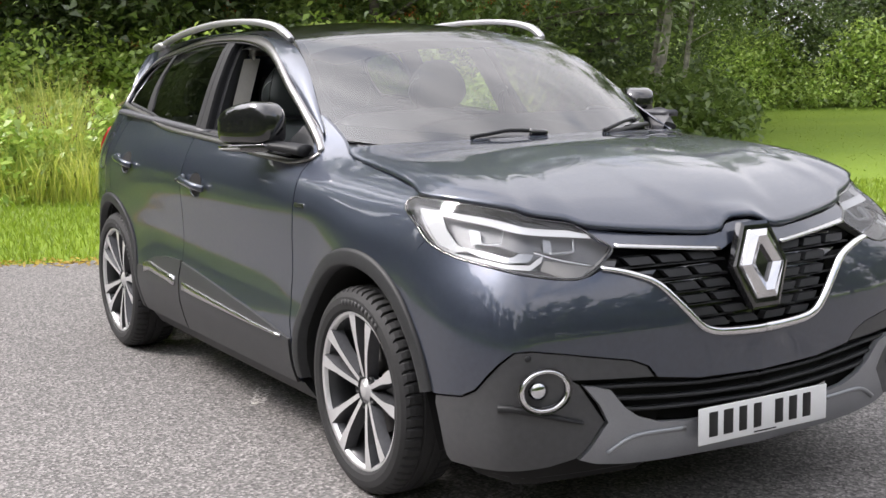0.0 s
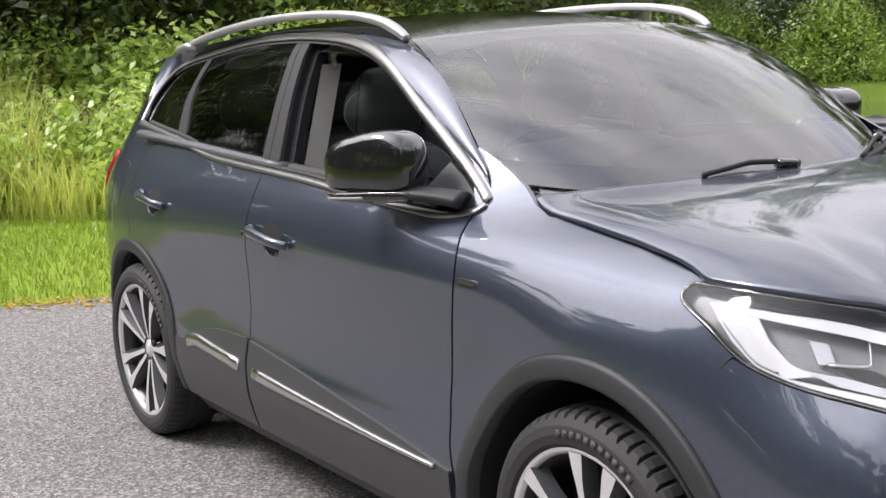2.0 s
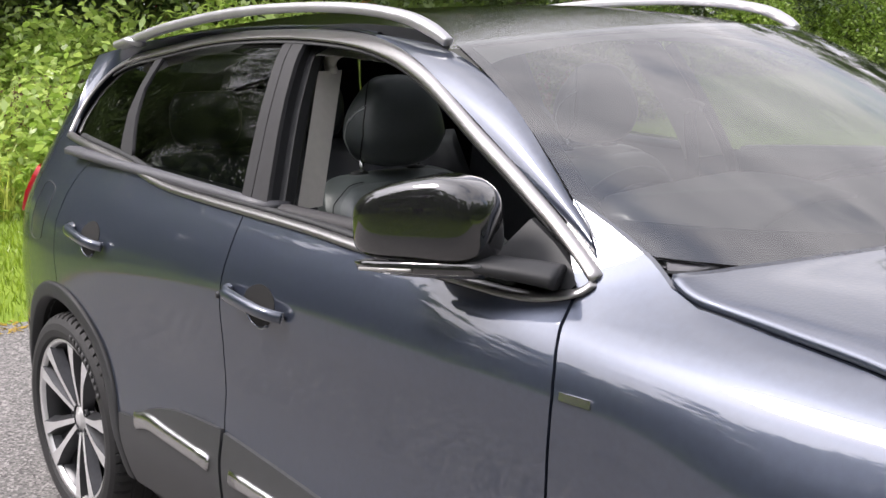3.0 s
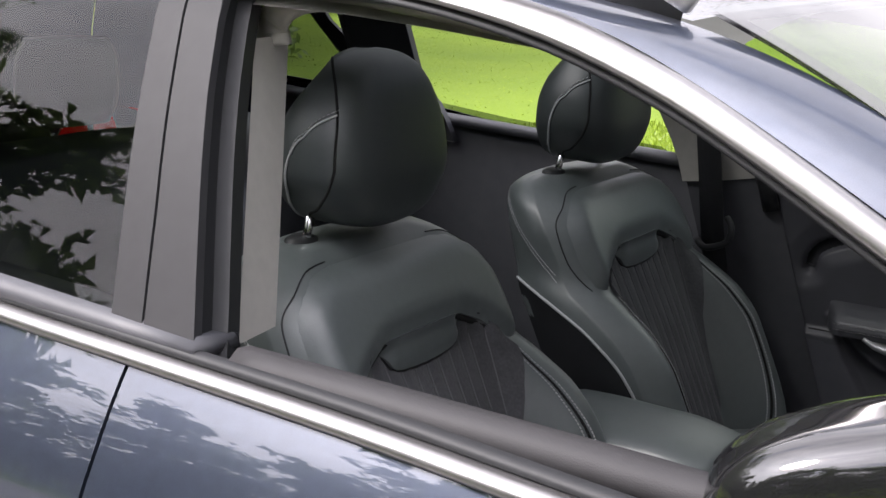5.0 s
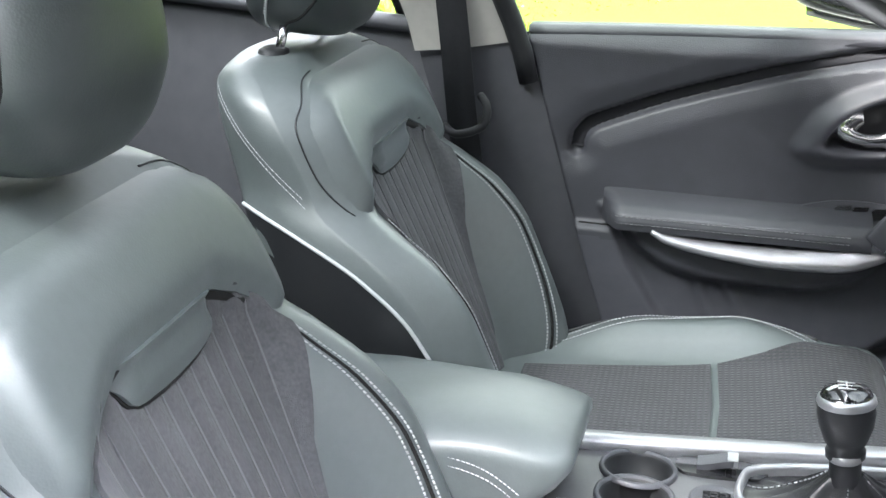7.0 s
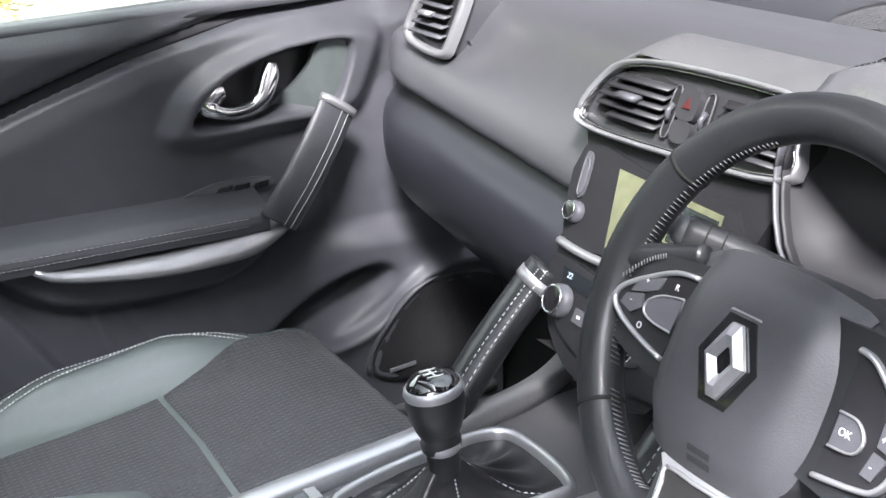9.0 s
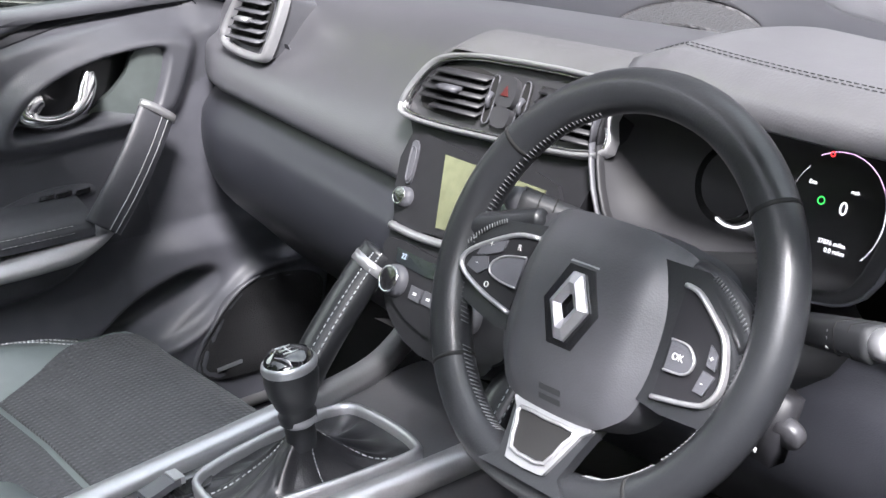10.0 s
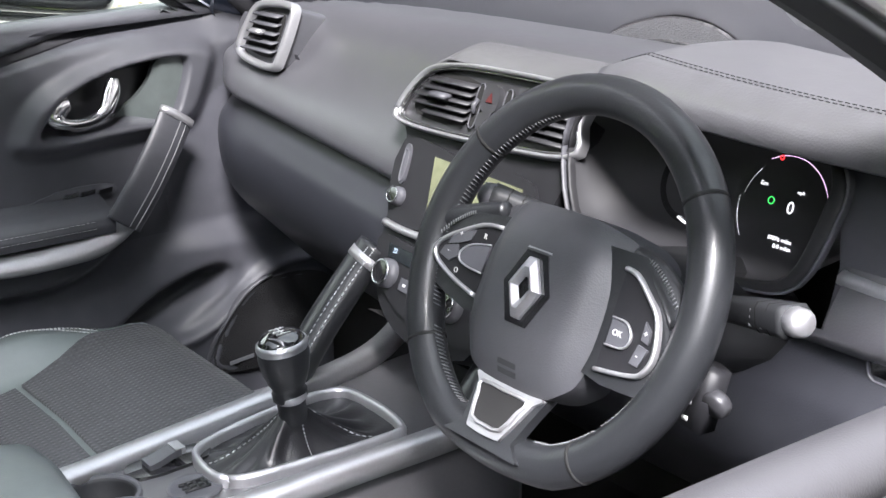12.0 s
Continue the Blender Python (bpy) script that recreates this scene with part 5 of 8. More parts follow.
# ---- the car: wheels, mirrors, handles, lamps ----
def wheel_mesh():
    """One wheel about the origin, its face towards -y."""
    rot = Matrix.Rotation(radians(90), 4, "X")
    n = 300
    prof = [(.246, -.085), (.256, -.102), (.268, -.112), (.288, -.1165), (.308, -.1125), (.322, -.103), (.331, -.093), (.3365, -.078), (.339, -.055), (.333, -.052), (.333, -.047), (.340, -.044), (.341, -.018), (.334, -.015),
            (.334, -.008), (.341, -.005), (.341, .02), (.334, .023), (.334, .03), (.340, .033), (.338, .06), (.332, .085), (.318, .102), (.29, .113), (.265, .110), (.246, .085)]
    bm = bmesh.new()
    rings = []
    for j, (r, h) in enumerate(prof):
        row = []
        for k in range(n):
            rr = r
            if 6 <= j <= 8 or 19 <= j <= 21:
                rr -= .009 if k % 5 == 0 else 0
            a = 2 * math.pi * (k + (1.2 if 6 <= j <= 8 and k % 5 == 0 else 0) * (j - 6) * .35) / n
            row.append(bm.verts.new((rr * math.cos(a), h, rr * math.sin(a))))
        rings.append(row)
    for a, b in zip(rings, rings[1:]):
        for k in range(n):
            bm.faces.new((a[k], a[(k + 1) % n], b[(k + 1) % n], b[k]))
    bmesh.ops.recalc_face_normals(bm, faces=bm.faces)
    tyre = bm
    rim = lathe([(.252, .09), (.235, .085), (.225, .03), (.228, -.05), (.238, -.085), (.252, -.094), (.260, -.100)], 72, rot.inverted())
    lip = lathe([(.242, -.090), (.248, -.101), (.2595, -.1045), (.261, -.098), (.252, -.088)], 72, rot.inverted())
    return tyre, rim, lip


def spoke(a_in, a_out, bend):
    """A spoke between two angles: machined face, dark flanks."""
    bm = bmesh.new()
    rows = []
    for k in range(9):
        f = k / 8
        r = .045 + .204 * f
        a = a_in + (a_out - a_in) * f ** bend
        y = -.078 - .016 * math.sin(math.pi * min(1, f * .55)) - .010 * f
        w = .0078 + .0045 * f + .0085 * smoothstep((f - .55) / .45)
        c, s = math.cos(a), math.sin(a)
        tx, tz = -s, c
        rows.append([bm.verts.new((r * c + tx * q, y + dy, r * s + tz * q)) for q, dy in ((-w - .014, .034), (-w, .0), (w, .0), (w + .014, .034))])
    for r0, r1 in zip(rows, rows[1:]):
        for j, mi in ((0, 1), (1, 0), (2, 1)):
            f = bm.faces.new((r0[j], r0[j + 1], r1[j + 1], r1[j]))
            f.material_index = mi
    bm.faces.new(rows[0]).material_index = 1
    bm.faces.new(rows[-1]).material_index = 1
    bmesh.ops.recalc_face_normals(bm, faces=bm.faces)
    return bm


tyre_bm, rim_bm, lip_bm = wheel_mesh()
protos = {"tyre": (tyre_bm, RUBBER), "rim": (rim_bm, RIM_DARK), "rim_lip": (lip_bm, RIM_CUT)}
meshes = []
for nm, (bm, mt) in protos.items():
    ob = part(nm, bm, mt, smooth=nm != "tyre")
    meshes.append((nm, ob.data))
    bpy.data.objects.remove(ob)
spokes = []
for a0, a1 in ((-5, -13), (5, 13)):
    ob = part("spoke", spoke(radians(90 + a0 * 2.6), radians(90 + a1), .8), [RIM_CUT, RIM_DARK], smooth=False)
    spokes.append(ob.data)
    bpy.data.objects.remove(ob)
ob = part("hub_cap", lathe([(.0, .0835), (.019, .083), (.0225, .0815), (.024, .079), (.027, .079), (.030, .076), (.046, .070), (.056, .04)], 30, Matrix.Rotation(radians(90), 4, "X")), RIM_CUT)
cap = ob.data
bpy.data.objects.remove(ob)
ob = part("bolt", lathe([(0, .071), (.007, .071), (.0075, .076), (.010, .0775), (.0135, .077), (.0145, .066)], 14, Matrix.Rotation(radians(90), 4, "X")), BLACK)
bolt = ob.data
bpy.data.objects.remove(ob)
ob = part("web", grid(lambda u, v: Vector(((.09 + .15 * u) * math.cos(radians(90 + (2 * v - 1) * (8 + 4 * u))), -.052 - .012 * u, (.09 + .15 * u) * math.sin(radians(90 + (2 * v - 1) * (8 + 4 * u))))), 6, 6), RIM_DARK)
web = ob.data
bpy.data.objects.remove(ob)
ob = part("brake_disc", lathe([(.05, .0), (.145, .0), (.145, .012), (.05, .012)], 40, Matrix.Rotation(radians(90), 4, "X") @ Matrix.Translation((0, 0, .012))), STEEL)
disc = ob.data
bpy.data.objects.remove(ob)
WORN_PRINT = material("worn_rubber_print", (.05, .05, .052), .7)
for ax, ay, turn_by in ((0, -1, 8), (-2.646, -1, 22), (0, 1, 8), (-2.646, 1, 40)):
    hub = new("wheel", meshes[0][1])
    hub.name = "wheel"
    hub.parent = car
    hub.matrix_parent_inverse = Matrix.Translation((1.3, 0, 0))
    hub.matrix_basis = Matrix.Translation((ax, ay * .80, .3385)) @ Matrix.Rotation(0 if ay < 0 else math.pi, 4, "Z") @ Matrix.Rotation(radians(turn_by), 4, "Y")
    tagged(hub, "black tyre on a ten-spoke alloy wheel")
    for nm, me in meshes[1:]:
        o = new(nm, me)
        o.parent = hub
    for k in range(5):
        for me in spokes:
            o = new("spoke", me)
            o.parent = hub
            o.matrix_basis = Matrix.Rotation(radians(72 * k), 4, "Y")
        o = new("spoke_web", web)
        o.parent = hub
        o.matrix_basis = Matrix.Rotation(radians(72 * k), 4, "Y")
        o = new("wheel_bolt", bolt)
        o.parent = hub
        o.matrix_basis = Matrix.Rotation(radians(72 * k + 36), 4, "Y") @ Matrix.Translation((0, 0, .052))
    for nm, me in (("hub_cap", cap), ("brake_disc", disc)):
        o = new(nm, me)
        o.parent = hub
    if ay < 0:
        for a in [118 - turn_by - 4.6 * k for k in range(11)]:
            bm = bmesh.new()
            box(bm, (0, -.1165, .292), (.015, .003, .016))
            o = part("tyre_bar", bm, WORN_PRINT, hub)
            o.matrix_basis = Matrix.Rotation(radians(90 - a), 4, "Y")

for side in SIDES:
    # door mirror
    a, b = Vector((-.648, side * .872, 1.160)), Vector((-.895, side * .970, 1.151))
    if side > 0:
        a, b = Vector((-.715, .862, 1.190)), Vector((-.95, .975, 1.205))
    mid, axis = (a + b) / 2, (b - a).normalized()
    perp = Vector((-axis.y, axis.x, 0)) * (1 if side > 0 else -1)
    perp = perp if perp.y * side > 0 else -perp
    half = (b - a).length / 2 + .016

    def housing(u, v, z0=-1, z1=1):
        th, ph = 2 * math.pi * u, math.pi * (v - .5)
        pw = lambda q, e: math.copysign(abs(q) ** e, q)
        x = pw(math.cos(ph), .36) * pw(math.cos(th), .50)
        y = pw(math.cos(ph), .42) * pw(math.sin(th), .7)
        z = pw(math.sin(ph), .52)
        hgt = .092 * (1 - .34 * max(0, (x + .35) / 1.35) ** 1.3 - .10 * max(0, -x) ** 3) if z > 0 else .058 * (1 - .10 * x)
        hgt *= .66 if side > 0 else 1
        return mid + axis * x * half + perp * y * .062 * (1 - .15 * x) + Vector((0, 0, z * hgt + (.010 if z > 0 else 0) * (1 - x * x)))
    mirror = cpart("door_mirror", grid(housing, 40, 22), GLOSS, None, "gloss black door mirror")
    skirt = [mid + axis * x * half * .97 + perp * (.024 + .012 * (1 - x * x)) + Vector((0, 0, -.064 if side < 0 else -.044)) for x in np.linspace(-.95, .90, 14)]
    cpart("mirror_base", sweep(skirt, [(-.012, -.018), (-.028, .010), (.024, .012), (.020, -.014)], scale=lambda f: 1 - .45 * f ** 3), GLOSS, mirror)
    lamp_pts = [mid + axis * x * half + perp * (.046 + .010 * (1 - x * x)) + Vector((0, 0, (-.068 if side < 0 else -.050) - .002 * x)) for x in np.linspace(.0, .78, 12)]
    cpart("mirror_indicator", sweep(lamp_pts, [(-.003, -.003), (-.003, .003), (.003, .003), (.003, -.003)]), AMBER, mirror)
    arm = smooth_path([(-.51, .815, 1.10), (-.545, .835, 1.115), (-.575, .85, 1.14), (-.61, .865, 1.165)], 4) if side > 0 else smooth_path([(-.53, side * .815, 1.083), (-.58, side * .845, 1.092), (-.66, side * .888, 1.10), (-.74, side * .905, 1.105)], 4)
    cpart("mirror_arm", sweep(arm, ring_profile(.05, .022, 12), scale=lambda f: 1 - .25 * f), BLACK, mirror)
    # door handles
    for s0, z0, lock in ((-1.305, .908, side < 0), (-2.272, .948, False)):
        # Flat near-black patch on the skin paints the shade of the handle recess.
        cup = cpart("handle_recess_shade", panel(smooth_path([(s0 - .175, z0 + .012), (s0 - .14, z0 + .040), (s0 - .09, z0 + .046), (s0 - .05, z0 + .026), (s0 - .045, z0 - .008), (s0 - .07, z0 - .040), (s0 - .12, z0 - .052), (s0 - .16, z0 - .03)], 3, True), on_skin(side, .0012), .03, .002), DARK)
        cpart("cup_edge", strip(smooth_path([(s0 - .175, z0 - .012), (s0 - .15, z0 - .042), (s0 - .11, z0 - .054), (s0 - .075, z0 - .044)], 4), .006, on_skin(side, .001), .003), PAINT, cup)
        bar = [skin(s0 - d, z0 + h, side, l) for d, h, l in ((.0, -.012, .008), (.02, -.006, .026), (.06, .0, .036), (.11, .006, .038), (.16, .011, .036), (.21, .015, .030), (.238, .015, .008))]
        cpart("door_handle", sweep(smooth_path([tuple(p) for p in bar], 4), ring_profile(.013, .017, 10), scale=lambda f: .8 + .35 * f), PAINT, cup, "body-coloured pull handle")
        if lock:
            cpart("key_hole", lathe([(0, .001), (.007, .001), (.008, -.004)], 12, Matrix.Translation(skin(s0 - .222, z0 + .012, side, .047)) @ Matrix.Rotation(radians(90 if side < 0 else -90), 4, "X")), BLACK, cup)
    cpart("wing_badge", panel([(-.440, .914), (-.368, .914), (-.368, .9), (-.440, .9)], on_skin(side, .004), .03, .004), BRIGHT)
    tail = [(-3.20, 1.075), (-3.30, 1.085), (-3.45, 1.06), (-3.5, .98), (-3.40, .93), (-3.26, .93), (-3.2, 1.0)]
    cpart("tail_lamp", panel(tail, on_skin(side, .012), .05, .03), RED_LENS, None, "red tail lamp")
    cpart("rear_bumper_half", panel([(-3.11, .60), (-3.36, .62), (-3.36, .80), (-3.6, .82), (S_REAR, .82), (S_REAR, .22), (-3.2, .24), (-3.09, .3)], on_skin(side, 0), .06), PAINT)
    cpart("tailgate_half", panel([(-3.27, .92), (-3.40, .925), (-3.5, .98), (-3.45, 1.06), (-3.32, 1.09), (-3.41, 1.15), (-3.345, 1.3), (-3.22, 1.42), (-3.6, 1.46), (S_REAR, 1.47), (S_REAR, .83), (-3.6, .83), (-3.38, .81)], on_skin(side, 0), .06), PAINT)

# ---- the car: seats, belts, cabin shell ----
BACK_X = curve1([(.55, -1.30), (.62, -1.325), (.72, -1.365), (.85, -1.425), (.95, -1.475), (1.03, -1.515), (1.08, -1.545), (1.12, -1.578), (1.145, -1.615)])
BACK_W = curve1([(.55, .225), (.65, .25), (.75, .266), (.88, .27), (.95, .262), (1.0, .245), (1.056, .242), (1.1, .228), (1.125, .2), (1.14, .165), (1.145, .14)])
BACK_T = curve1([(.55, .15), (.9, .15), (.975, .16), (1.05, .15), (1.118, .125), (1.137, .09), (1.145, .05)])
BACK_R = curve1([(.55, .92), (.9, .9), (1.0, .84), (1.12, .8), (1.145, .8)])
BOLSTER = curve1([(.55, .5), (.63, .9), (.72, 1), (.85, 1), (.91, .8), (.95, .38), (.985, 0), (1.145, 0)])
PAD_W = curve1([(.90, .205), (.956, .213), (.975, .230), (1.02, .237), (1.07, .232), (1.10, .210), (1.126, .165), (1.136, .07)])
ARCH = curve1([(0, 1.030), (.09, 1.030), (.135, 1.014), (.178, .986), (.21, .962), (.3, .90)])
HEAD_W = curve1([(1.165, .05), (1.171, .075), (1.185, .103), (1.21, .126), (1.245, .141), (1.28, .137), (1.32, .121), (1.35, .102), (1.375, .080), (1.388, .060), (1.394, .040), (1.397, .015)])
HEAD_F = curve1([(1.165, .040), (1.175, .056), (1.20, .070), (1.25, .080), (1.31, .078), (1.35, .072), (1.378, .060), (1.390, .046), (1.397, .030)])
HEAD_B = curve1([(1.165, .060), (1.175, .080), (1.20, .088), (1.27, .082), (1.31, .068), (1.345, .040), (1.375, .008), (1.39, -.004), (1.397, -.016)])


def head_ring(ys, z, c, s, lift=0.0):
    """A point of the head restraint at height z, c and s being cosine and sine round it."""
    pw = lambda q: math.copysign(abs(q) ** (2 / 3.1), q)
    d = HEAD_F(z) if c > 0 else HEAD_B(z)
    return Vector((-1.622 + (z - 1.28) * -.06 + (d + lift) * pw(c), ys + (HEAD_W(z) + lift) * pw(s) * (1 - .10 * max(0, -c)), z))


def seat_face(ys):
    def place(u, z, lift):
        w, a = BACK_W(z), abs(u)
        hollow = smoothstep((ARCH(a) + .012 - z) / .03) * (1 - smoothstep((a - .12) / .06))
        x = BACK_X(z) - .022 * hollow + .085 * smoothstep((a - .135) / .085) * BOLSTER(z)
        r = max(0, (a - (w - .045)) / .045)
        return Vector((x - .05 * r * r + lift * .9, ys + u, z + lift * .4))
    return place


def seat_flank(ys):
    """The seat back's side: g runs from its front edge (0) to its rear (1)."""
    front = seat_face(ys)

    def place(g, z, lift, s=-1):
        w = BACK_W(z)
        f = front(s * w, z, 0)
        xr = BACK_X(z) - BACK_T(z)
        return Vector((f.x + (xr - f.x) * g, ys + s * (w + (w * BACK_R(z) - w) * g + .014 * math.sin(math.pi * g) + lift), z))
    return place


def seat(ys, label):
    face, inward = seat_face(ys), (1 if ys < 0 else -1)

    side_of = seat_flank(ys)

    def ring(u, v):
        z = .56 + .585 * (1 - (1 - v) ** 1.35)
        w = BACK_W(z)
        if u < .5:
            return face(w * math.sin((4 * u - 1) * math.pi / 2), z, 0)
        if u < .65:
            return side_of((u - .5) / .15, z, 0, 1)
        if u < .85:
            f = 1 - 2 * (u - .65) / .2
            return Vector((BACK_X(z) - BACK_T(z) - .02 * (1 - f * f), ys + w * BACK_R(z) * f, z))
        return side_of(1 - (u - .85) / .15, z, 0, -1)
    bm = grid(ring, 100, 44, closed_u=True)
    bmesh.ops.holes_fill(bm, edges=bm.edges)
    bmesh.ops.recalc_face_normals(bm, faces=bm.faces)
    back = cpart("front_seat", bm, LEATHER, None, label)
    # ribbed insert
    arch = [(-.188, .966), (-.172, .992), (-.135, 1.020), (-.09, 1.037), (0, 1.039), (.09, 1.037), (.135, 1.020), (.172, .992), (.188, .966)]
    side_r = [(.165, .92), (.148, .86), (.136, .78), (.128, .70), (.11, .645)]
    outline = arch + side_r + [(-a, b) for a, b in side_r[::-1]]

    def ribbed(a, b, lift):
        spread = a / (1 + .9 * max(0, b - .75))
        return face(a, b, lift + .004 + .0035 * abs(math.sin(math.pi * spread / .0245)))
    cpart("seat_insert", panel(outline, ribbed, .0062, .01, step2=.03), FABRIC, back, "ribbed dark fabric insert")
    half_w = curve1([(.645, .11), (.70, .128), (.78, .136), (.86, .148), (.92, .165), (.966, .188), (.992, .172), (1.02, .135), (1.037, .09)])
    for k in range(-7, 8):
        spread = .0245 * k
        run = [(spread * (1 + .9 * max(0, b - .75)), b) for b in np.arange(.65, 1.03, .012)]
        run = [(a, b) for a, b in run if abs(a) < half_w(b) - .004]
        if len(run) > 3:
            cpart("rib_thread", strip(run, .0013, lambda a, b, l: face(a, b, l + .0056), .0009), RIB_THREAD, back)
    # shoulder pad, proud of the insert and padded towards its middle
    tips = [(.213, .956), (.198, .968), (.172, .990), (.135, 1.013), (.095, 1.029), (.05, 1.031), (0, 1.031)]
    rim = [(.230, .975), (.237, 1.02), (.232, 1.07), (.210, 1.10), (.165, 1.126), (.07, 1.134)]
    pad = [(-a, b) for a, b in tips] + tips[::-1][1:] + rim + [(-a, b) for a, b in rim[::-1]]

    def padded(a, b, lift):
        q = Vector((BACK_X(b), ys + a, b))
        r = max(0, (abs(a) - (BACK_W(b) - .045)) / .045)
        soft = smoothstep((b - ARCH(abs(a))) / .022)
        fade = smoothstep((PAD_W(b) - abs(a)) / .035) * smoothstep((1.137 - b) / .03)
        return q + Vector((.9, 0, .4)) * (lift - .006 + .022 * (.35 + .65 * soft) * fade) - Vector((.05 * r * r, 0, 0))
    cpart("shoulder_pad", panel(pad, padded, .012, .034), LEATHER, back)
    def upper(a, b, l):
        p, q = face(a, b, l), padded(a, b, l)
        return p if p.x > q.x else q
    brim = [(-a, b) for a, b in tips] + tips[::-1][1:]
    # Near-black tube paints the shade below the pad's lower edge.
    cpart("seat_seam_or_shade", tube([padded(a, b, -.010) for a, b in brim], .0075, 8), DARK, back)
    tab = smooth_path([(-.100, 1.026), (0, 1.028), (.096, 1.026), (.086, 1.004), (.066, .986), (0, .981), (-.070, .986), (-.090, 1.004)], 3, True)
    cpart("seat_tab", panel(tab, lambda a, b, l: face(a, b, l + .008 + .012 * smoothstep((.10 - abs(a)) / .03) * smoothstep((b - .982) / .02)), .010, .016), LEATHER, back, "padded leather tab")
    # Near-black tube outlines the tab's lower edge.
    cpart("seat_seam_or_shade", tube([face(a, b, .006) for a, b in tab[8:] + tab[:2]], .0028, 6), DARK, back)
    for s in (-1, 1):
        ridge = smooth_path([(s * .184, .962), (s * .193, .92), (s * .200, .85), (s * .198, .76), (s * .188, .68), (s * .172, .62)], 7)
        lifted = lambda a, b, l: face(a, b, l + .0042)
        cpart("seat_seam_or_shade", strip(ridge, .0024, lifted, .0012), DARK, back)
        cpart("seat_stitching", stitches(offset_path(ridge, .005), lifted), STITCH, back)
        cpart("seat_stitching", stitches(offset_path(ridge, -.005), lifted), STITCH, back)
        side = lambda g, z, l, s=s: side_of(g, z, l, s)
        edge = smooth_path([(1.0, .975), (.62, .962), (.36, .935), (.17, .885), (.07, .82), (.03, .74), (.02, .63)], 6)
        cpart("seat_piping", tube([side(g, z, .002) for g, z in edge], .0026, 7), PIPING, back, "pale piping")
        cpart("side_panel", panel([(g, z - .004) for g, z in edge] + [(.3, .58), (.98, .58)], lambda a, b, l: side(a, b, l + .0015), .06, .004), LEATHER_B, back, "smooth dark side panel")
        for d in (0, .012):
            cpart("seat_stitching", stitches(smooth_path([(.95, 1.105 + d), (.62, 1.058 + d), (.32, 1.015 + d), (.10, .985 + d)], 5), lambda a, b, l: side(a, b, l + .002)), STITCH, back)
        seam = smooth_path([(s * .120, 1.131), (s * .165, 1.126), (s * .209, 1.100), (s * .231, 1.070), (s * .236, 1.02), (s * .229, .977)], 6)
        cpart("seat_seam_or_shade", tube([upper(a, b, .0) for a, b in seam], .0013, 6), LEATHER_B, back)
    # head restraint
    bm = grid(lambda u, v: head_ring(ys, 1.165 + .232 * (.5 - .5 * math.cos(math.pi * v)), math.cos(2 * math.pi * u), math.sin(2 * math.pi * u)), 64, 34, closed_u=True)
    bmesh.ops.holes_fill(bm, edges=bm.edges)
    bmesh.ops.recalc_face_normals(bm, faces=bm.faces)
    head = cpart("headrest", bm, HEAD_SHADED, back, "dark leather head restraint with pale piping")
    for s in (-1, 1):
        def flank(a, b, l, s=s):
            # a: degrees round from the front
            th = radians(a)
            return head_ring(ys, b, math.cos(th), s * math.sin(th), l)
        run = curve1([(1.172, 100), (1.185, 94), (1.206, 82), (1.230, 69), (1.254, 63), (1.29, 63), (1.318, 66), (1.345, 73), (1.368, 82), (1.388, 92)])
        cpart("headrest_seam", tube([flank(run(z), z, .0004) for z in np.linspace(1.174, 1.386, 34)], .0019, 6), DARK, back)
        pipe = smooth_path([(66, 1.320), (78, 1.312), (86, 1.302), (91, 1.282), (96, 1.255), (100, 1.225), (106, 1.198), (114, 1.180), (119, 1.170)], 6)
        cpart("headrest_piping", tube([flank(a, b, .001) for a, b in pipe], .0016, 6), PIPING, back)
        cpart("seat_stitching", stitches([(a / 300, b + .006) for a, b in pipe[:40]], lambda a, b, l: flank(a * 300, b, l + .001), width=.0012), STITCH, back)
        post = [(-1.650, ys + s * .092, 1.115), (-1.636, ys + s * .092, 1.19)]
        cpart("headrest_post", tube(post, .0062, 12, up=Vector((0, 1, 0))), CHROME, back)
        cpart("post_collar", lathe([(.0, .016), (.012, .016), (.019, .012), (.022, 0), (.022, -.01)], 16, Matrix.Translation((-1.652, ys + s * .092, 1.137)) @ Matrix.Diagonal((1, 1.35, 1, 1))), BLACK, back)
    # cushion
    CZ = curve1([(-1.36, .648), (-1.25, .655), (-1.1, .667), (-.98, .685), (-.88, .703), (-.82, .704), (-.785, .688), (-.765, .65)])

    def seat_pan(x, u, lift):
        b = 1.0 * smoothstep((abs(u) - .15) / .085) * smoothstep((-.85 - x) / .17) * smoothstep((x + 1.36) / .22)
        r = max(0, (abs(u) - .225) / .045)
        return Vector((x, ys + u, CZ(x) + .05 * b - .055 * r * r + lift))
    sx = [-1.37 + .605 * k / 30 for k in range(31)]
    bm = bmesh.new()
    us = [-.27 + .54 * k / 28 for k in range(29)]
    vs = [[bm.verts.new(seat_pan(x, u, 0)) for u in us] for x in sx]
    low = [[bm.verts.new((x, ys + us[j] * .93, .50)) for j in (0, -1)] for x in sx]
    for i in range(30):
        for j in range(28):
            bm.faces.new((vs[i][j], vs[i + 1][j], vs[i + 1][j + 1], vs[i][j + 1]))
        bm.faces.new((low[i][0], low[i + 1][0], vs[i + 1][0], vs[i][0]))
        bm.faces.new((vs[i][-1], vs[i + 1][-1], low[i + 1][1], low[i][1]))
    fl = [bm.verts.new((-.80, ys + u * .95, .50)) for u in us]
    for j in range(28):
        bm.faces.new((vs[-1][j], fl[j], fl[j + 1], vs[-1][j + 1]))
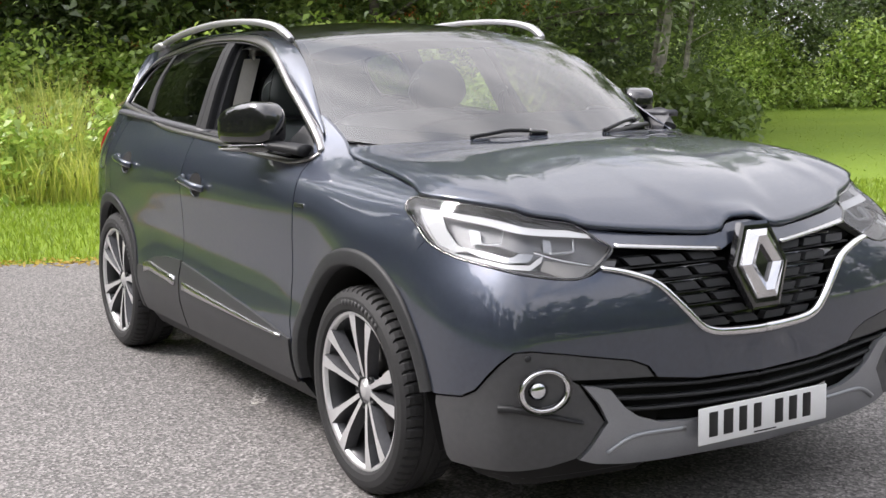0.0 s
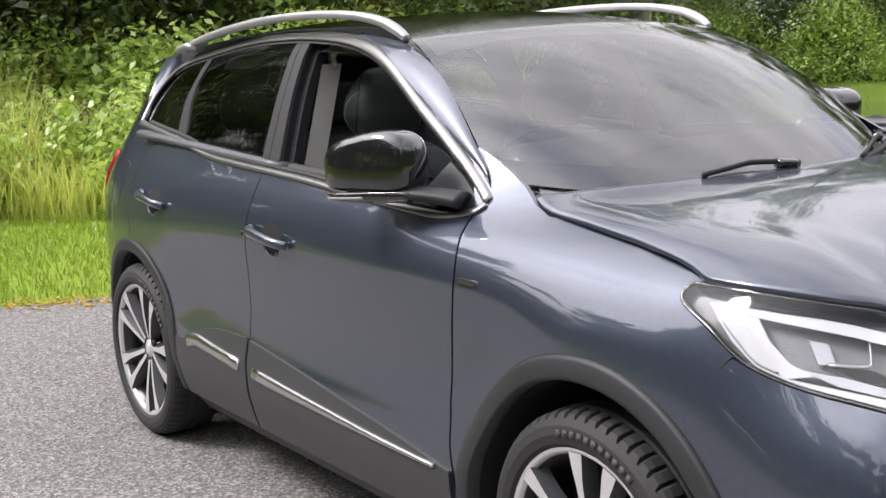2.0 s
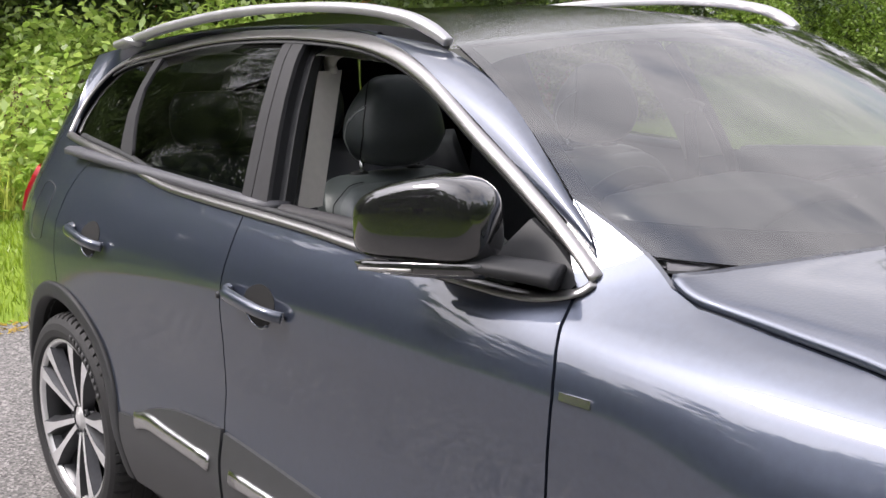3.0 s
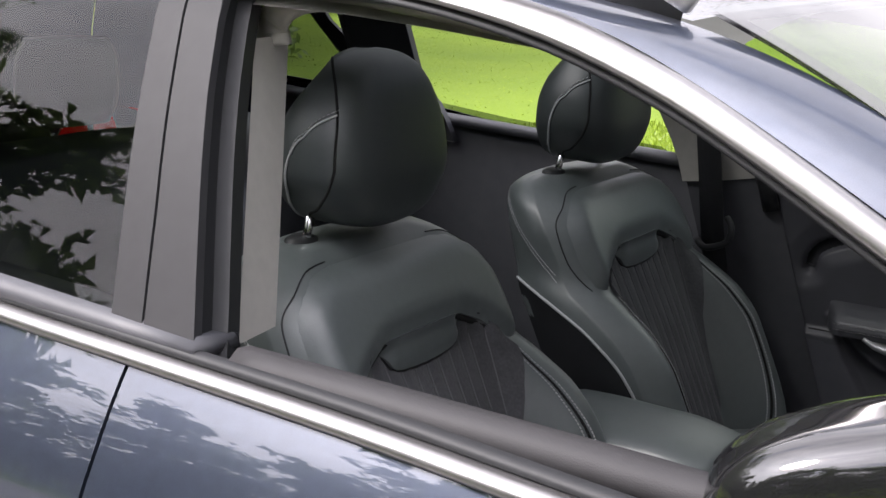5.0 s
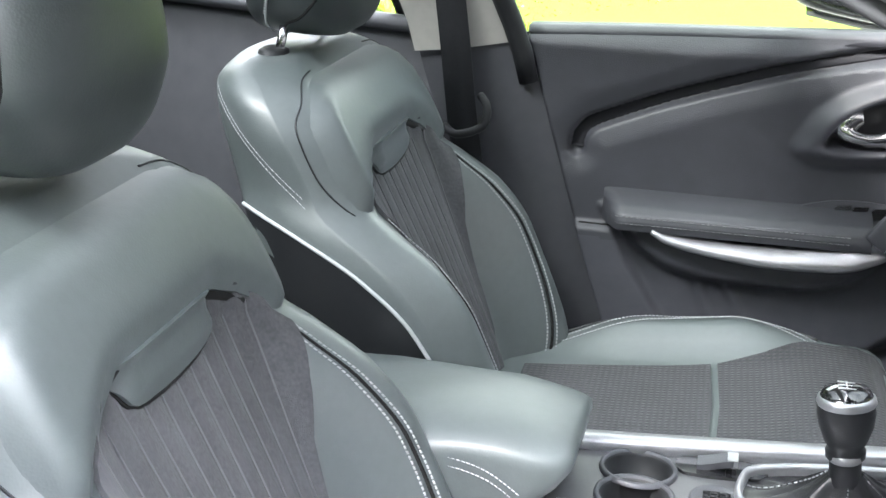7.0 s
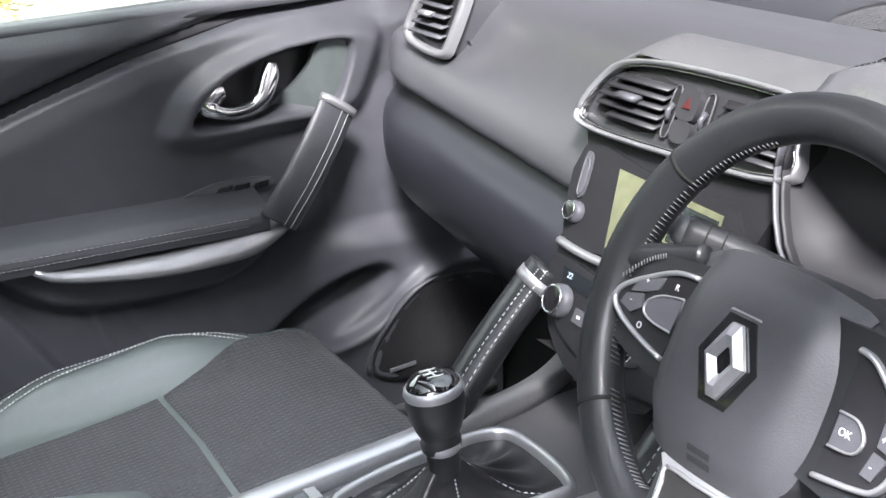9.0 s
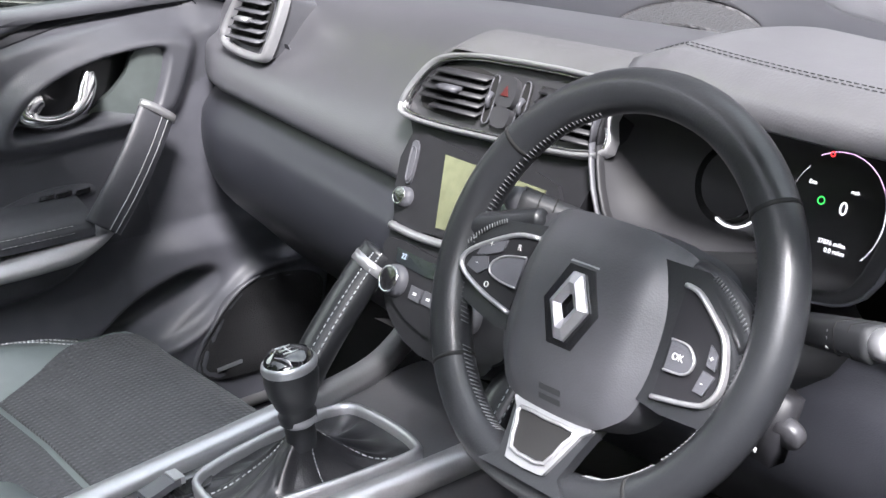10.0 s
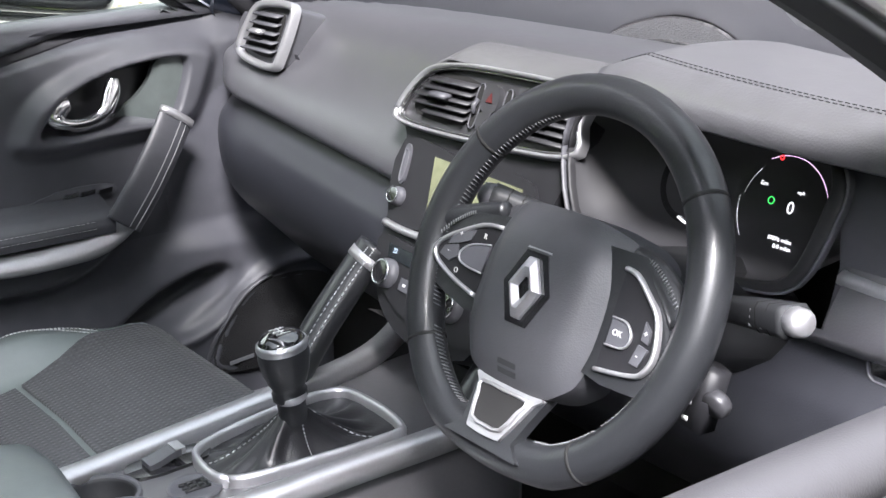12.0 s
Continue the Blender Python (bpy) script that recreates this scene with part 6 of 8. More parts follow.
    bmesh.ops.recalc_face_normals(bm, faces=bm.faces)
    pan = cpart("seat_cushion", bm, LEATHER, back)
    pan_place = lambda a, b, l: seat_pan(a, b, l)
    wave = lambda a, b, l: seat_pan(a, b, l + .004)
    rear = [(-1.32, -.12), (-1.04, -.15), (-1.035, 0), (-1.04, .15), (-1.32, .12)]
    cpart("cushion_panel", panel(rear, wave, .03, .008), CUSHION, back, "grey waved fabric cushion")
    front = [(-1.03, -.152), (-.96, -.175), (-.90, -.205), (-.84, -.215), (-.80, -.205), (-.775, -.15), (-.772, 0), (-.775, .15), (-.80, .205), (-.84, .215), (-.90, .205), (-.96, .175), (-1.03, .152), (-1.025, 0)]
    cpart("cushion_panel", panel(front, wave, .025, .008), CUSHION, back, "grey waved fabric cushion")
    for s in (-1, 1):
        line = smooth_path([(-1.33, s * .185), (-1.2, s * .215), (-1.05, s * .228), (-.95, s * .225), (-.89, s * .205)], 8)
        cpart("seat_stitching", stitches(line, lambda a, b, l: seat_pan(a, b, l + .002)), STITCH, back)
        cpart("seat_stitching", stitches(offset_path(line, .011), lambda a, b, l: seat_pan(a, b, l + .002)), STITCH, back)
        cpart("seat_piping", strip(offset_path(line, s * .022), .004, lambda a, b, l: seat_pan(a, b, l), .003), LEATHER_B, back)
    cpart("seat_base", panel([(-1.34, ys - .2), (-.86, ys - .2), (-.86, ys + .2), (-1.34, ys + .2)], lambda a, b, l: Vector((a, b, .50 + l)), .1, .14), BLACK, back)
    return back


seat(-.37, "dark leather driver's seat with ribbed fabric insert")
seat(.37, "dark leather passenger seat with ribbed fabric insert")

# rear bench
bm = grid(lambda u, v: Vector((-2.28 - .30 * v, -.60 + 1.2 * u, .62 + .52 * v)) + Vector((.03, 0, .01)) * math.sin(math.pi * u * 3) ** 2, 30, 10)
thick(cpart("rear_seat_back", bm, LEATHER_B, None, "dark rear bench"), .12)
bm = grid(lambda u, v: Vector((-1.85 - .45 * v, -.62 + 1.24 * u, .64 - .05 * v + .012 * math.sin(math.pi * u * 3) ** 2)), 24, 8)
thick(cpart("rear_seat_cushion", bm, LEATHER_B), .14)
for y in (-.40, 0, .40):
    bm = grid(lambda u, v: Vector((-2.60 + .045 * math.copysign(abs(math.cos(2 * math.pi * u)) ** .8, math.cos(2 * math.pi * u)), y + (.125 - .03 * abs(2 * v - 1) ** 3) * math.copysign(abs(math.sin(2 * math.pi * u)) ** .8, math.sin(2 * math.pi * u)), 1.16 + .17 * v)), 24, 8, closed_u=True)
    bmesh.ops.holes_fill(bm, edges=bm.edges)
    bmesh.ops.recalc_face_normals(bm, faces=bm.faces)
    rest = cpart("rear_headrest", bm, LEATHER_B)
    for s in (-.05, .05):
        cpart("headrest_post", tube([(-2.59, y + s, 1.10), (-2.595, y + s, 1.17)], .006, 8, up=Vector((0, 1, 0))), CHROME, rest)

# floor, headliner, side trims
DOOR_REAR = curve1([(.44, -1.15), (.605, -1.204), (.819, -1.279), (1.012, -1.342), (1.13, -1.379)])
bm = bmesh.new()
box(bm, (-1.6, 0, .36), (2.9, 1.42, .03))
cpart("cabin_floor", bm, CARPET)
for x0, x1, y0, y1 in ((-1.08, -1.25, -.6, .6), (-2.45, -3.08, -.6, .6), (-1.25, -2.45, -.6, -.44), (-1.25, -2.45, .44, .6)):
    cpart("headliner", grid(lambda u, v: Vector((x0 + (x1 - x0) * u, y0 + (y1 - y0) * v, roof_z(x0 + (x1 - x0) * u, (y0 + (y1 - y0) * v) * .85) - .045 - .03 * (abs(y0 + (y1 - y0) * v) / .6) ** 4)), 10, 8), PALE)
cpart("boot_wall", grid(lambda u, v: Vector((-3.0 - .12 * v * 0, -.66 + 1.32 * u, .4 + .66 * v)), 4, 4), TRIM)
cpart("parcel_shelf", grid(lambda u, v: Vector((-2.66 - .36 * u, -.62 + 1.24 * v, 1.03)), 3, 6), TRIM)
back_glass = cpart("tailgate_glass", grid(lambda u, v: Vector((-3.40 + .17 * v, (2 * u - 1) * (.60 - .06 * v), 1.12 + .28 * v)), 8, 6), PRIVACY)
for side in SIDES:
    # rear door trim and pillars, seen across the cabin
    cpart("rear_door_trim", grid(lambda u, v: Vector((-1.50 - 1.15 * u, side * (.715 + .05 * v ** 2 - .02 * math.sin(math.pi * v)), .42 + .70 * v + .05 * u * v)), 16, 12), TRIM)
    cpart("rear_sill_cap", sweep([(-1.5 - 1.2 * k / 10, side * (.79), 1.115 + .006 * k) for k in range(11)], [(-.045, -.012), (-.045, .004), (-.03, .012), (.02, .006), (.03, -.01)], up=Vector((0, 0, 1))), TRIM)

    def pillar_low(u, v):
        z = .42 + .70 * v
        bulge = .022 * math.sin(math.pi * u)
        x = DOOR_REAR(z) - .004 if side > 0 else -1.53 - .02 * v
        return Vector((x - (.19 if side > 0 else .13) * u, side * (.735 - .02 * v - bulge), z))
    cpart("pillar_trim", grid(pillar_low, 8, 8), TRIM)

    def pillar_up(u, v):
        z = 1.115 + .33 * v - .03 * (1 - v) * u
        bulge = .02 * math.sin(math.pi * u)
        return Vector((-1.392 - .172 * u + .02 * u * v - .20 * v ** 1.3 * 1.0, side * (.706 - .09 * v ** 1.2 - bulge), z))
    if side > 0:
        cpart("pillar_trim", grid(pillar_up, 8, 8), PALE, None, "pale grey upper pillar trim")
        cpart("rear_pillar_trim", panel([(-2.13, 1.10), (-2.165, 1.19), (-2.20, 1.23), (-2.225, 1.46), (-2.41, 1.46), (-2.37, 1.10)], lambda a, b, l: Vector((a, .745 - .38 * max(0, b - 1.12) - l, b)), .05, -.02), TRIM)
        cpart("door_seal", tube([Vector((-1.374 - .19 * (k / 8) ** 1.3, .712 - .08 * (k / 8) ** 1.2, 1.05 + .39 * k / 8)) for k in range(9)], .017, 8), BLACK)
    else:
        cpart("pillar_trim", grid(lambda u, v: Vector((-1.532 - .098 * v - .010 * (1.3 * u - .3), -.712 + .140 * v + (1.3 * u - .3) * .062, 1.092 + .323 * v)), 6, 14), PALE, None, "pale grey upper pillar trim")
        turn_in = smooth_path([(-1.632, -.545, 1.405), (-1.632, -.550, 1.432), (-1.60, -.558, 1.450), (-1.53, -.566, 1.458), (-1.40, -.58, 1.455), (-1.25, -.595, 1.437), (-1.12, -.615, 1.405)], 5)
        cpart("cantrail_trim", sweep(turn_in, [(-.022, -.004), (-.022, .004), (.022, .004), (.022, -.004)], up=Vector((0, 1, .3)), scale=lambda f: 1.05 - .75 * smoothstep((f - .1) / .4)), PALE)
        cpart("cantrail_lining", grid(lambda u, v: Vector((-1.10 - 1.25 * u, -.61 + .03 * v, 1.405 + .075 * math.sin(math.pi * min(1, u * 1.15 + .1)) ** .6 + .05 * v)), 16, 4), BLACK)
        edge_s = curve1([(1.10, -1.498), (1.235, -1.548), (1.36, -1.594), (1.50, -1.641)])
        for l0, l1, d0, d1, mt in ((-.004, -.045, 0, -.012, BLACK), (-.045, -.052, -.012, .004, BLACK), (-.052, -.085, .004, -.008, BLACK), (-.085, -.11, -.008, -.035, material("door_seal_grey", (.022, .022, .023), .6, grain=(40, .1)))):
            cpart("door_frame", grid(lambda u, v: skin(edge_s(1.09 + .40 * v) + d0 + (d1 - d0) * u, 1.09 + .40 * v, -1, l0 + (l1 - l0) * u), 3, 14), mt)
        head_path = [p for p in smooth_path(UPPER, 4) if -1.75 < p[0] < -.62]
        for l0, l1, d0, d1 in ((-.01, -.06, .020, .016), (-.06, -.09, .016, .006)):
            cpart("door_frame", grid(lambda u, v: skin(head_path[int(v * (len(head_path) - 1))][0], head_path[int(v * (len(head_path) - 1))][1] - (d0 + (d1 - d0) * u), -1, l0 + (l1 - l0) * u), 3, len(head_path) - 1), BLACK)
        continue
    belt = [(-1.505, side * .662, 1.243), (-1.50, side * .655, 1.20), (-1.485, side * .648, 1.11), (-1.468, side * .642, 1.0), (-1.45, side * .66, .86), (-1.44, side * .69, .60)]
    strap = cpart("seat_belt", sweep(smooth_path(belt, 4), [(-.024, -.0012), (-.024, .0012), (.024, .0012), (.024, -.0012)], up=Vector((0, -side, 0))), BELT, None, "black webbing seat belt")
    loop = cpart("belt_guide", tube(smooth_path([(-1.545, side * .668, 1.243), (-1.545, side * .66, 1.262), (-1.50, side * .655, 1.272), (-1.462, side * .66, 1.266), (-1.462, side * .668, 1.246)], 4), .012, 8, .008), PALE, strap)
    cpart("belt_buckle", tube(smooth_path([(-1.495, side * .63, .985), (-1.47, side * .615, .975), (-1.43, side * .62, .99), (-1.425, side * .625, 1.02), (-1.44, side * .64, 1.035)], 4), .007, 8), BLACK, strap)

# ---- the car: inner door trims ----
def edge_depth(poly, X, Z):
    """How deep points lie inside a closed outline; negative outside."""
    P = np.asarray(poly, float)
    Q = np.roll(P, -1, 0)
    X, Z = np.asarray(X, float)[:, None], np.asarray(Z, float)[:, None]
    dx, dz = Q[:, 0] - P[:, 0], Q[:, 1] - P[:, 1]
    k = np.clip(((X - P[:, 0]) * dx + (Z - P[:, 1]) * dz) / (dx * dx + dz * dz + 1e-12), 0, 1)
    d = np.hypot(X - P[:, 0] - k * dx, Z - P[:, 1] - k * dz).min(1)
    over = (P[:, 1] > Z) != (Q[:, 1] > Z)
    cross = over & (X < P[:, 0] + dx * (Z - P[:, 1]) / np.where(dz == 0, 1e-9, dz))
    return np.where(cross.sum(1) % 2 == 1, d, -d)


def line_distance(path, X, Z):
    P = np.asarray(path, float)
    A, B = P[:-1], P[1:]
    X, Z = np.asarray(X, float)[:, None], np.asarray(Z, float)[:, None]
    dx, dz = B[:, 0] - A[:, 0], B[:, 1] - A[:, 1]
    k = np.clip(((X - A[:, 0]) * dx + (Z - A[:, 1]) * dz) / (dx * dx + dz * dz + 1e-12), 0, 1)
    return np.hypot(X - A[:, 0] - k * dx, Z - A[:, 1] - k * dz).min(1)


def ease(q):
    q = np.clip(q, 0, 1)
    return q * q * (3 - 2 * q)


DOOR_TOP = curve1([(-1.38, 1.124), (-1.19, 1.135), (-1.01, 1.143), (-.79, 1.153), (-.57, 1.162), (-.40, 1.165)])
GROOVE = smooth_path([(-1.290, .945), (-1.287, .966), (-1.272, .986), (-1.24, 1.002), (-1.159, 1.036), (-1.071, 1.067), (-.984, 1.095), (-.897, 1.117), (-.811, 1.135), (-.725, 1.147), (-.62, 1.155)], 4)
SURROUND = smooth_path([(-.945, .975), (-.935, 1.010), (-.908, 1.048), (-.855, 1.078), (-.772, 1.101), (-.681, 1.117), (-.625, 1.114), (-.602, 1.092), (-.615, 1.045), (-.645, .990), (-.70, .975), (-.80, .968), (-.90, .958)], 4, True)
BOWL = smooth_path([(-.906, .990), (-.880, 1.035), (-.830, 1.068), (-.755, 1.090), (-.680, 1.097), (-.655, 1.087), (-.666, 1.037), (-.692, .995), (-.764, .992), (-.84, .984)], 4, True)
ARM_BODY = smooth_path([(-1.235, .862), (-1.05, .870), (-.85, .872), (-.775, .862), (-.768, .845), (-.800, .792), (-.867, .752), (-.957, .741), (-1.097, .748), (-1.173, .783), (-1.215, .825)], 4, True)
POCKET = smooth_path([(-.835, .622), (-.785, .665), (-.725, .705), (-.668, .733), (-.625, .741), (-.597, .722), (-.617, .683), (-.690, .635), (-.760, .612)], 4, True)
REAR_RIB = [(-1.31, .823), (-1.217, .823), (-1.192, .773), (-1.140, .695), (-1.09, .62), (-1.06, .44), (-1.31, .44)]
LIP = smooth_path([(-1.02, .600), (-.837, .612), (-.717, .612), (-.640, .636), (-.585, .690), (-.550, .716), (-.50, .728), (-.40, .730)], 5)
SPEAKER = smooth_path([(-.655, .556), (-.625, .635), (-.575, .694), (-.520, .706), (-.44, .700), (-.405, .66), (-.43, .55), (-.57, .528)], 4, True)


def door_relief(X, Z):
    """How far the door trim stands into the cabin."""
    X, Z = np.atleast_1d(np.asarray(X, float)), np.atleast_1d(np.asarray(Z, float))
    lift = .012 - .030 * ease((Z - 1.108) / .05) + .004 * np.sin((X + 1.3) * 3)
    gd = line_distance(GROOVE, X, Z)
    lift += .010 * ease((gd - .002) / .05)
    lift -= .016 * (1 - ease((gd - .009) / .006)) * ease((-.60 - X) / .12)
    lift += .024 * ease((edge_depth(SURROUND, X, Z) + .012) / .034)
    lift += .034 * ease((edge_depth(ARM_BODY, X, Z) + .006) / .030)
    lift += .016 * ease((edge_depth(REAR_RIB, X, Z) + .006) / .016)
    for x0, z0, x1, z1 in ((-1.077, .752, -1.04, .66), (-1.029, .745, -.975, .66)):
        lift += .006 * np.exp(-(line_distance([(x0, z0), (x1, z1)], X, Z) / .008) ** 2)
    ld = line_distance(LIP, X, Z)
    z_lip = np.interp(X, [p[0] for p in LIP], [p[1] for p in LIP])
    lift += .020 * ease((z_lip + .012 - Z) / .02) + .012 * np.exp(-(ld / .016) ** 2)
    shelf = .79 + .02 * np.clip((X + .67) / .2, -1, 0) - .10 * np.clip((X + .50) / .2, 0, 1)
    lift += .030 * ease((X + .76) / .14) * (ease((shelf + .025 - Z) / .05) - ease((shelf - .05 - Z) / .09) * .6)
    lift -= .052 * ease((edge_depth(POCKET, X, Z) + .004) / .036)
    lift -= .055 * ease((edge_depth(BOWL, X, Z) + .002) / .016)
    lift += .010 * ease(edge_depth(SPEAKER, X, Z) / .012) - .004 * ease((edge_depth(SPEAKER, X, Z) - .012) / .01)
    return lift


GROOVE_SHADE = material("groove_shade", (.014, .014, .018), .7, grain=(60, .1))


def door_inner(side):
    def place(x, z, lift):
        """A point a fixed way off the door's plane."""
        return Vector((x, side * (.738 - lift), z))

    def on(x, z, lift):
        """A point on the shaped trim."""
        return Vector((x, side * (.738 - lift - float(door_relief(x, z)[0])), z))
    nu, nv = 190, 150
    V, U = np.meshgrid(np.linspace(0, 1, nv + 1), np.linspace(0, 1, nu + 1))
    zt = np.array([DOOR_TOP(x) for x in np.linspace(-1.4, -.40, 101)])
    Z = .44 + .70 * V
    rear = np.interp(Z, np.linspace(.40, 1.2, 81), [DOOR_REAR(z) for z in np.linspace(.40, 1.2, 81)])
    X = rear + (-.40 - rear) * U
    Z = .44 + (np.interp(X, np.linspace(-1.4, -.40, 101), zt) - .44) * V
    Y = side * (.738 - door_relief(X.ravel(), Z.ravel()).reshape(X.shape))
    bowl_in = edge_depth(BOWL, X.ravel(), Z.ravel()).reshape(X.shape)
    bm = bmesh.new()
    vs = [[bm.verts.new((X[i, j], Y[i, j], Z[i, j])) for j in range(nv + 1)] for i in range(nu + 1)]
    for i in range(nu):
        for j in range(nv):
            f = bm.faces.new((vs[i][j], vs[i + 1][j], vs[i + 1][j + 1], vs[i][j + 1]))
            x, z = X[i, j], Z[i, j]
            # Bowl tone inside the bowl; second tone low down and ahead of the handle.
            f.material_index = 2 if bowl_in[i, j] > .010 else 1 if z < .80 or (x > -.70 and z < .98 + (x + .70) * .5) else 0
    for j in range(nv):
        a, b = vs[0][j], vs[0][j + 1]
        bm.faces.new((bm.verts.new(a.co + Vector((0, side * .07, 0))), a, b, bm.verts.new(b.co + Vector((0, side * .07, 0))))).material_index = 1
    bmesh.ops.recalc_face_normals(bm, faces=bm.faces)
    lower_mat = material("lower_door_tone", (.070, .071, .083), .46, grain=(30, .12), bump=(650, .25), bump_kind="cells", deep=.0008)
    bowl_mat = material("satin_black_bowl", (.022, .022, .025), .32, grain=(40, .1), coat=.3, coat_rough=.25)
    door = cpart("door_trim", bm, [SOFT, lower_mat, bowl_mat], None, "dark grey inner door trim")
    cap = [(x, side * .775, DOOR_TOP(x) + .002) for x in np.linspace(-1.385, -.42, 24)]
    cpart("door_cap", sweep(cap, [(-.034, -.02), (-.034, .0), (-.026, .008), (.02, .008), (.035, -.01)], up=Vector((0, 0, 1))), SOFT, door)
    # Black strip in the groove's bed puts its shade into colour.
    cpart("trim_groove", strip(GROOVE, lambda f: .021 - .014 * f ** 2, on, .0012), GROOVE_SHADE, door)
    cpart("trim_seam", strip([(-1.275, .823), (-1.217, .823)], .002, lambda a, b, l: on(a, b, l), .0006), DARK, door)
    # satin fin between the bowl and the pull handle
    fin = smooth_path([(-.702, 1.092), (-.655, 1.089), (-.663, 1.04), (-.686, .997), (-.72, .997), (-.775, .998), (-.738, 1.028), (-.716, 1.060)], 3, True)
    cpart("pull_fin", panel(fin, lambda a, b, l: place(a, b, l + .034 - .030 * smoothstep((-.695 - a) / .06)), .012, .012), material("grey_satin_fin", (.10, .115, .112), .30, .3, grain=(60, .1)), door)
    # door release: a U with a broad thumb end and a tall arm
    lever = [(-.852, 1.038, .030, .011), (-.866, 1.034, .032, .017), (-.878, 1.022, .034, .017), (-.868, 1.011, .038, .011), (-.842, 1.007, .040, .009), (-.815, 1.012, .040, .0095), (-.797, 1.024, .039, .012), (-.786, 1.042, .036, .0145), (-.780, 1.058, .033, .0135), (-.777, 1.071, .030, .009)]
    fine = smooth_path(lever, 5)
    bm = bmesh.new()
    rings = []
    for i, (a, b, l, r) in enumerate(fine):
        p, q = fine[max(i - 1, 0)], fine[min(i + 1, len(fine) - 1)]
        k = math.hypot(q[0] - p[0], q[1] - p[1]) or 1
        nx, nz = -(q[1] - p[1]) / k, (q[0] - p[0]) / k
        rings.append([bm.verts.new(place(a + nx * r * c, b + nz * r * c, l + .008 * d)) for c, d in ring_profile(1, 1, 12)])
    for r0, r1 in zip(rings, rings[1:]):
        for j in range(12):
            bm.faces.new((r0[j], r0[(j + 1) % 12], r1[(j + 1) % 12], r1[j]))
    bm.faces.new(rings[0])
    bm.faces.new(rings[-1])
    bmesh.ops.recalc_face_normals(bm, faces=bm.faces)
    cpart("inner_handle", bm, CHROME, door, "chrome door release")
    cpart("bowl_sill", strip(smooth_path([(-.903, .984), (-.86, .982), (-.81, .987), (-.765, .993)], 4), lambda f: .008 - .004 * f, lambda a, b, l: place(a, b, l + .030), .004), SATIN, door)
    # armrest pad, blade and pull handle
    def rest(u, v):
        x = -1.238 + .42 * u
        prof = [(0, .020), (.028, .014), (.056, .004), (.070, -.007), (.074, -.018), (.072, -.032)]
        k = v * 5
        i = min(int(k), 4)
        d, dz = (prof[i][j] + (prof[i + 1][j] - prof[i][j]) * (k - i) for j in (0, 1))
        d *= smoothstep(u / .10 + .25)
        return Vector((x, side * (.718 - d), .868 + .004 * u + dz))
    cpart("armrest", grid(rest, 30, 20), DOOR_LEATHER, door, "stitched armrest pad")
    for v0 in (.66, .84):
        cpart("armrest_stitching", stitches([(u, v0) for u in np.linspace(.06, .94, 40)], lambda a, b, l: rest(a, b) + Vector((0, -side * (l + .0008), .0006)), .006, .0025, .0015), STITCH, door)
    top = curve1([(-1.153, .842), (-1.058, .833), (-.968, .832), (-.879, .841), (-.83, .850), (-.766, .856)])
    low = curve1([(-1.153, .838), (-1.13, .824), (-1.058, .811), (-.965, .803), (-.871, .806), (-.80, .827), (-.766, .854)])

    def blade(u, v):
        x = -1.153 + .387 * u
        z = top(x) + (low(x) - top(x)) * v
        bulge = -.014 + .026 * math.sin(math.pi * .5 * min(1, v * 1.15)) - .006 * max(0, v - .8) / .2
        return Vector((x, side * (.650 + .006 * (2 * u - 1) ** 2 + .014 * smoothstep((u - .8) / .2) - bulge), z))
    thick(cpart("armrest_blade", grid(blade, 40, 10), SATIN, door, "satin silver armrest blade"), .008, 0)
    grab = smooth_path([(-.698, .660, 1.006), (-.730, .645, .962), (-.768, .638, .908), (-.806, .644, .851)], 8)
    cpart("grab_handle", sweep([(x, side * y, z) for x, y, z in grab], [(.031 * math.copysign(abs(c) ** .7, c), .009 * d) for c, d in ring_profile(1, 1, 18)], up=Vector((0, -side, 0))), DOOR_LEATHER, door, "stitched leather pull handle")
    for d in (.006, .017):
        bm = bmesh.new()
        for p, q in zip(grab, grab[1:]):
            for f0 in (0.0, .34, .67):
                e0, e1 = Vector(p).lerp(Vector(q), f0), Vector(p).lerp(Vector(q), f0 + .22)
                o = Vector((d * .82, -.0105, d * -.57))
                tube([Vector((e.x + o.x, side * (e.y + o.y), e.z + o.z)) for e in (e0, e1)], .0008, 4, bm=bm)
        cpart("grab_stitching", bm, STITCH, door)
    cpart("grab_ring", sweep([(-.694, side * .660, 1.011), (-.700, side * .657, 1.002)], [(.0322 * math.copysign(abs(c) ** .7, c), .0120 * d) for c, d in ring_profile(1, 1, 18)], up=Vector((0, -side, 0))), SATIN, door)
    # switches
    cpart("switch_plate", panel(smooth_path([(-.950, .876), (-.82, .880), (-.785, .890), (-.80, .903), (-.88, .902)], 3, True), lambda a, b, l: place(a, b, l + .030), .03, .018), TRIM, door)
    for a in (-.862, -.835, -.806):
        cpart("window_switch", panel([(a - .013, .889), (a + .010, .891), (a + .012, .898), (a - .010, .896)], lambda p, q, l: place(p, q, l + .035), .02, .008), GLOSS if a == -.835 else CHROME, door)
    cpart("switch_line", strip([(-.945, .879), (-.82, .882)], .0018, lambda a, b, l: place(a, b, l + .031), .001), SATIN, door)
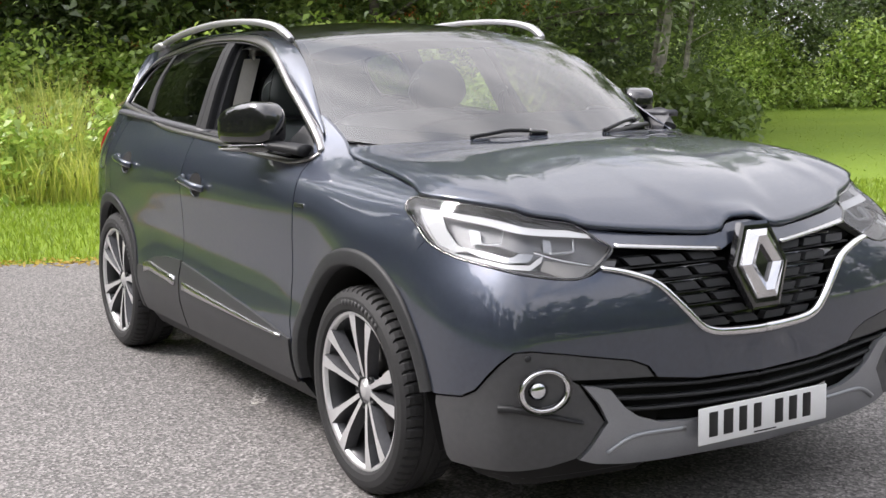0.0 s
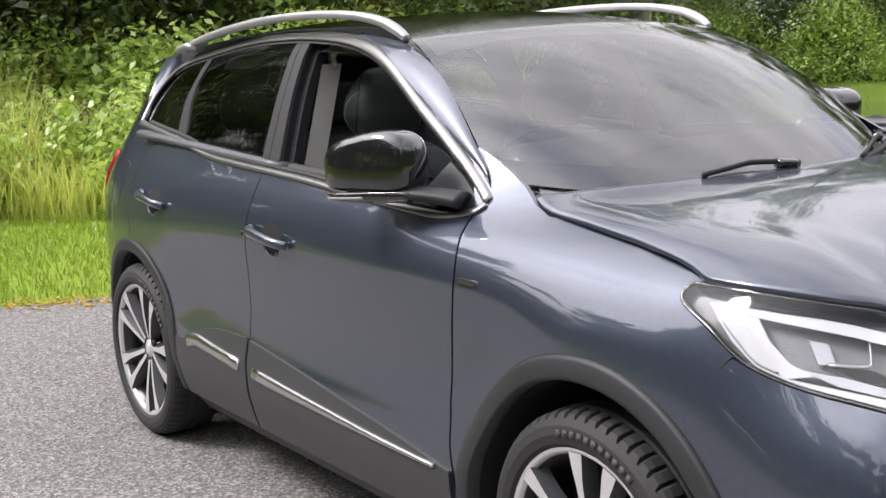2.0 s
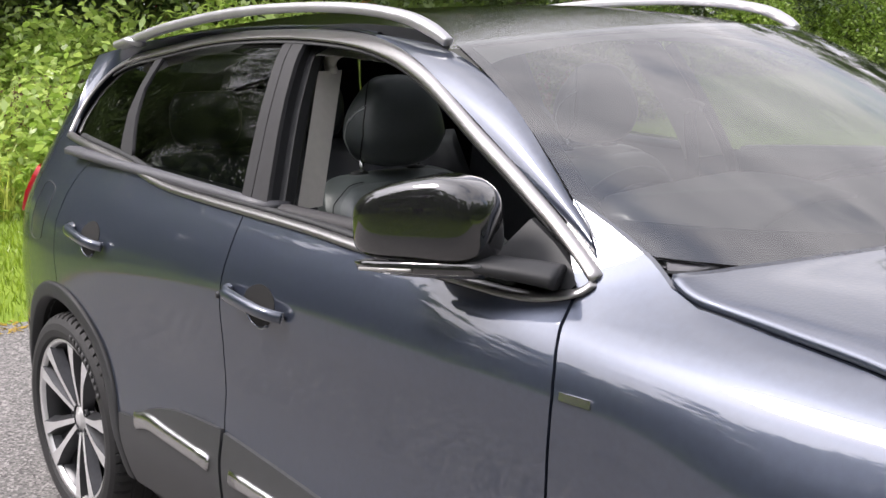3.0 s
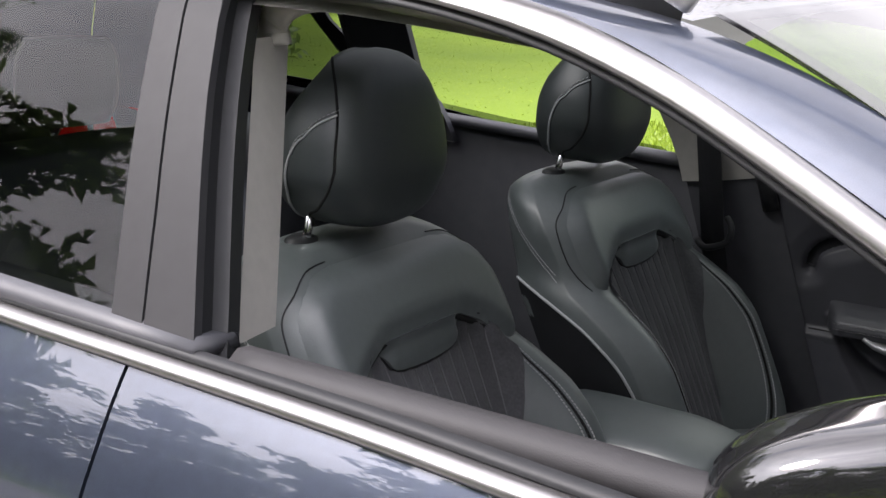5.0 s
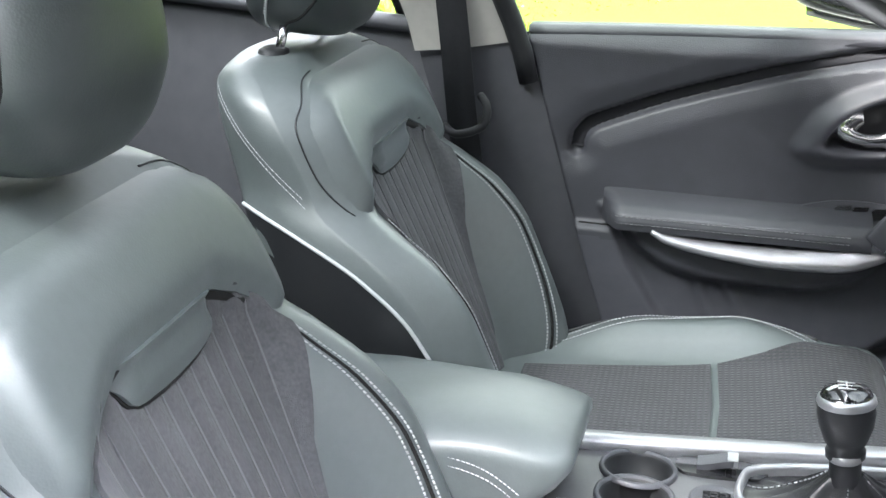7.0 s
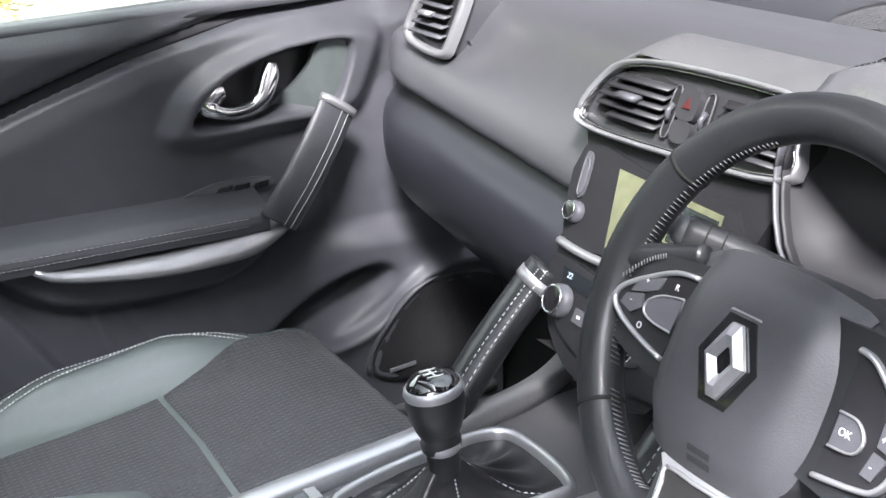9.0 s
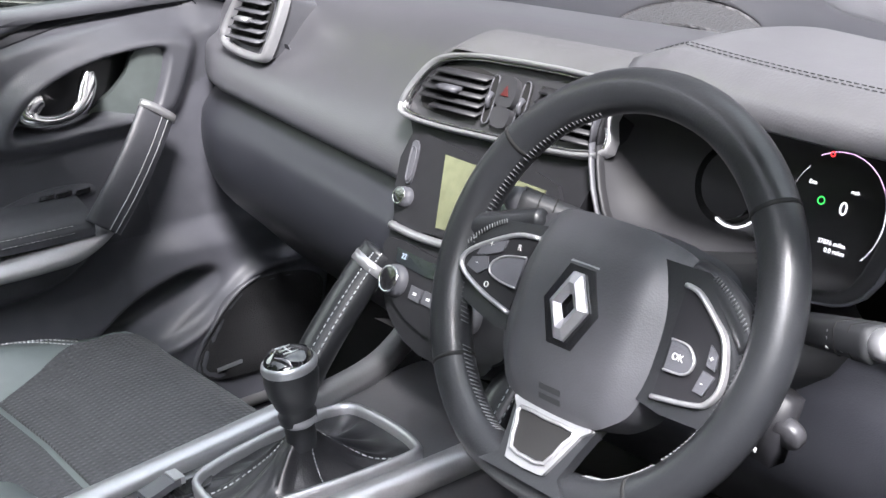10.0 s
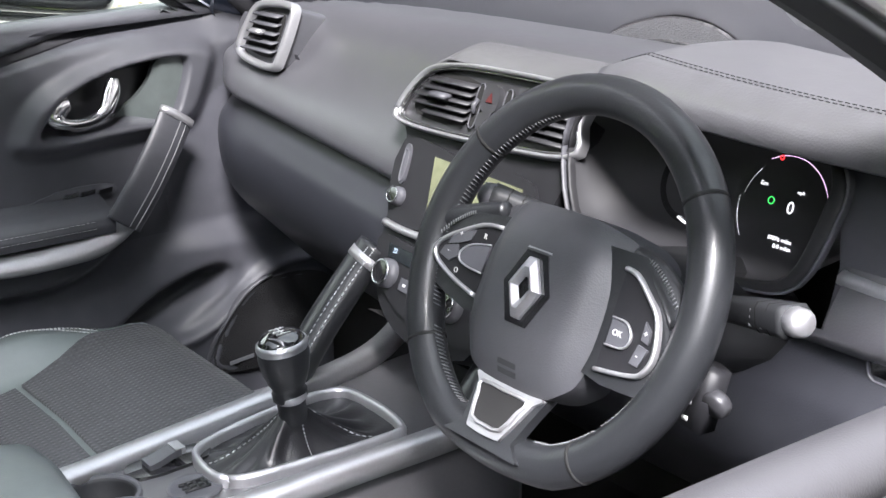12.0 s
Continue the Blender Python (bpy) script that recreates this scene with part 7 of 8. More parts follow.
    # loudspeaker
    cpart("speaker_grille", panel([((a + .52) * .95 - .52, (b - .62) * .95 + .62) for a, b in SPEAKER], lambda a, b, l: on(a, b, l + .003), .03, .004), material("speaker_mesh", (.014, .014, .016), .7, bump=(450, .8), bump_kind="cells", deep=.002), door)
    cpart("speaker_rim", strip(SPEAKER[:12], .006, lambda a, b, l: on(a, b, l + .002), .004), TRIM, door)
    cpart("speaker_badge", panel([(-.622, .556), (-.575, .560), (-.575, .566), (-.622, .562)], lambda a, b, l: on(a, b, l + .008), .05, .003), SKID, door)
    cpart("sill_strip", sweep([(-1.0, side * .69, .476), (-.42, side * .69, .486)], [(-.02, -.01), (-.02, .006), (.02, .006), (.02, -.01)]), SATIN, door)
    return door


door_inner(1)
# the driver's door top and inner skin
cap = smooth_path([(-.60, -.795, 1.085), (-.80, -.795, 1.092), (-1.0, -.797, 1.10), (-1.2, -.80, 1.106), (-1.46, -.803, 1.112)], 5)
own = cpart("driver_door_trim", grid(lambda u, v: Vector((-1.46 + .95 * u, -.735 - .03 * v, .45 + .64 * v)), 12, 10), SOFT, None, "dark grey inner door trim")
cpart("door_cap", sweep(cap, [(-.028, -.02), (-.024, .002), (-.010, .011), (.010, .009), (.024, -.004), (.03, -.02)], up=Vector((0, 0, 1))), material("grained_grey_door_cap", (.036, .035, .037), .62, spec=.3, grain=(40, .06), bump=(600, .2), bump_kind="cells", deep=.0007), own)

# ---- the car: dashboard, console, wheel ----
PROFILE = smooth_path([(-.20, 1.135), (-.33, 1.172), (-.44, 1.186), (-.505, 1.180), (-.55, 1.150), (-.585, 1.095), (-.615, 1.035), (-.628, 1.0), (-.622, .985), (-.605, .975), (-.618, .955), (-.640, .925), (-.640, .87), (-.62, .82), (-.56, .76), (-.50, .70)], 4)


def dash_at(u, v):
    y = .70 - 1.42 * u
    k = v * (len(PROFILE) - 1)
    i = min(int(k), len(PROFILE) - 2)
    x = PROFILE[i][0] + (PROFILE[i + 1][0] - PROFILE[i][0]) * (k - i)
    z = PROFILE[i][1] + (PROFILE[i + 1][1] - PROFILE[i][1]) * (k - i)
    z += .11 * (y - .12) * smoothstep((1.13 - z) / .12) if y > .12 else .0
    x -= .02 * smoothstep((.12 - y) / .2) * smoothstep((1.1 - z) / .1)
    x += .10 * max(0, (abs(y) - .58) / .12) ** 2 * smoothstep((1.16 - z) / .1) * .4
    return under_screen(Vector((x, y, z)))


dbm = grid(lambda u, v: dash_at(u, .6 * v), 60, 40)
cut = [f for f in dbm.faces if -.535 < f.calc_center_median().y < -.16 and 1.0 < f.calc_center_median().z < 1.184 and f.calc_center_median().x < -.45]
bmesh.ops.delete(dbm, geom=cut, context="FACES")
dash = cpart("dashboard", dbm, DASH_TOP, None, "soft grained dark grey dashboard")
# Lower dash is coloured darker to carry the falloff of light below the crease.
cpart("glovebox", grid(lambda u, v: dash_at(u, .6 + .4 * v), 60, 24), material("shaded_glovebox_plastic", (.020, .021, .026), .42, grain=(30, .1), bump=(650, .25), bump_kind="cells", deep=.0007), dash, "glovebox panel darkened for shade")
cpart("airbag_mark", panel([(0, 0), (.03, 0), (.03, .012), (0, .012)], lambda a, b, l: Vector((-.578 - b * .4 - l, .50 - a, 1.105 + b)), .05, .001), TRIM, dash)
cpart("demister_grille", panel(smooth_path([(-.10, .26), (-.175, .10), (-.18, .02), (-.13, -.01), (-.02, .04), (.0, .12), (-.04, .24)], 3, True), lambda a, b, l: under_screen(Vector((a * .8 - .135, b - .05, 1.20)), .012) + Vector((0, 0, l)), .05, .004), material("punched_grille", (.10, .10, .105), .5, bump=(260, .8), bump_kind="cells", deep=.003), dash)


def stack(y, z, lift=0.0):
    """The centre stack's sloping face."""
    return Vector((-.593 - .45 * (1.142 - z) - lift * .91, y, z + lift * .41))


PANEL_B = material("black_control_panel", (.016, .016, .018), .45, spec=.18, grain=(60, .08))
sp = lambda a, b, l: stack(a, b, l)
body = smooth_path([(.155, 1.09), (.125, 1.135), (.085, 1.155), (0, 1.162), (-.15, 1.158), (-.172, 1.14), (-.176, 1.08), (-.16, 1.02), (-.13, .92), (-.11, .85), (.0, .84), (.075, .87), (.105, .92), (.118, 1.0), (.128, 1.06)], 3, True)
cstack = cpart("dash_centre", panel(body, sp, .03, .09), PANEL_B, None, "dark centre stack with screen and vents")
top_cap = cpart("centre_cap", grid(lambda u, v: stack(.14 - .325 * u, 1.157, .004) + Vector((.085 * v, 0, .016 * math.sin(v * 2.2) + .001 - .020 * max(0, .14 - u) / .14)), 14, 8), material("carbon_weave", (.11, .11, .115), .35, bump=(240, .5), bump_kind="X", grain=(300, .15)), dash)
VENT_BLACK = material("satin_vent_black", (.030, .030, .033), .45, grain=(60, .08))
frame_pts = smooth_path([(.150, 1.088), (.128, 1.128), (.092, 1.148), (.0, 1.156), (-.165, 1.153), (-.176, 1.12), (-.172, 1.084), (0, 1.074), (.128, 1.074)], 4, True)
cpart("vent_frame", strip(frame_pts + frame_pts[:1], .0052, lambda a, b, l: stack(a, b, l + .006), .010), SATIN, cstack, "satin metal vent surround")
band = [(a * .965 - .0005, (b - 1.115) * .885 + 1.115) for a, b in frame_pts + frame_pts[:1]]
cpart("vent_frame", strip(band, .0016, lambda a, b, l: stack(a, b, l + .009), .004), BRIGHT, cstack)
cpart("vent_field", panel([(a * .95, (b - 1.115) * .86 + 1.115) for a, b in frame_pts], lambda a, b, l: stack(a, b, l + .003), .03, .01), VENT_BLACK, cstack)
for y0, y1 in ((.128, .012), (-.062, -.168)):
    hole = smooth_path([(y0, 1.098), (y0 - .022, 1.136), (y0 - .05, 1.141), (y1, 1.138), (y1 + .006, 1.090), (y0 - .03, 1.086)], 2, True) if y0 > 0 else [(y0, 1.138), (y1, 1.138), (y1, 1.092), (y0, 1.088)]
    vent = cpart("vent_box", panel(hole, lambda a, b, l: stack(a, b, l + .0045), .03, .002), DARK, cstack)
    for k in range(5):
        z = 1.0945 + .0096 * k
        a0 = y0 - (.028 if k == 0 else .006 if k == 1 else .004 if k == 2 else .012 if k == 3 else .022) * (1 if y0 > 0 else .3)
        cpart("vent_slat", sweep([stack(a0, z, .008), stack(y1 + .004, z, .008)], [(-.009, -.0010), (-.008, .0010), (.006, .0020), (.008, .0006)], up=Vector((-.3, 0, 1))), VENT_BLACK, vent)
    cpart("vent_tab", sweep([stack((y0 + y1) / 2 + .016, 1.114, .016), stack((y0 + y1) / 2 - .016, 1.114, .016)], ring_profile(.009, .004, 8)), TRIM, vent)
cpart("hazard_button", panel(smooth_path([(-.003, 1.137), (-.028, 1.137), (-.030, 1.110), (-.005, 1.110)], 3, True), lambda a, b, l: stack(a, b, l + .011), .02, .008), VENT_BLACK, cstack)
cpart("hazard_mark", panel([(-.017, 1.13), (-.023, 1.119), (-.011, 1.119)], lambda a, b, l: stack(a, b, l + .0125), .02, .001), material("faint_red_mark", (.07, .012, .012), .5), cstack)
cpart("lock_button", panel(smooth_path([(-.005, 1.106), (-.031, 1.106), (-.030, 1.088), (-.008, 1.088)], 3, True), lambda a, b, l: stack(a, b, l + .011), .02, .008), VENT_BLACK, cstack)
for y in (.006, -.045):
    slot = smooth_path([(y + .0055, 1.136), (y - .0035, 1.136), (y - .0060, 1.112), (y - .0045, 1.090), (y + .0045, 1.090), (y + .0060, 1.112)], 3, True)
    cpart("vent_wheel", panel(slot, lambda a, b, l: stack(a, b, l + .0075), .02, .004), DARK, cstack)
    cpart("vent_wheel", strip(slot + slot[:1], .0014, lambda a, b, l: stack(a, b, l + .0078), .001), TRIM, cstack)
    cpart("vent_wheel", sweep([stack(y, 1.104, .009), stack(y, 1.112, .013), stack(y, 1.120, .009)], ring_profile(.0035, .003, 8), up=Vector((0, 1, 0))), TRIM, cstack)
# media unit
unit = smooth_path([(.121, 1.056), (.0, 1.052), (-.13, 1.048), (-.14, .975), (.03, .962), (.105, .965)], 3, True)
media = cpart("media_unit", panel(unit, lambda a, b, l: stack(a, b, l + .006), .03, .008), PANEL_B, cstack)
cpart("media_screen", panel([(.050, 1.046), (-.118, 1.040), (-.122, .978), (.028, .970)], lambda a, b, l: stack(a, b, l + .008), .05, .001), DISPLAY, cstack, "lit map display")
cpart("station_panel", panel([(-.03, .998), (-.118, .996), (-.12, .98), (-.03, .976)], lambda a, b, l: stack(a, b, l + .0092), .05, .0005), DISPLAY_OFF, cstack)
cpart("station_panel", panel([(-.055, 1.036), (-.116, 1.034), (-.118, 1.0), (-.055, 1.0)], lambda a, b, l: stack(a, b, l + .0092), .05, .0005), DISPLAY_OFF, cstack)
for k in range(2):
    cpart("station_bar", panel([(-.062 - .03 * k, .992), (-.085 - .03 * k, .9915), (-.085 - .03 * k, .983), (-.062 - .03 * k, .9835)], lambda a, b, l: stack(a, b, l + .0100), .05, .0003), PRINT, cstack)
cpart("media_key", panel(smooth_path([(.111, 1.048), (.099, 1.047), (.093, 1.01), (.104, 1.008)], 3, True), lambda a, b, l: stack(a, b, l + .009), .02, .003), TRIM, cstack)
cpart("media_slot", strip(smooth_path([(.108, 1.045), (.098, 1.04), (.095, 1.012), (.103, 1.01), (.108, 1.045)], 3), .0015, lambda a, b, l: stack(a, b, l + .010), .001), TRIM, cstack)


def dial(y, z, r, h, name, parent, lift=.006, cap=GLOSS):
    m = Matrix.Translation(stack(y, z, lift)) @ (stack(0, 0, 1) - stack(0, 0, 0)).to_track_quat("Z", "Y").to_matrix().to_4x4()
    knob = cpart(name, lathe([(r * 1.12, 0), (r * 1.1, h * .5), (r, h * .55), (r * .97, h * .92)], 26, m), TRIM, parent)
    cpart("dial_ring", lathe([(r * .97, h * .9), (r * .95, h), (r * .84, h * 1.02), (r * .82, h * .97)], 26, m), CHROME, parent)
    cpart("dial_cap", lathe([(r * .82, h * .97), (r * .5, h * 1.0), (0, h * 1.01)], 26, m), cap, parent)


dial(.094, .990, .011, .014, "volume_knob", cstack)
cpart("stack_strip", strip(smooth_path([(.106, .957), (.03, .955), (-.13, .966)], 5), .009, lambda a, b, l: stack(a, b, l + .004), .007), SATIN, cstack)
climate = smooth_path([(.102, .944), (.0, .940), (-.125, .948), (-.135, .90), (-.12, .862), (.0, .862), (.07, .885), (.095, .91)], 3, True)
cpart("climate_panel", panel(climate, lambda a, b, l: stack(a, b, l + .006), .03, .008), PANEL_B, cstack)
cpart("climate_display", panel([(.080, .937), (.02, .934), (-.09, .938), (-.09, .922), (.02, .918), (.075, .922)], lambda a, b, l: stack(a, b, l + .008), .05, .001), DISPLAY_OFF, cstack)
face_m = Matrix(((0, .41, -.91), (-1, 0, 0), (0, .91, .41))).to_4x4()
writing("22", Matrix.Translation(stack(.062, .930, .0095)) @ face_m, .009, material("cool_digits", (.35, .42, .5), .5, emit=.12), cstack, "temperature_digits")
dial(.064, .903, .017, .016, "climate_knob", cstack)
dial(-.069, .897, .017, .016, "climate_knob", cstack)
for k in range(4):
    cpart("climate_key", panel([(.035 - .024 * k, .905), (.015 - .024 * k, .904), (.015 - .024 * k, .890), (.035 - .024 * k, .891)], lambda a, b, l: stack(a, b, l + .009), .05, .003), TRIM, cstack)
    cpart("key_mark", panel([(.028 - .024 * k, .899), (.022 - .024 * k, .899), (.022 - .024 * k, .896), (.028 - .024 * k, .896)], lambda a, b, l: stack(a, b, l + .0096), .05, .0004), PRINT, cstack)
cpart("stack_shelf", grid(lambda u, v: stack(.09 - .2 * u, .855, 0) + Vector((.16 * v, 0, -.05 * v)), 4, 4), DARK, cstack)

# passenger end vent
def lvp(a, b, l):
    return Vector((-.594 - .3 * (1.12 - b) - l, a - .058, b + .003 + l * .3))


ring = smooth_path([(.664, 1.108), (.652, 1.15), (.632, 1.176), (.585, 1.183), (.535, 1.182), (.528, 1.165), (.540, 1.11), (.555, 1.092), (.62, 1.094)], 4, True)
pv = cpart("end_vent", panel(ring, lambda a, b, l: lvp(a, b, l + .004), .03, .05), TRIM, dash)
cpart("end_vent_ring", strip(ring + ring[:1], .011, lambda a, b, l: lvp(a, b, l + .006), .009), SATIN, dash, "satin metal vent ring")
cpart("end_vent_hole", panel([((a - .595) * .72 + .603, (b - 1.138) * .72 + 1.138) for a, b in ring], lambda a, b, l: lvp(a, b, l + .006), .03, .002), DARK, dash)
for k in range(5):
    z = 1.112 + .013 * k
    cpart("vent_slat", sweep([lvp(.650 - .004 * k, z, .010), lvp(.560, z, .010)], [(-.009, -.0012), (-.007, .0016), (.006, .003), (.007, .001)], up=Vector((-.3, 0, 1))), TRIM, dash)
cpart("vent_tab", sweep([lvp(.62, 1.138, .018), lvp(.592, 1.138, .018)], ring_profile(.008, .004, 8)), SATIN, dash)

# instrument pod
pod_line = smooth_path([(-.172, 1.10), (-.185, 1.148), (-.25, 1.165), (-.38, 1.168), (-.48, 1.158), (-.512, 1.135), (-.515, 1.10), (-.492, 1.035), (-.43, 1.02), (-.30, 1.018), (-.215, 1.025)], 4, True)


def pod(a, b, l):
    return Vector((-.62 - .3 * (1.09 - b) - l, a, b))


bm = bmesh.new()
outer = [bm.verts.new(pod(a, b, .012)) for a, b in pod_line]
inner = [bm.verts.new(pod((a + .345) * .94 - .345, (b - 1.09) * .92 + 1.09, -.09)) for a, b in pod_line]
for i in range(len(outer)):
    j = (i + 1) % len(outer)
    bm.faces.new((outer[i], outer[j], inner[j], inner[i]))
bm.faces.new(inner)
bmesh.ops.recalc_face_normals(bm, faces=bm.faces)
cluster = cpart("instrument_pod", bm, material("matt_black_pod", (.032, .032, .035), .5, spec=.5, grain=(30, .1)), None, "instrument pod with a lit digital speed display")
POD_BEZEL = material("satin_pod_bezel", (.020, .020, .022), .5, spec=.3, grain=(40, .08))
cpart("pod_rim", strip(pod_line + pod_line[:1], lambda f: .004 + .014 * math.exp(-((f - .55) / .14) ** 2), lambda a, b, l: pod((a + .345) * .985 - .345, b, l + .008), .006), POD_BEZEL, cluster)
cpart("pod_edge", strip([((a + .345) * 1.045 - .345, (b - 1.09) * 1.05 + 1.09) for a, b in pod_line + pod_line[:1]], .0035, lambda a, b, l: pod(a, b, l + .008), .006), TRIM, cluster)


def dials(a, b, l=0.0):
    return Vector((-.53 - .3 * (1.07 - b) - l, a, b))


cpart("speed_disc", lathe([(.058, .0), (.055, .003), (0, .003)], 40, Matrix.Translation(dials(-.393, 1.062, .001)) @ Vector((-1, 0, .3)).to_track_quat("Z", "Y").to_matrix().to_4x4()), DISPLAY_OFF, cluster)


def arc_part(name, a0, a1, r, w, mat):
    pts = [(-.393 + r * math.cos(radians(a)), 1.062 + r * math.sin(radians(a))) for a in np.linspace(a0, a1, 26)]
    cpart(name, strip(pts, w, lambda a, b, l: dials(a, b, l + .005), .001), mat, cluster)


arc_part("speed_ring", 60, 165, .054, .0018, GLOW_VIOLET)
arc_part("speed_ring", 165, 265, .054, .0026, GLOW)
arc_part("speed_ring", 10, 45, .050, .0012, GLOW)
arc_part("speed_ring", -40, 5, .054, .0018, GLOW)
dm = Matrix(((0, .287, -.958), (-1, 0, 0), (0, .958, .287))).to_4x4()
for text, a, b, size, mat in (("0", -.403, 1.066, .018, GLOW), ("mph", -.411, 1.083, .005, GLOW), ("37876 miles", -.400, 1.034, .0062, GLOW), ("0.0 miles", -.405, 1.027, .0062, GLOW), ("Eco", -.365, 1.084, .006, GLOW)):
    writing(text, Matrix.Translation(dials(a, b, .006)) @ dm, size, mat, cluster, "display_text")
cpart("auto_stop_symbol", lathe([(.0042, 0), (.0042, .001), (.003, .001), (.003, 0)], 20, Matrix.Translation(dials(-.378, 1.069, .005)) @ Vector((-1, 0, .3)).to_track_quat("Z", "Y").to_matrix().to_4x4()), GLOW_GREEN, cluster)
cpart("brake_symbol", lathe([(.0028, 0), (.0028, .001), (.0016, .001), (.0016, 0)], 20, Matrix.Translation(dials(-.378, 1.112, .005)) @ Vector((-1, 0, .3)).to_track_quat("Z", "Y").to_matrix().to_4x4()), GLOW_RED, cluster)
cpart("gauge_disc", lathe([(.045, .0), (.042, .006), (.030, .004), (0, .003)], 32, Matrix.Translation(dials(-.272, 1.062, .001)) @ Vector((-1, 0, .3)).to_track_quat("Z", "Y").to_matrix().to_4x4()), GLOSS, cluster)
cpart("gauge_arc", strip([(-.285 + .036 * math.cos(radians(a)), 1.06 + .036 * math.sin(radians(a))) for a in range(180, 301, 8)], .002, lambda a, b, l: dials(a, b, l + .008), .001), GLOW, cluster)


def hood(u, v):
    y = -.205 - .46 * u
    edge = .006 * (u - .5) ** 2 - .02 * max(0, .12 - u) / .12 - .016 * u - .03 * max(0, u - .86) / .14
    z = 1.200 + edge + .014 * math.sin(math.pi * min(v * .9, 1)) - .012 * v * v + (.006 if v > .08 else -.012 * (1 - v / .08))
    x = -.664 + .02 * (2 * u - 1) ** 2 + .30 * v
    return under_screen(Vector((x, y, z - (.02 if v < .02 else 0))), .010)


hd = cpart("pod_hood", grid(hood, 30, 30), HOOD_LIT, None, "stitched soft hood over the instruments")
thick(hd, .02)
for d in (.16, .185):
    pts = [hood(u, d - .075 * u) + Vector((0, 0, .0012)) for u in np.linspace(.03, .97, 60)]
    bm = bmesh.new()
    for p, q in zip(pts[::1], pts[1::1]):
        tube([p, p.lerp(q, .65)], .0005, 4, bm=bm)
    cpart("hood_stitching", bm, BLACK, hd)

# steering wheel
T = radians(23)
WC, WU, WR, WN = Vector((-.829, -.369, 1.045)), Vector((math.sin(T), 0, math.cos(T))), Vector((0, -1, 0)), Vector((-math.cos(T), 0, math.sin(T)))


def wp(a, b, l=0.0):
    return WC + WR * a + WU * b + WN * l


def rim_pt(th):
    r = .1705
    b = r * math.sin(th)
    return r * math.cos(th), b if b > -.155 else -.155 + (b + .155) * .55


loop = [rim_pt(2 * math.pi * k / 72) for k in range(72)]
sw = cpart("steering_wheel", sweep([wp(a, b) for a, b in loop], ring_profile(.0192, .0195, 16), up=WN, closed=True), LEATHER_B, None, "black leather three-spoke steering wheel")
for deg in (36, 142, 216, 305):
    a, b = rim_pt(radians(deg))
    a2, b2 = rim_pt(radians(deg + 1.2))
    cpart("rim_joint", sweep([wp(a, b), wp(a2, b2)], ring_profile(.0198, .0202, 16), up=WN), DARK, sw)
for lo, hi in ((146, 208), (-42, 36), (214, 250), (288, 316), (110, 146)):
    bm = bmesh.new()
    for k in range(int((hi - lo) / 1.6)):
        d = radians(lo + 1.6 * k)
        a, b = rim_pt(d)
        r0 = math.hypot(a, b)
        f = (r0 - .0192) / r0
        p, q = wp(a * f, b * f, .007), wp(*[c * (r0 - .0199) / r0 for c in rim_pt(d + .016)], -.002)
        tube([p, q], .0005, 4, bm=bm)
    cpart("rim_stitching", bm, STITCH_D, sw)
pad_line = [(0, .062), (.045, .060), (.080, .051), (.097, .038), (.091, .022), (.086, .0), (.085, -.03), (.081, -.058), (.070, -.084), (.045, -.103), (0, -.110)]
pad_line = smooth_path(pad_line + [(-a, b) for a, b in pad_line[-2:0:-1]], 4, True)


def dome(a, b, l):
    """The airbag cover: nearly flat, rolling off at its edge, with a soft crease down each side."""
    q = min(1, (abs(a / .100) ** 3 + abs((b + .024) / .090) ** 3) ** .667)
    return wp(a, b, l + .002 + .026 * (1 - q ** 2.0) - .007 * smoothstep((abs(a) - .056) / .016))


hubp = cpart("wheel_hub", panel(pad_line, dome, .009, .045), WHEEL_PAD, sw, "grained airbag cover")
hexo = lambda w, t, h: [(-t, h), (t, h), (w, 0), (t, -h), (-t, -h), (-w, 0)]
for nm, w, t, h, l, mt in (("hub_bezel", .0335, .015, .037, .0265, SATIN), ("hub_field", .0305, .0135, .0335, .0285, GLOSS)):
    cpart(nm, panel(hexo(w, t, h), lambda a, b, q, l=l: wp(a, b - .016, q + l), .05, .006), mt, sw)
bm = bmesh.new()
rows = [[bm.verts.new(wp(a, b - .016, l)) for a, b in hexo(*dim)] for dim, l in (((.021, .005, .0285), .029), ((.0205, .005, .0278), .032), ((.014, .003, .019), .036), ((.007, .001, .010), .032))]
for r0, r1 in zip(rows, rows[1:]):
    for k in range(6):
        bm.faces.new((r0[k], r0[(k + 1) % 6], r1[(k + 1) % 6], r1[k]))
bmesh.ops.recalc_face_normals(bm, faces=bm.faces)
cpart("hub_badge", bm, SATIN, sw, "hollow chrome diamond badge", smooth=False)
for k in range(2):
    cpart("airbag_mark", panel([(-.012, -.083 - .008 * k), (.012, -.083 - .008 * k), (.012, -.088 - .008 * k), (-.012, -.088 - .008 * k)], lambda a, b, l: dome(a, b, l + .0006), .05, .0005), BLACK, sw)
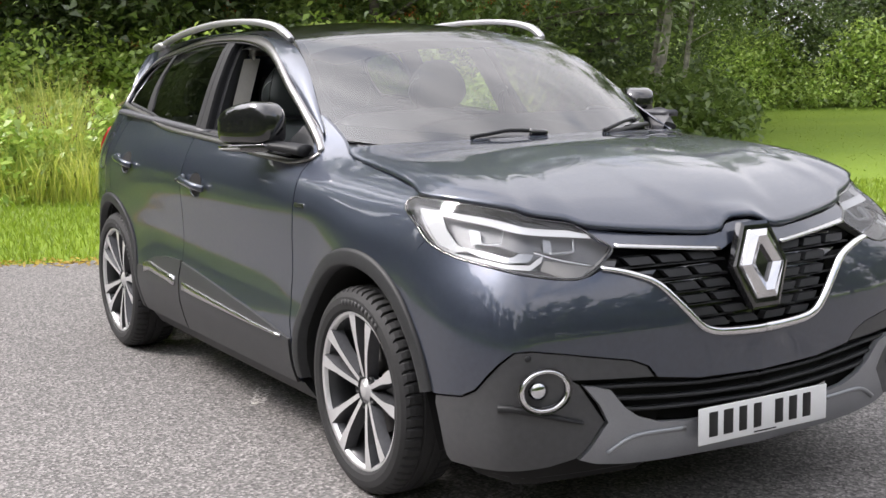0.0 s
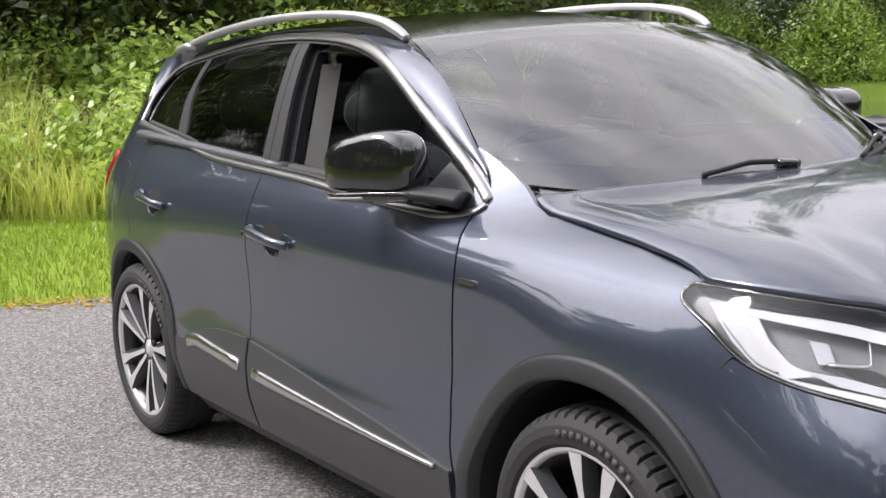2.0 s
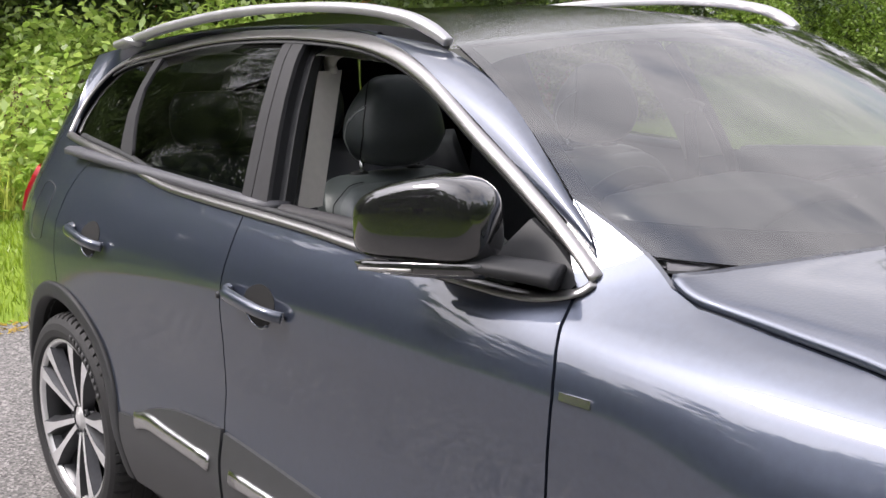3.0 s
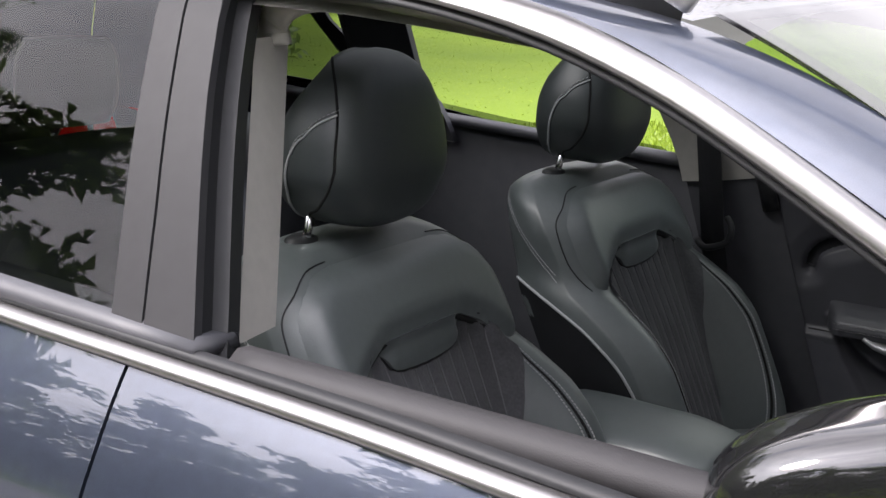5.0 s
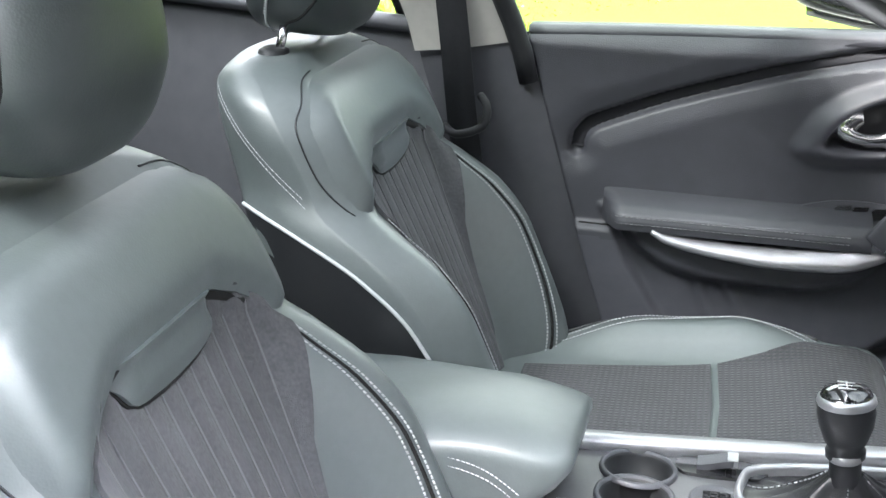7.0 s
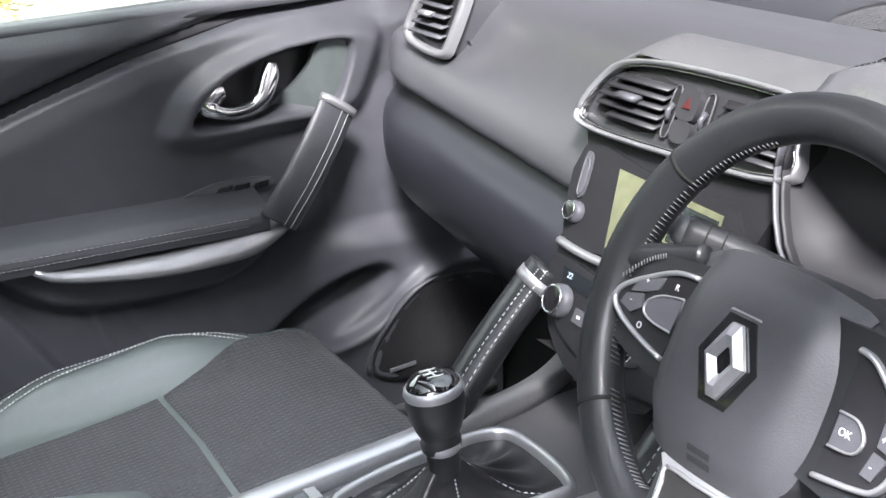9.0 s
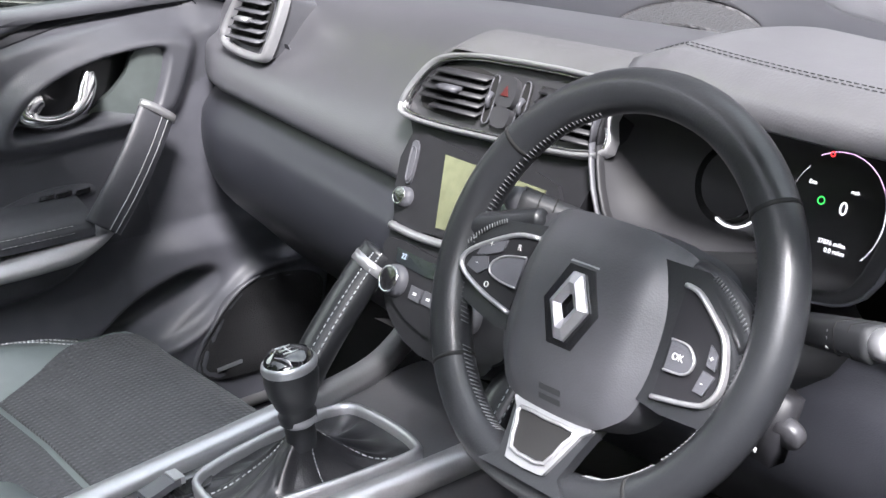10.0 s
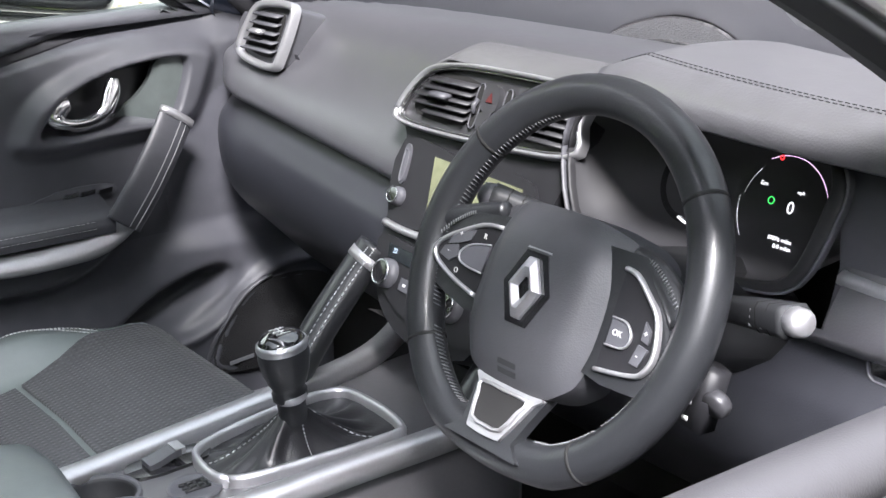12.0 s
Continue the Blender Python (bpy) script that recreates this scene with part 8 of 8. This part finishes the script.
SPOKES = (
    # leather body, ring round the keys, centre key, small keys
    ([(-.06, .040), (-.11, .034), (-.152, .024), (-.170, .004), (-.166, -.030), (-.142, -.046), (-.09, -.058), (-.06, -.056)],
     [(-.070, .027), (-.095, .024), (-.128, .009), (-.148, -.004), (-.152, -.015), (-.142, -.024), (-.115, -.034), (-.080, -.042)],
     [(-.076, .008), (-.100, .003), (-.113, -.006), (-.112, -.015), (-.098, -.019), (-.078, -.020)],
     ([(-.132, .006), (-.104, .017), (-.106, .006), (-.120, .000), (-.136, -.004)], [(-.140, -.007), (-.122, -.002), (-.117, -.012), (-.128, -.020), (-.144, -.016)])),
    ([(.06, .044), (.106, .044), (.150, .020), (.170, -.006), (.168, -.050), (.150, -.068), (.10, -.070), (.06, -.064)],
     [(.090, .030), (.104, .027), (.124, .012), (.138, -.002), (.146, -.030), (.139, -.048), (.124, -.054), (.090, -.059)],
     [(.094, -.012), (.110, -.013), (.119, -.023), (.114, -.034), (.094, -.036)],
     ([(.128, -.006), (.136, -.012), (.138, -.024), (.129, -.022)], [(.128, -.026), (.139, -.028), (.134, -.044), (.124, -.043)])))
for body, ring_line, key_line, small in SPOKES:
    flip = body[0][0] > 0
    cpart("wheel_spoke", panel(body if flip else body[::-1], lambda a, b, l: wp(a, b, l + .004 + .006 * smoothstep((.16 - abs(a)) / .04)), .015, .024), LEATHER_B, sw)
    outline = smooth_path(ring_line, 4)
    cpart("button_pad", panel(outline if flip else outline[::-1], lambda a, b, l: wp(a, b, l + .0115), .03, .004), PANEL_B, sw)
    cpart("button_ring", strip(outline, .0042, lambda a, b, l: wp(a, b, l + .011), .004), SATIN, sw, "satin ring round the wheel buttons")
    inner = smooth_path(key_line, 4)
    cpart("wheel_key", panel(inner if flip else inner[::-1], lambda a, b, l: wp(a, b, l + .014), .03, .003), TRIM, sw)
    cpart("button_ring", strip(inner, .0018, lambda a, b, l: wp(a, b, l + .014), .0015), SATIN, sw)
    for k in small:
        cpart("wheel_key", panel(k if flip else k[::-1], lambda a, b, l: wp(a, b, l + .0135), .03, .003), TRIM, sw)
    roll = smooth_path([(.088, .044), (.110, .037), (.135, .021), (.156, .002)] if flip else [(-.085, .044), (-.110, .036), (-.135, .027), (-.160, .020)], 5)
    cpart("spoke_roll", tube([wp(a, b, .000) for a, b in roll], .012, 10, scale=lambda f: .75 + .35 * f), LEATHER_B, sw)
    # thread where the leather meets the rim
    bm = bmesh.new()
    sgn = 1 if flip else -1
    for k in range(16):
        p = Vector(wp(sgn * (.112 + .0026 * k), (.040 if flip else .031) - .0010 * k - .00006 * k * k, .0125))
        tube([p, p + WU * .0035 + WR * .002 * sgn], .0006, 4, bm=bm)
    cpart("spoke_stitching", bm, STITCH_D, sw)
wm = Matrix(((0, WU.x, WN.x), (-1, WU.y, WN.y), (0, WU.z, WN.z))).to_4x4()
for text, a, b in (("R", -.086, .014), ("O", -.112, -.026), ("+", -.120, .009), ("-", -.131, -.010), ("OK", .104, -.024), ("+", .133, -.016), ("-", .131, -.035)):
    writing(text, Matrix.Translation(wp(a, b, .0148)) @ wm, .0075, PRINT, sw, "key_print")
def low_place(a, b, l):
    return wp(a, b, l + .010 - (b + .104) * .32)


low = [(-.050, -.092), (.050, -.092), (.040, -.125), (.034, -.150), (.050, -.163), (-.050, -.163), (-.034, -.150), (-.040, -.125)]
cpart("lower_spoke", panel(low, lambda a, b, l: low_place(a, b, l - .004), .02, .012), LEATHER_B, sw)
tri = smooth_path([(-.041, -.102), (.041, -.102), (.037, -.112), (.024, -.146), (.017, -.152), (-.017, -.152), (-.024, -.146), (-.037, -.112)], 2, True)
cpart("spoke_trim", panel(tri, low_place, .012, .006), SATIN, sw, "satin metal lower spoke trim")
hole = smooth_path([(-.031, -.110), (0, -.110), (.031, -.110), (.027, -.122), (.019, -.142), (0, -.144), (-.019, -.142), (-.027, -.122)], 2, True)
cpart("spoke_recess", panel(hole, lambda a, b, l: low_place(a, b, l + .0015), .02, .002), DARK, sw)
cpart("recess_edge", strip(hole + hole[:1], .003, lambda a, b, l: low_place(a, b, l + .002), .002), SATIN, sw)
cpart("column_shroud", sweep([(-.80, -.369, 1.02), (-.72, -.369, .995), (-.60, -.369, .96)], ring_profile(.10, .055, 18), scale=lambda f: .8 + .35 * f), BLACK, None, "dark plastic steering column shroud")
for side_y, pts in ((1, [(-.70, -.30, 1.035), (-.73, -.25, 1.055), (-.765, -.205, 1.074)]), (-1, [(-.72, -.46, 1.020), (-.765, -.54, 1.048), (-.79, -.602, 1.064)])):
    st = cpart("stalk", sweep(smooth_path(pts, 5), [(-.015, -.008), (-.011, -.014), (.011, -.014), (.015, -.008), (.015, .008), (.011, .014), (-.011, .014), (-.015, .008)], scale=lambda f: .68 + .26 * f), BLACK, None, "black control stalk")
    end = Vector(pts[-1])
    d = (end - Vector(pts[-2])).normalized()
    if side_y < 0:
        cpart("stalk_tip", sweep([end - d * .004, end + d * .010, end + d * .014], ring_profile(.0132, .0126, 14), scale=lambda f: 1.0 - .25 * f * f), SATIN, st, "satin silver stalk tip")
    else:
        cpart("stalk_tip", sweep([end - d * .002, end + d * .008, end + d * .014], ring_profile(.012, .0135, 14), scale=lambda f: 1.08 - .6 * f * f), TRIM, st)
    for k in range(5):
        q = end.lerp(Vector(pts[-2]), .22 + .13 * k)
        for dz in (-.006, .001, .007):
            if (k + int(dz * 1000)) % 3:
                box_ = bmesh.new()
                box(box_, q + Vector((-.0138, 0, dz)), (.001, .0026, .0012 if k % 2 else .0022))
                cpart("stalk_mark", box_, PRINT, st)
    for f in (.3, .55):
        q = end.lerp(Vector(pts[-2]), f)
        cpart("stalk_joint", sweep([q - d * .0007, q + d * .0007], [(-.0138, -.0076), (-.0103, -.0129), (.0103, -.0129), (.0138, -.0076), (.0138, .0076), (.0103, .0129), (-.0103, .0129), (-.0138, .0076)]), DARK, st)
sat = cpart("audio_control", sweep([(-.80, -.532, 1.005), (-.805, -.522, .95)], [(-.010, -.014), (-.014, .0), (-.010, .014), (.010, .014), (.010, -.014)], up=Vector((0, -1, 0))), PANEL_B, None, "small black audio control behind the wheel")
cpart("volume_roller", lathe([(.0, .006), (.011, .006), (.0125, .003), (.0125, -.003), (.011, -.006), (0, -.006)], 20, Matrix.Translation((-.806, -.545, .978)) @ Matrix.Rotation(radians(70), 4, "Y")), VENT_BLACK, sat)
for k in range(3):
    bx = bmesh.new()
    box(bx, (-.8205, -.530 + .003 * k, .994 - .016 * k), (.001, .006, .004))
    cpart("control_mark", bx, PRINT, sat)
# driver's side lower dash
cpart("end_panel", panel(smooth_path([(-.505, 1.168), (-.60, 1.172), (-.68, 1.15), (-.70, 1.0), (-.69, .85), (-.55, .82), (-.51, .95), (-.52, 1.05)], 3, True), lambda a, b, l: Vector((-.622 - .12 * (1.0 - b) - l, a, b)), .03, .06), TRIM, dash)
cpart("end_strip", strip(smooth_path([(-.525, 1.043), (-.58, 1.040), (-.66, 1.036)], 4), .014, lambda a, b, l: Vector((-.620 - .12 * (1.0 - b) - l, a, b)), .012), SATIN, dash)
cpart("start_key", panel(smooth_path([(-.563, .999), (-.590, 1.004), (-.615, 1.006), (-.615, .962), (-.590, .962), (-.571, .966)], 3, True), lambda a, b, l: Vector((-.625 - .12 * (1.0 - b) - l, a, b)), .03, .006), GLOSS, dash)
writing("ECO", Matrix.Translation((-.6345, -.583, .985)) @ Matrix(((0, .119, -.993), (-1, 0, 0), (0, .993, .119))).to_4x4(), .011, PRINT, dash, "button_text")
cpart("key_edge", strip(smooth_path([(-.563, .999), (-.590, 1.004), (-.615, 1.006), (-.615, .962), (-.590, .962), (-.571, .966), (-.563, .999)], 3), .0022, lambda a, b, l: Vector((-.626 - .12 * (1.0 - b) - l, a, b)), .003), TRIM, dash)

# centre console
CONSOLE = material("satin_grey_console", (.095, .095, .10), .42, .15, grain=(200, .06))
ctop = .752
cons_line = smooth_path([(-1.215, -.102), (-1.0, -.102), (-.82, -.105), (-.66, -.112), (-.60, -.06), (-.60, .12), (-.66, .135), (-.82, .115), (-1.0, .095), (-1.215, .06)], 3, True)
cups = [(.017, .040), (-.047, .040)]
notch = []
for yc, r in cups:
    notch.append([(r * math.cos(radians(a)), yc + r * math.sin(radians(a))) for a in np.linspace(90, -90, 13)])
front_cut = [(-1.12, .084)] + [(-1.12 + dx, y) for dx, y in notch[0] if y > -.0148] + [(-1.12 + dx, y) for dx, y in notch[1] if y < -.0152] + [(-1.12, -.102)]
ahead = [p for p in cons_line if p[0] > -1.115]
rear_cut = [(-1.12, -.102)] + [(-1.12 - dx, y) for dx, y in notch[1][::-1] if y < -.0152] + [(-1.12 - dx, y) for dx, y in notch[0][::-1] if y > -.0148] + [(-1.12, .084)]
console = cpart("centre_console", panel(ahead + front_cut, lambda a, b, l: Vector((a, b, ctop + l)), .05, .32), CONSOLE, None, "grey console with satin rails")
cpart("console_rear", panel([(-1.215, .06)] + [(-1.215, -.102)] + rear_cut, lambda a, b, l: Vector((a, b, ctop + l)), .05, .32), CONSOLE, console)
for pts in ([(-1.20, .062, .757), (-1.08, .074, .760), (-.86, .104, .765), (-.71, .132, .768), (-.63, .158, .785), (-.58, .165, .83), (-.60, .15, .88)], [(-1.20, -.106, .757), (-1.05, -.106, .760), (-.88, -.109, .764), (-.73, -.115, .770), (-.66, -.120, .79)]):
    cpart("console_rail", sweep(smooth_path(pts, 6), [(-.014, -.016), (-.014, .004), (-.010, .009), (.010, .009), (.014, .004), (.014, -.016)]), SATIN, console, "satin aluminium console rail")
boot_line = smooth_path([(-1.0, -.048), (-.915, -.064), (-.80, -.068), (-.772, -.05), (-.765, .035), (-.785, .08), (-.885, .072), (-.98, .046), (-1.005, .015)], 4, True)
cpart("boot_frame", strip(boot_line + boot_line[:1], .009, lambda a, b, l: Vector((a, b, ctop + .004 + l)), .010), SATIN, console)


def gaiter(u, v):
    k = u * len(boot_line)
    i = int(k) % len(boot_line)
    j = (i + 1) % len(boot_line)
    f = k - int(k)
    e = Vector((boot_line[i][0] + (boot_line[j][0] - boot_line[i][0]) * f, boot_line[i][1] + (boot_line[j][1] - boot_line[i][1]) * f, ctop + .002))
    th = 2 * math.pi * u
    c = Vector((-.900, -.022, .806))
    d = e - c
    t = Vector((c.x + d.normalized().x * .017, c.y + d.normalized().y * .017, .806))
    w = v ** 1.6
    p = e.lerp(t, v)
    p.z = e.z + (t.z - e.z) * w - .010 * math.sin(math.pi * v) * (1 + .0)
    fold = .006 * math.sin(math.pi * v) * (math.sin(9 * th + 3 * v) + .6 * math.sin(5 * th - 4 * v + 1))
    return p + d.normalized() * fold * -1 + Vector((0, 0, abs(fold) * .8))


cpart("gear_gaiter", grid(gaiter, 96, 18, closed_u=True), material("gaiter_leather", (.014, .014, .016), .34, grain=(120, .1), bump=(500, .2), bump_kind="cells", deep=.0006), console, "creased black leather gaiter")
for q in (.13, .30, .63, .88):
    bm = bmesh.new()
    for k in range(16):
        tube([gaiter(q, .08 + .055 * k) + Vector((-.001, -.001, .0015)), gaiter(q, .08 + .055 * k + .033) + Vector((-.001, -.001, .0015))], .0008, 4, bm=bm)
    cpart("gaiter_stitching", bm, STITCH, console)
km = Matrix.Translation((-.903, -.024, .803)) @ Matrix.Rotation(radians(-7), 4, "Y")
gear = cpart("gear_knob", lathe([(.0155, -.01), (.0155, .018), (.019, .022), (.0195, .03), (.017, .034), (.021, .042), (.026, .058), (.028, .074), (.027, .084)], 30, km @ Matrix.Diagonal((1.08, .95, 1, 1))), LEATHER_B, None, "black gear knob with chrome top ring")
cpart("knob_ring", lathe([(.027, .082), (.0285, .086), (.0275, .091), (.025, .093)], 30, km @ Matrix.Diagonal((1.08, .95, 1, 1))), SATIN, gear)
cpart("knob_collar", lathe([(.0168, .018), (.0195, .022), (.0195, .027), (.0168, .030)], 24, km), SATIN, gear)
cpart("knob_cap", lathe([(.0255, .092), (.022, .099), (.012, .103), (0, .104)], 30, km @ Matrix.Diagonal((1.08, .95, 1, 1))), GLOSS, gear)
for k in range(3):
    bx = bmesh.new()
    box(bx, km @ Vector((.0, -.008 + .008 * k, .1035)), (.018, .0015, .0015))
    cpart("gate_mark", bx, PRINT, gear)
bx = bmesh.new()
box(bx, km @ Vector((0, 0, .1042)), (.0015, .017, .0012))
cpart("gate_mark", bx, PRINT, gear)
for y, _ in cups:
    m = Matrix.Translation((-1.12, y, ctop))
    cpart("cup_holder", lathe([(.044, .004), (.040, .004), (.037, -.002), (.034, -.055), (0, -.056)], 32, m), BLACK, console)
    cpart("cup_ring", lathe([(.045, .0), (.044, .005), (.040, .006), (.0385, .0)], 32, m), TRIM, console)
cpart("brake_switch_bezel", panel(smooth_path([(-1.070, .060), (-.985, .064), (-.985, .028), (-1.070, .022)], 3, True), lambda a, b, l: Vector((a, b, ctop + .004 + l)), .03, .006), GLOSS, console)
cpart("brake_switch", panel([(-1.055, .054), (-1.015, .056), (-1.015, .034), (-1.055, .031)], lambda a, b, l: Vector((a, b, ctop + .010 + l + .008 * smoothstep((a + 1.055) / .04))), .01, .008), TRIM, console)
cpart("brake_switch_tip", panel([(-1.022, .056), (-1.010, .056), (-1.010, .034), (-1.022, .034)], lambda a, b, l: Vector((a, b, ctop + .019 + l)), .01, .008), SATIN, console)
dm2 = Matrix.Translation((-1.032, -.030, ctop))
cpart("speed_limiter_disc", lathe([(.030, .002), (.029, .005), (.026, .004), (0, .004)], 32, dm2), TRIM, console)
for dx, dy, sx_, sy_ in ((0, -.008, .03, .003), (0, 0, .03, .003), (0, .008, .03, .003), (-.008, 0, .003, .018), (.002, 0, .003, .018), (.011, 0, .003, .018)):
    bx = bmesh.new()
    box(bx, dm2 @ Vector((dx, dy, .0055)), (sx_, sy_, .003))
    cpart("disc_mark", bx, BLACK, console)
# padded lid and grab struts
lid = smooth_path([(-1.47, .062), (-1.30, .062), (-1.19, .055), (-1.178, .02), (-1.18, -.08), (-1.195, -.128), (-1.30, -.138), (-1.47, -.138)], 3, True)

def lid_ring(scale, z, back):
    out = []
    for x, y in lid:
        px, py = -1.33 + (x + 1.33) * scale, -.04 + (y + .04) * scale
        out.append(Vector((px - back * smoothstep((px + 1.30) / .1), py, z - .014 * ((py + .04) / .1) ** 2 - .012 * smoothstep((px + 1.27) / .09))))
    return out


bm = bmesh.new()
loops = [[bm.verts.new(p) for p in lid_ring(*q)] for q in ((.5, .853, 0), (.78, .851, 0), (.92, .848, 0), (.98, .842, 0), (1.0, .831, .002), (.995, .806, .018), (.975, .780, .042))]
for r0, r1 in zip(loops, loops[1:]):
    for k in range(len(lid)):
        bm.faces.new((r0[k], r0[(k + 1) % len(lid)], r1[(k + 1) % len(lid)], r1[k]))
bm.faces.new(loops[0])
bmesh.ops.recalc_face_normals(bm, faces=bm.faces)
arm = cpart("console_armrest", bm, LEATHER, None, "padded grey leather console armrest")
for d in (0, .010):
    cpart("armrest_stitching", stitches(smooth_path([(-1.44, .826 - d), (-1.36, .824 - d), (-1.28, .812 - d), (-1.235, .786 - d)], 6), lambda a, b, l: Vector((a, -.1385 - l, b)), .004, .0015, .0008), STITCH, arm)
cpart("armrest_box", panel([(-1.47, .055), (-1.228, .05), (-1.228, -.128), (-1.47, -.13)], lambda a, b, l: Vector((a, b, .784 + l)), .1, .3), TRIM, arm)
cpart("lid_catch", tube([(-1.212, .0, .79), (-1.206, -.03, .782), (-1.210, -.06, .786)], .009, 8), BLACK, arm)
for s in (1, -1):
    yy, back = (.125, 0) if s > 0 else (-.122, .07)
    bar = [(-.815 + back, yy, .775), (-.765 + back, yy + .003 * s, .835), (-.715 + back, yy, .893), (-.690 + back, yy - .008 * s, .925)]
    st = cpart("console_strut", sweep(smooth_path(bar, 6), ring_profile(.021, .026, 14), up=Vector((0, -1, 0))), LEATHER_B, console, "stitched leather grab strut")
    cpart("strut_ring", sweep([(-.706 + back, yy - .002 * s, .904), (-.698 + back, yy - .005 * s, .914)], ring_profile(.023, .028, 14), up=Vector((0, -1, 0))), SATIN, console)
    for d in (.0, .010):
        bm = bmesh.new()
        path = smooth_path(bar, 10)
        for p, q in zip(path[2:-2], path[3:-1]):
            o = Vector((-.012 - d * .5, -s * .0 - .022 + d, .008))
            tube([Vector(p) + o, Vector(p).lerp(Vector(q), .6) + o], .0009, 4, bm=bm)
        cpart("strut_stitching", bm, STITCH, console)
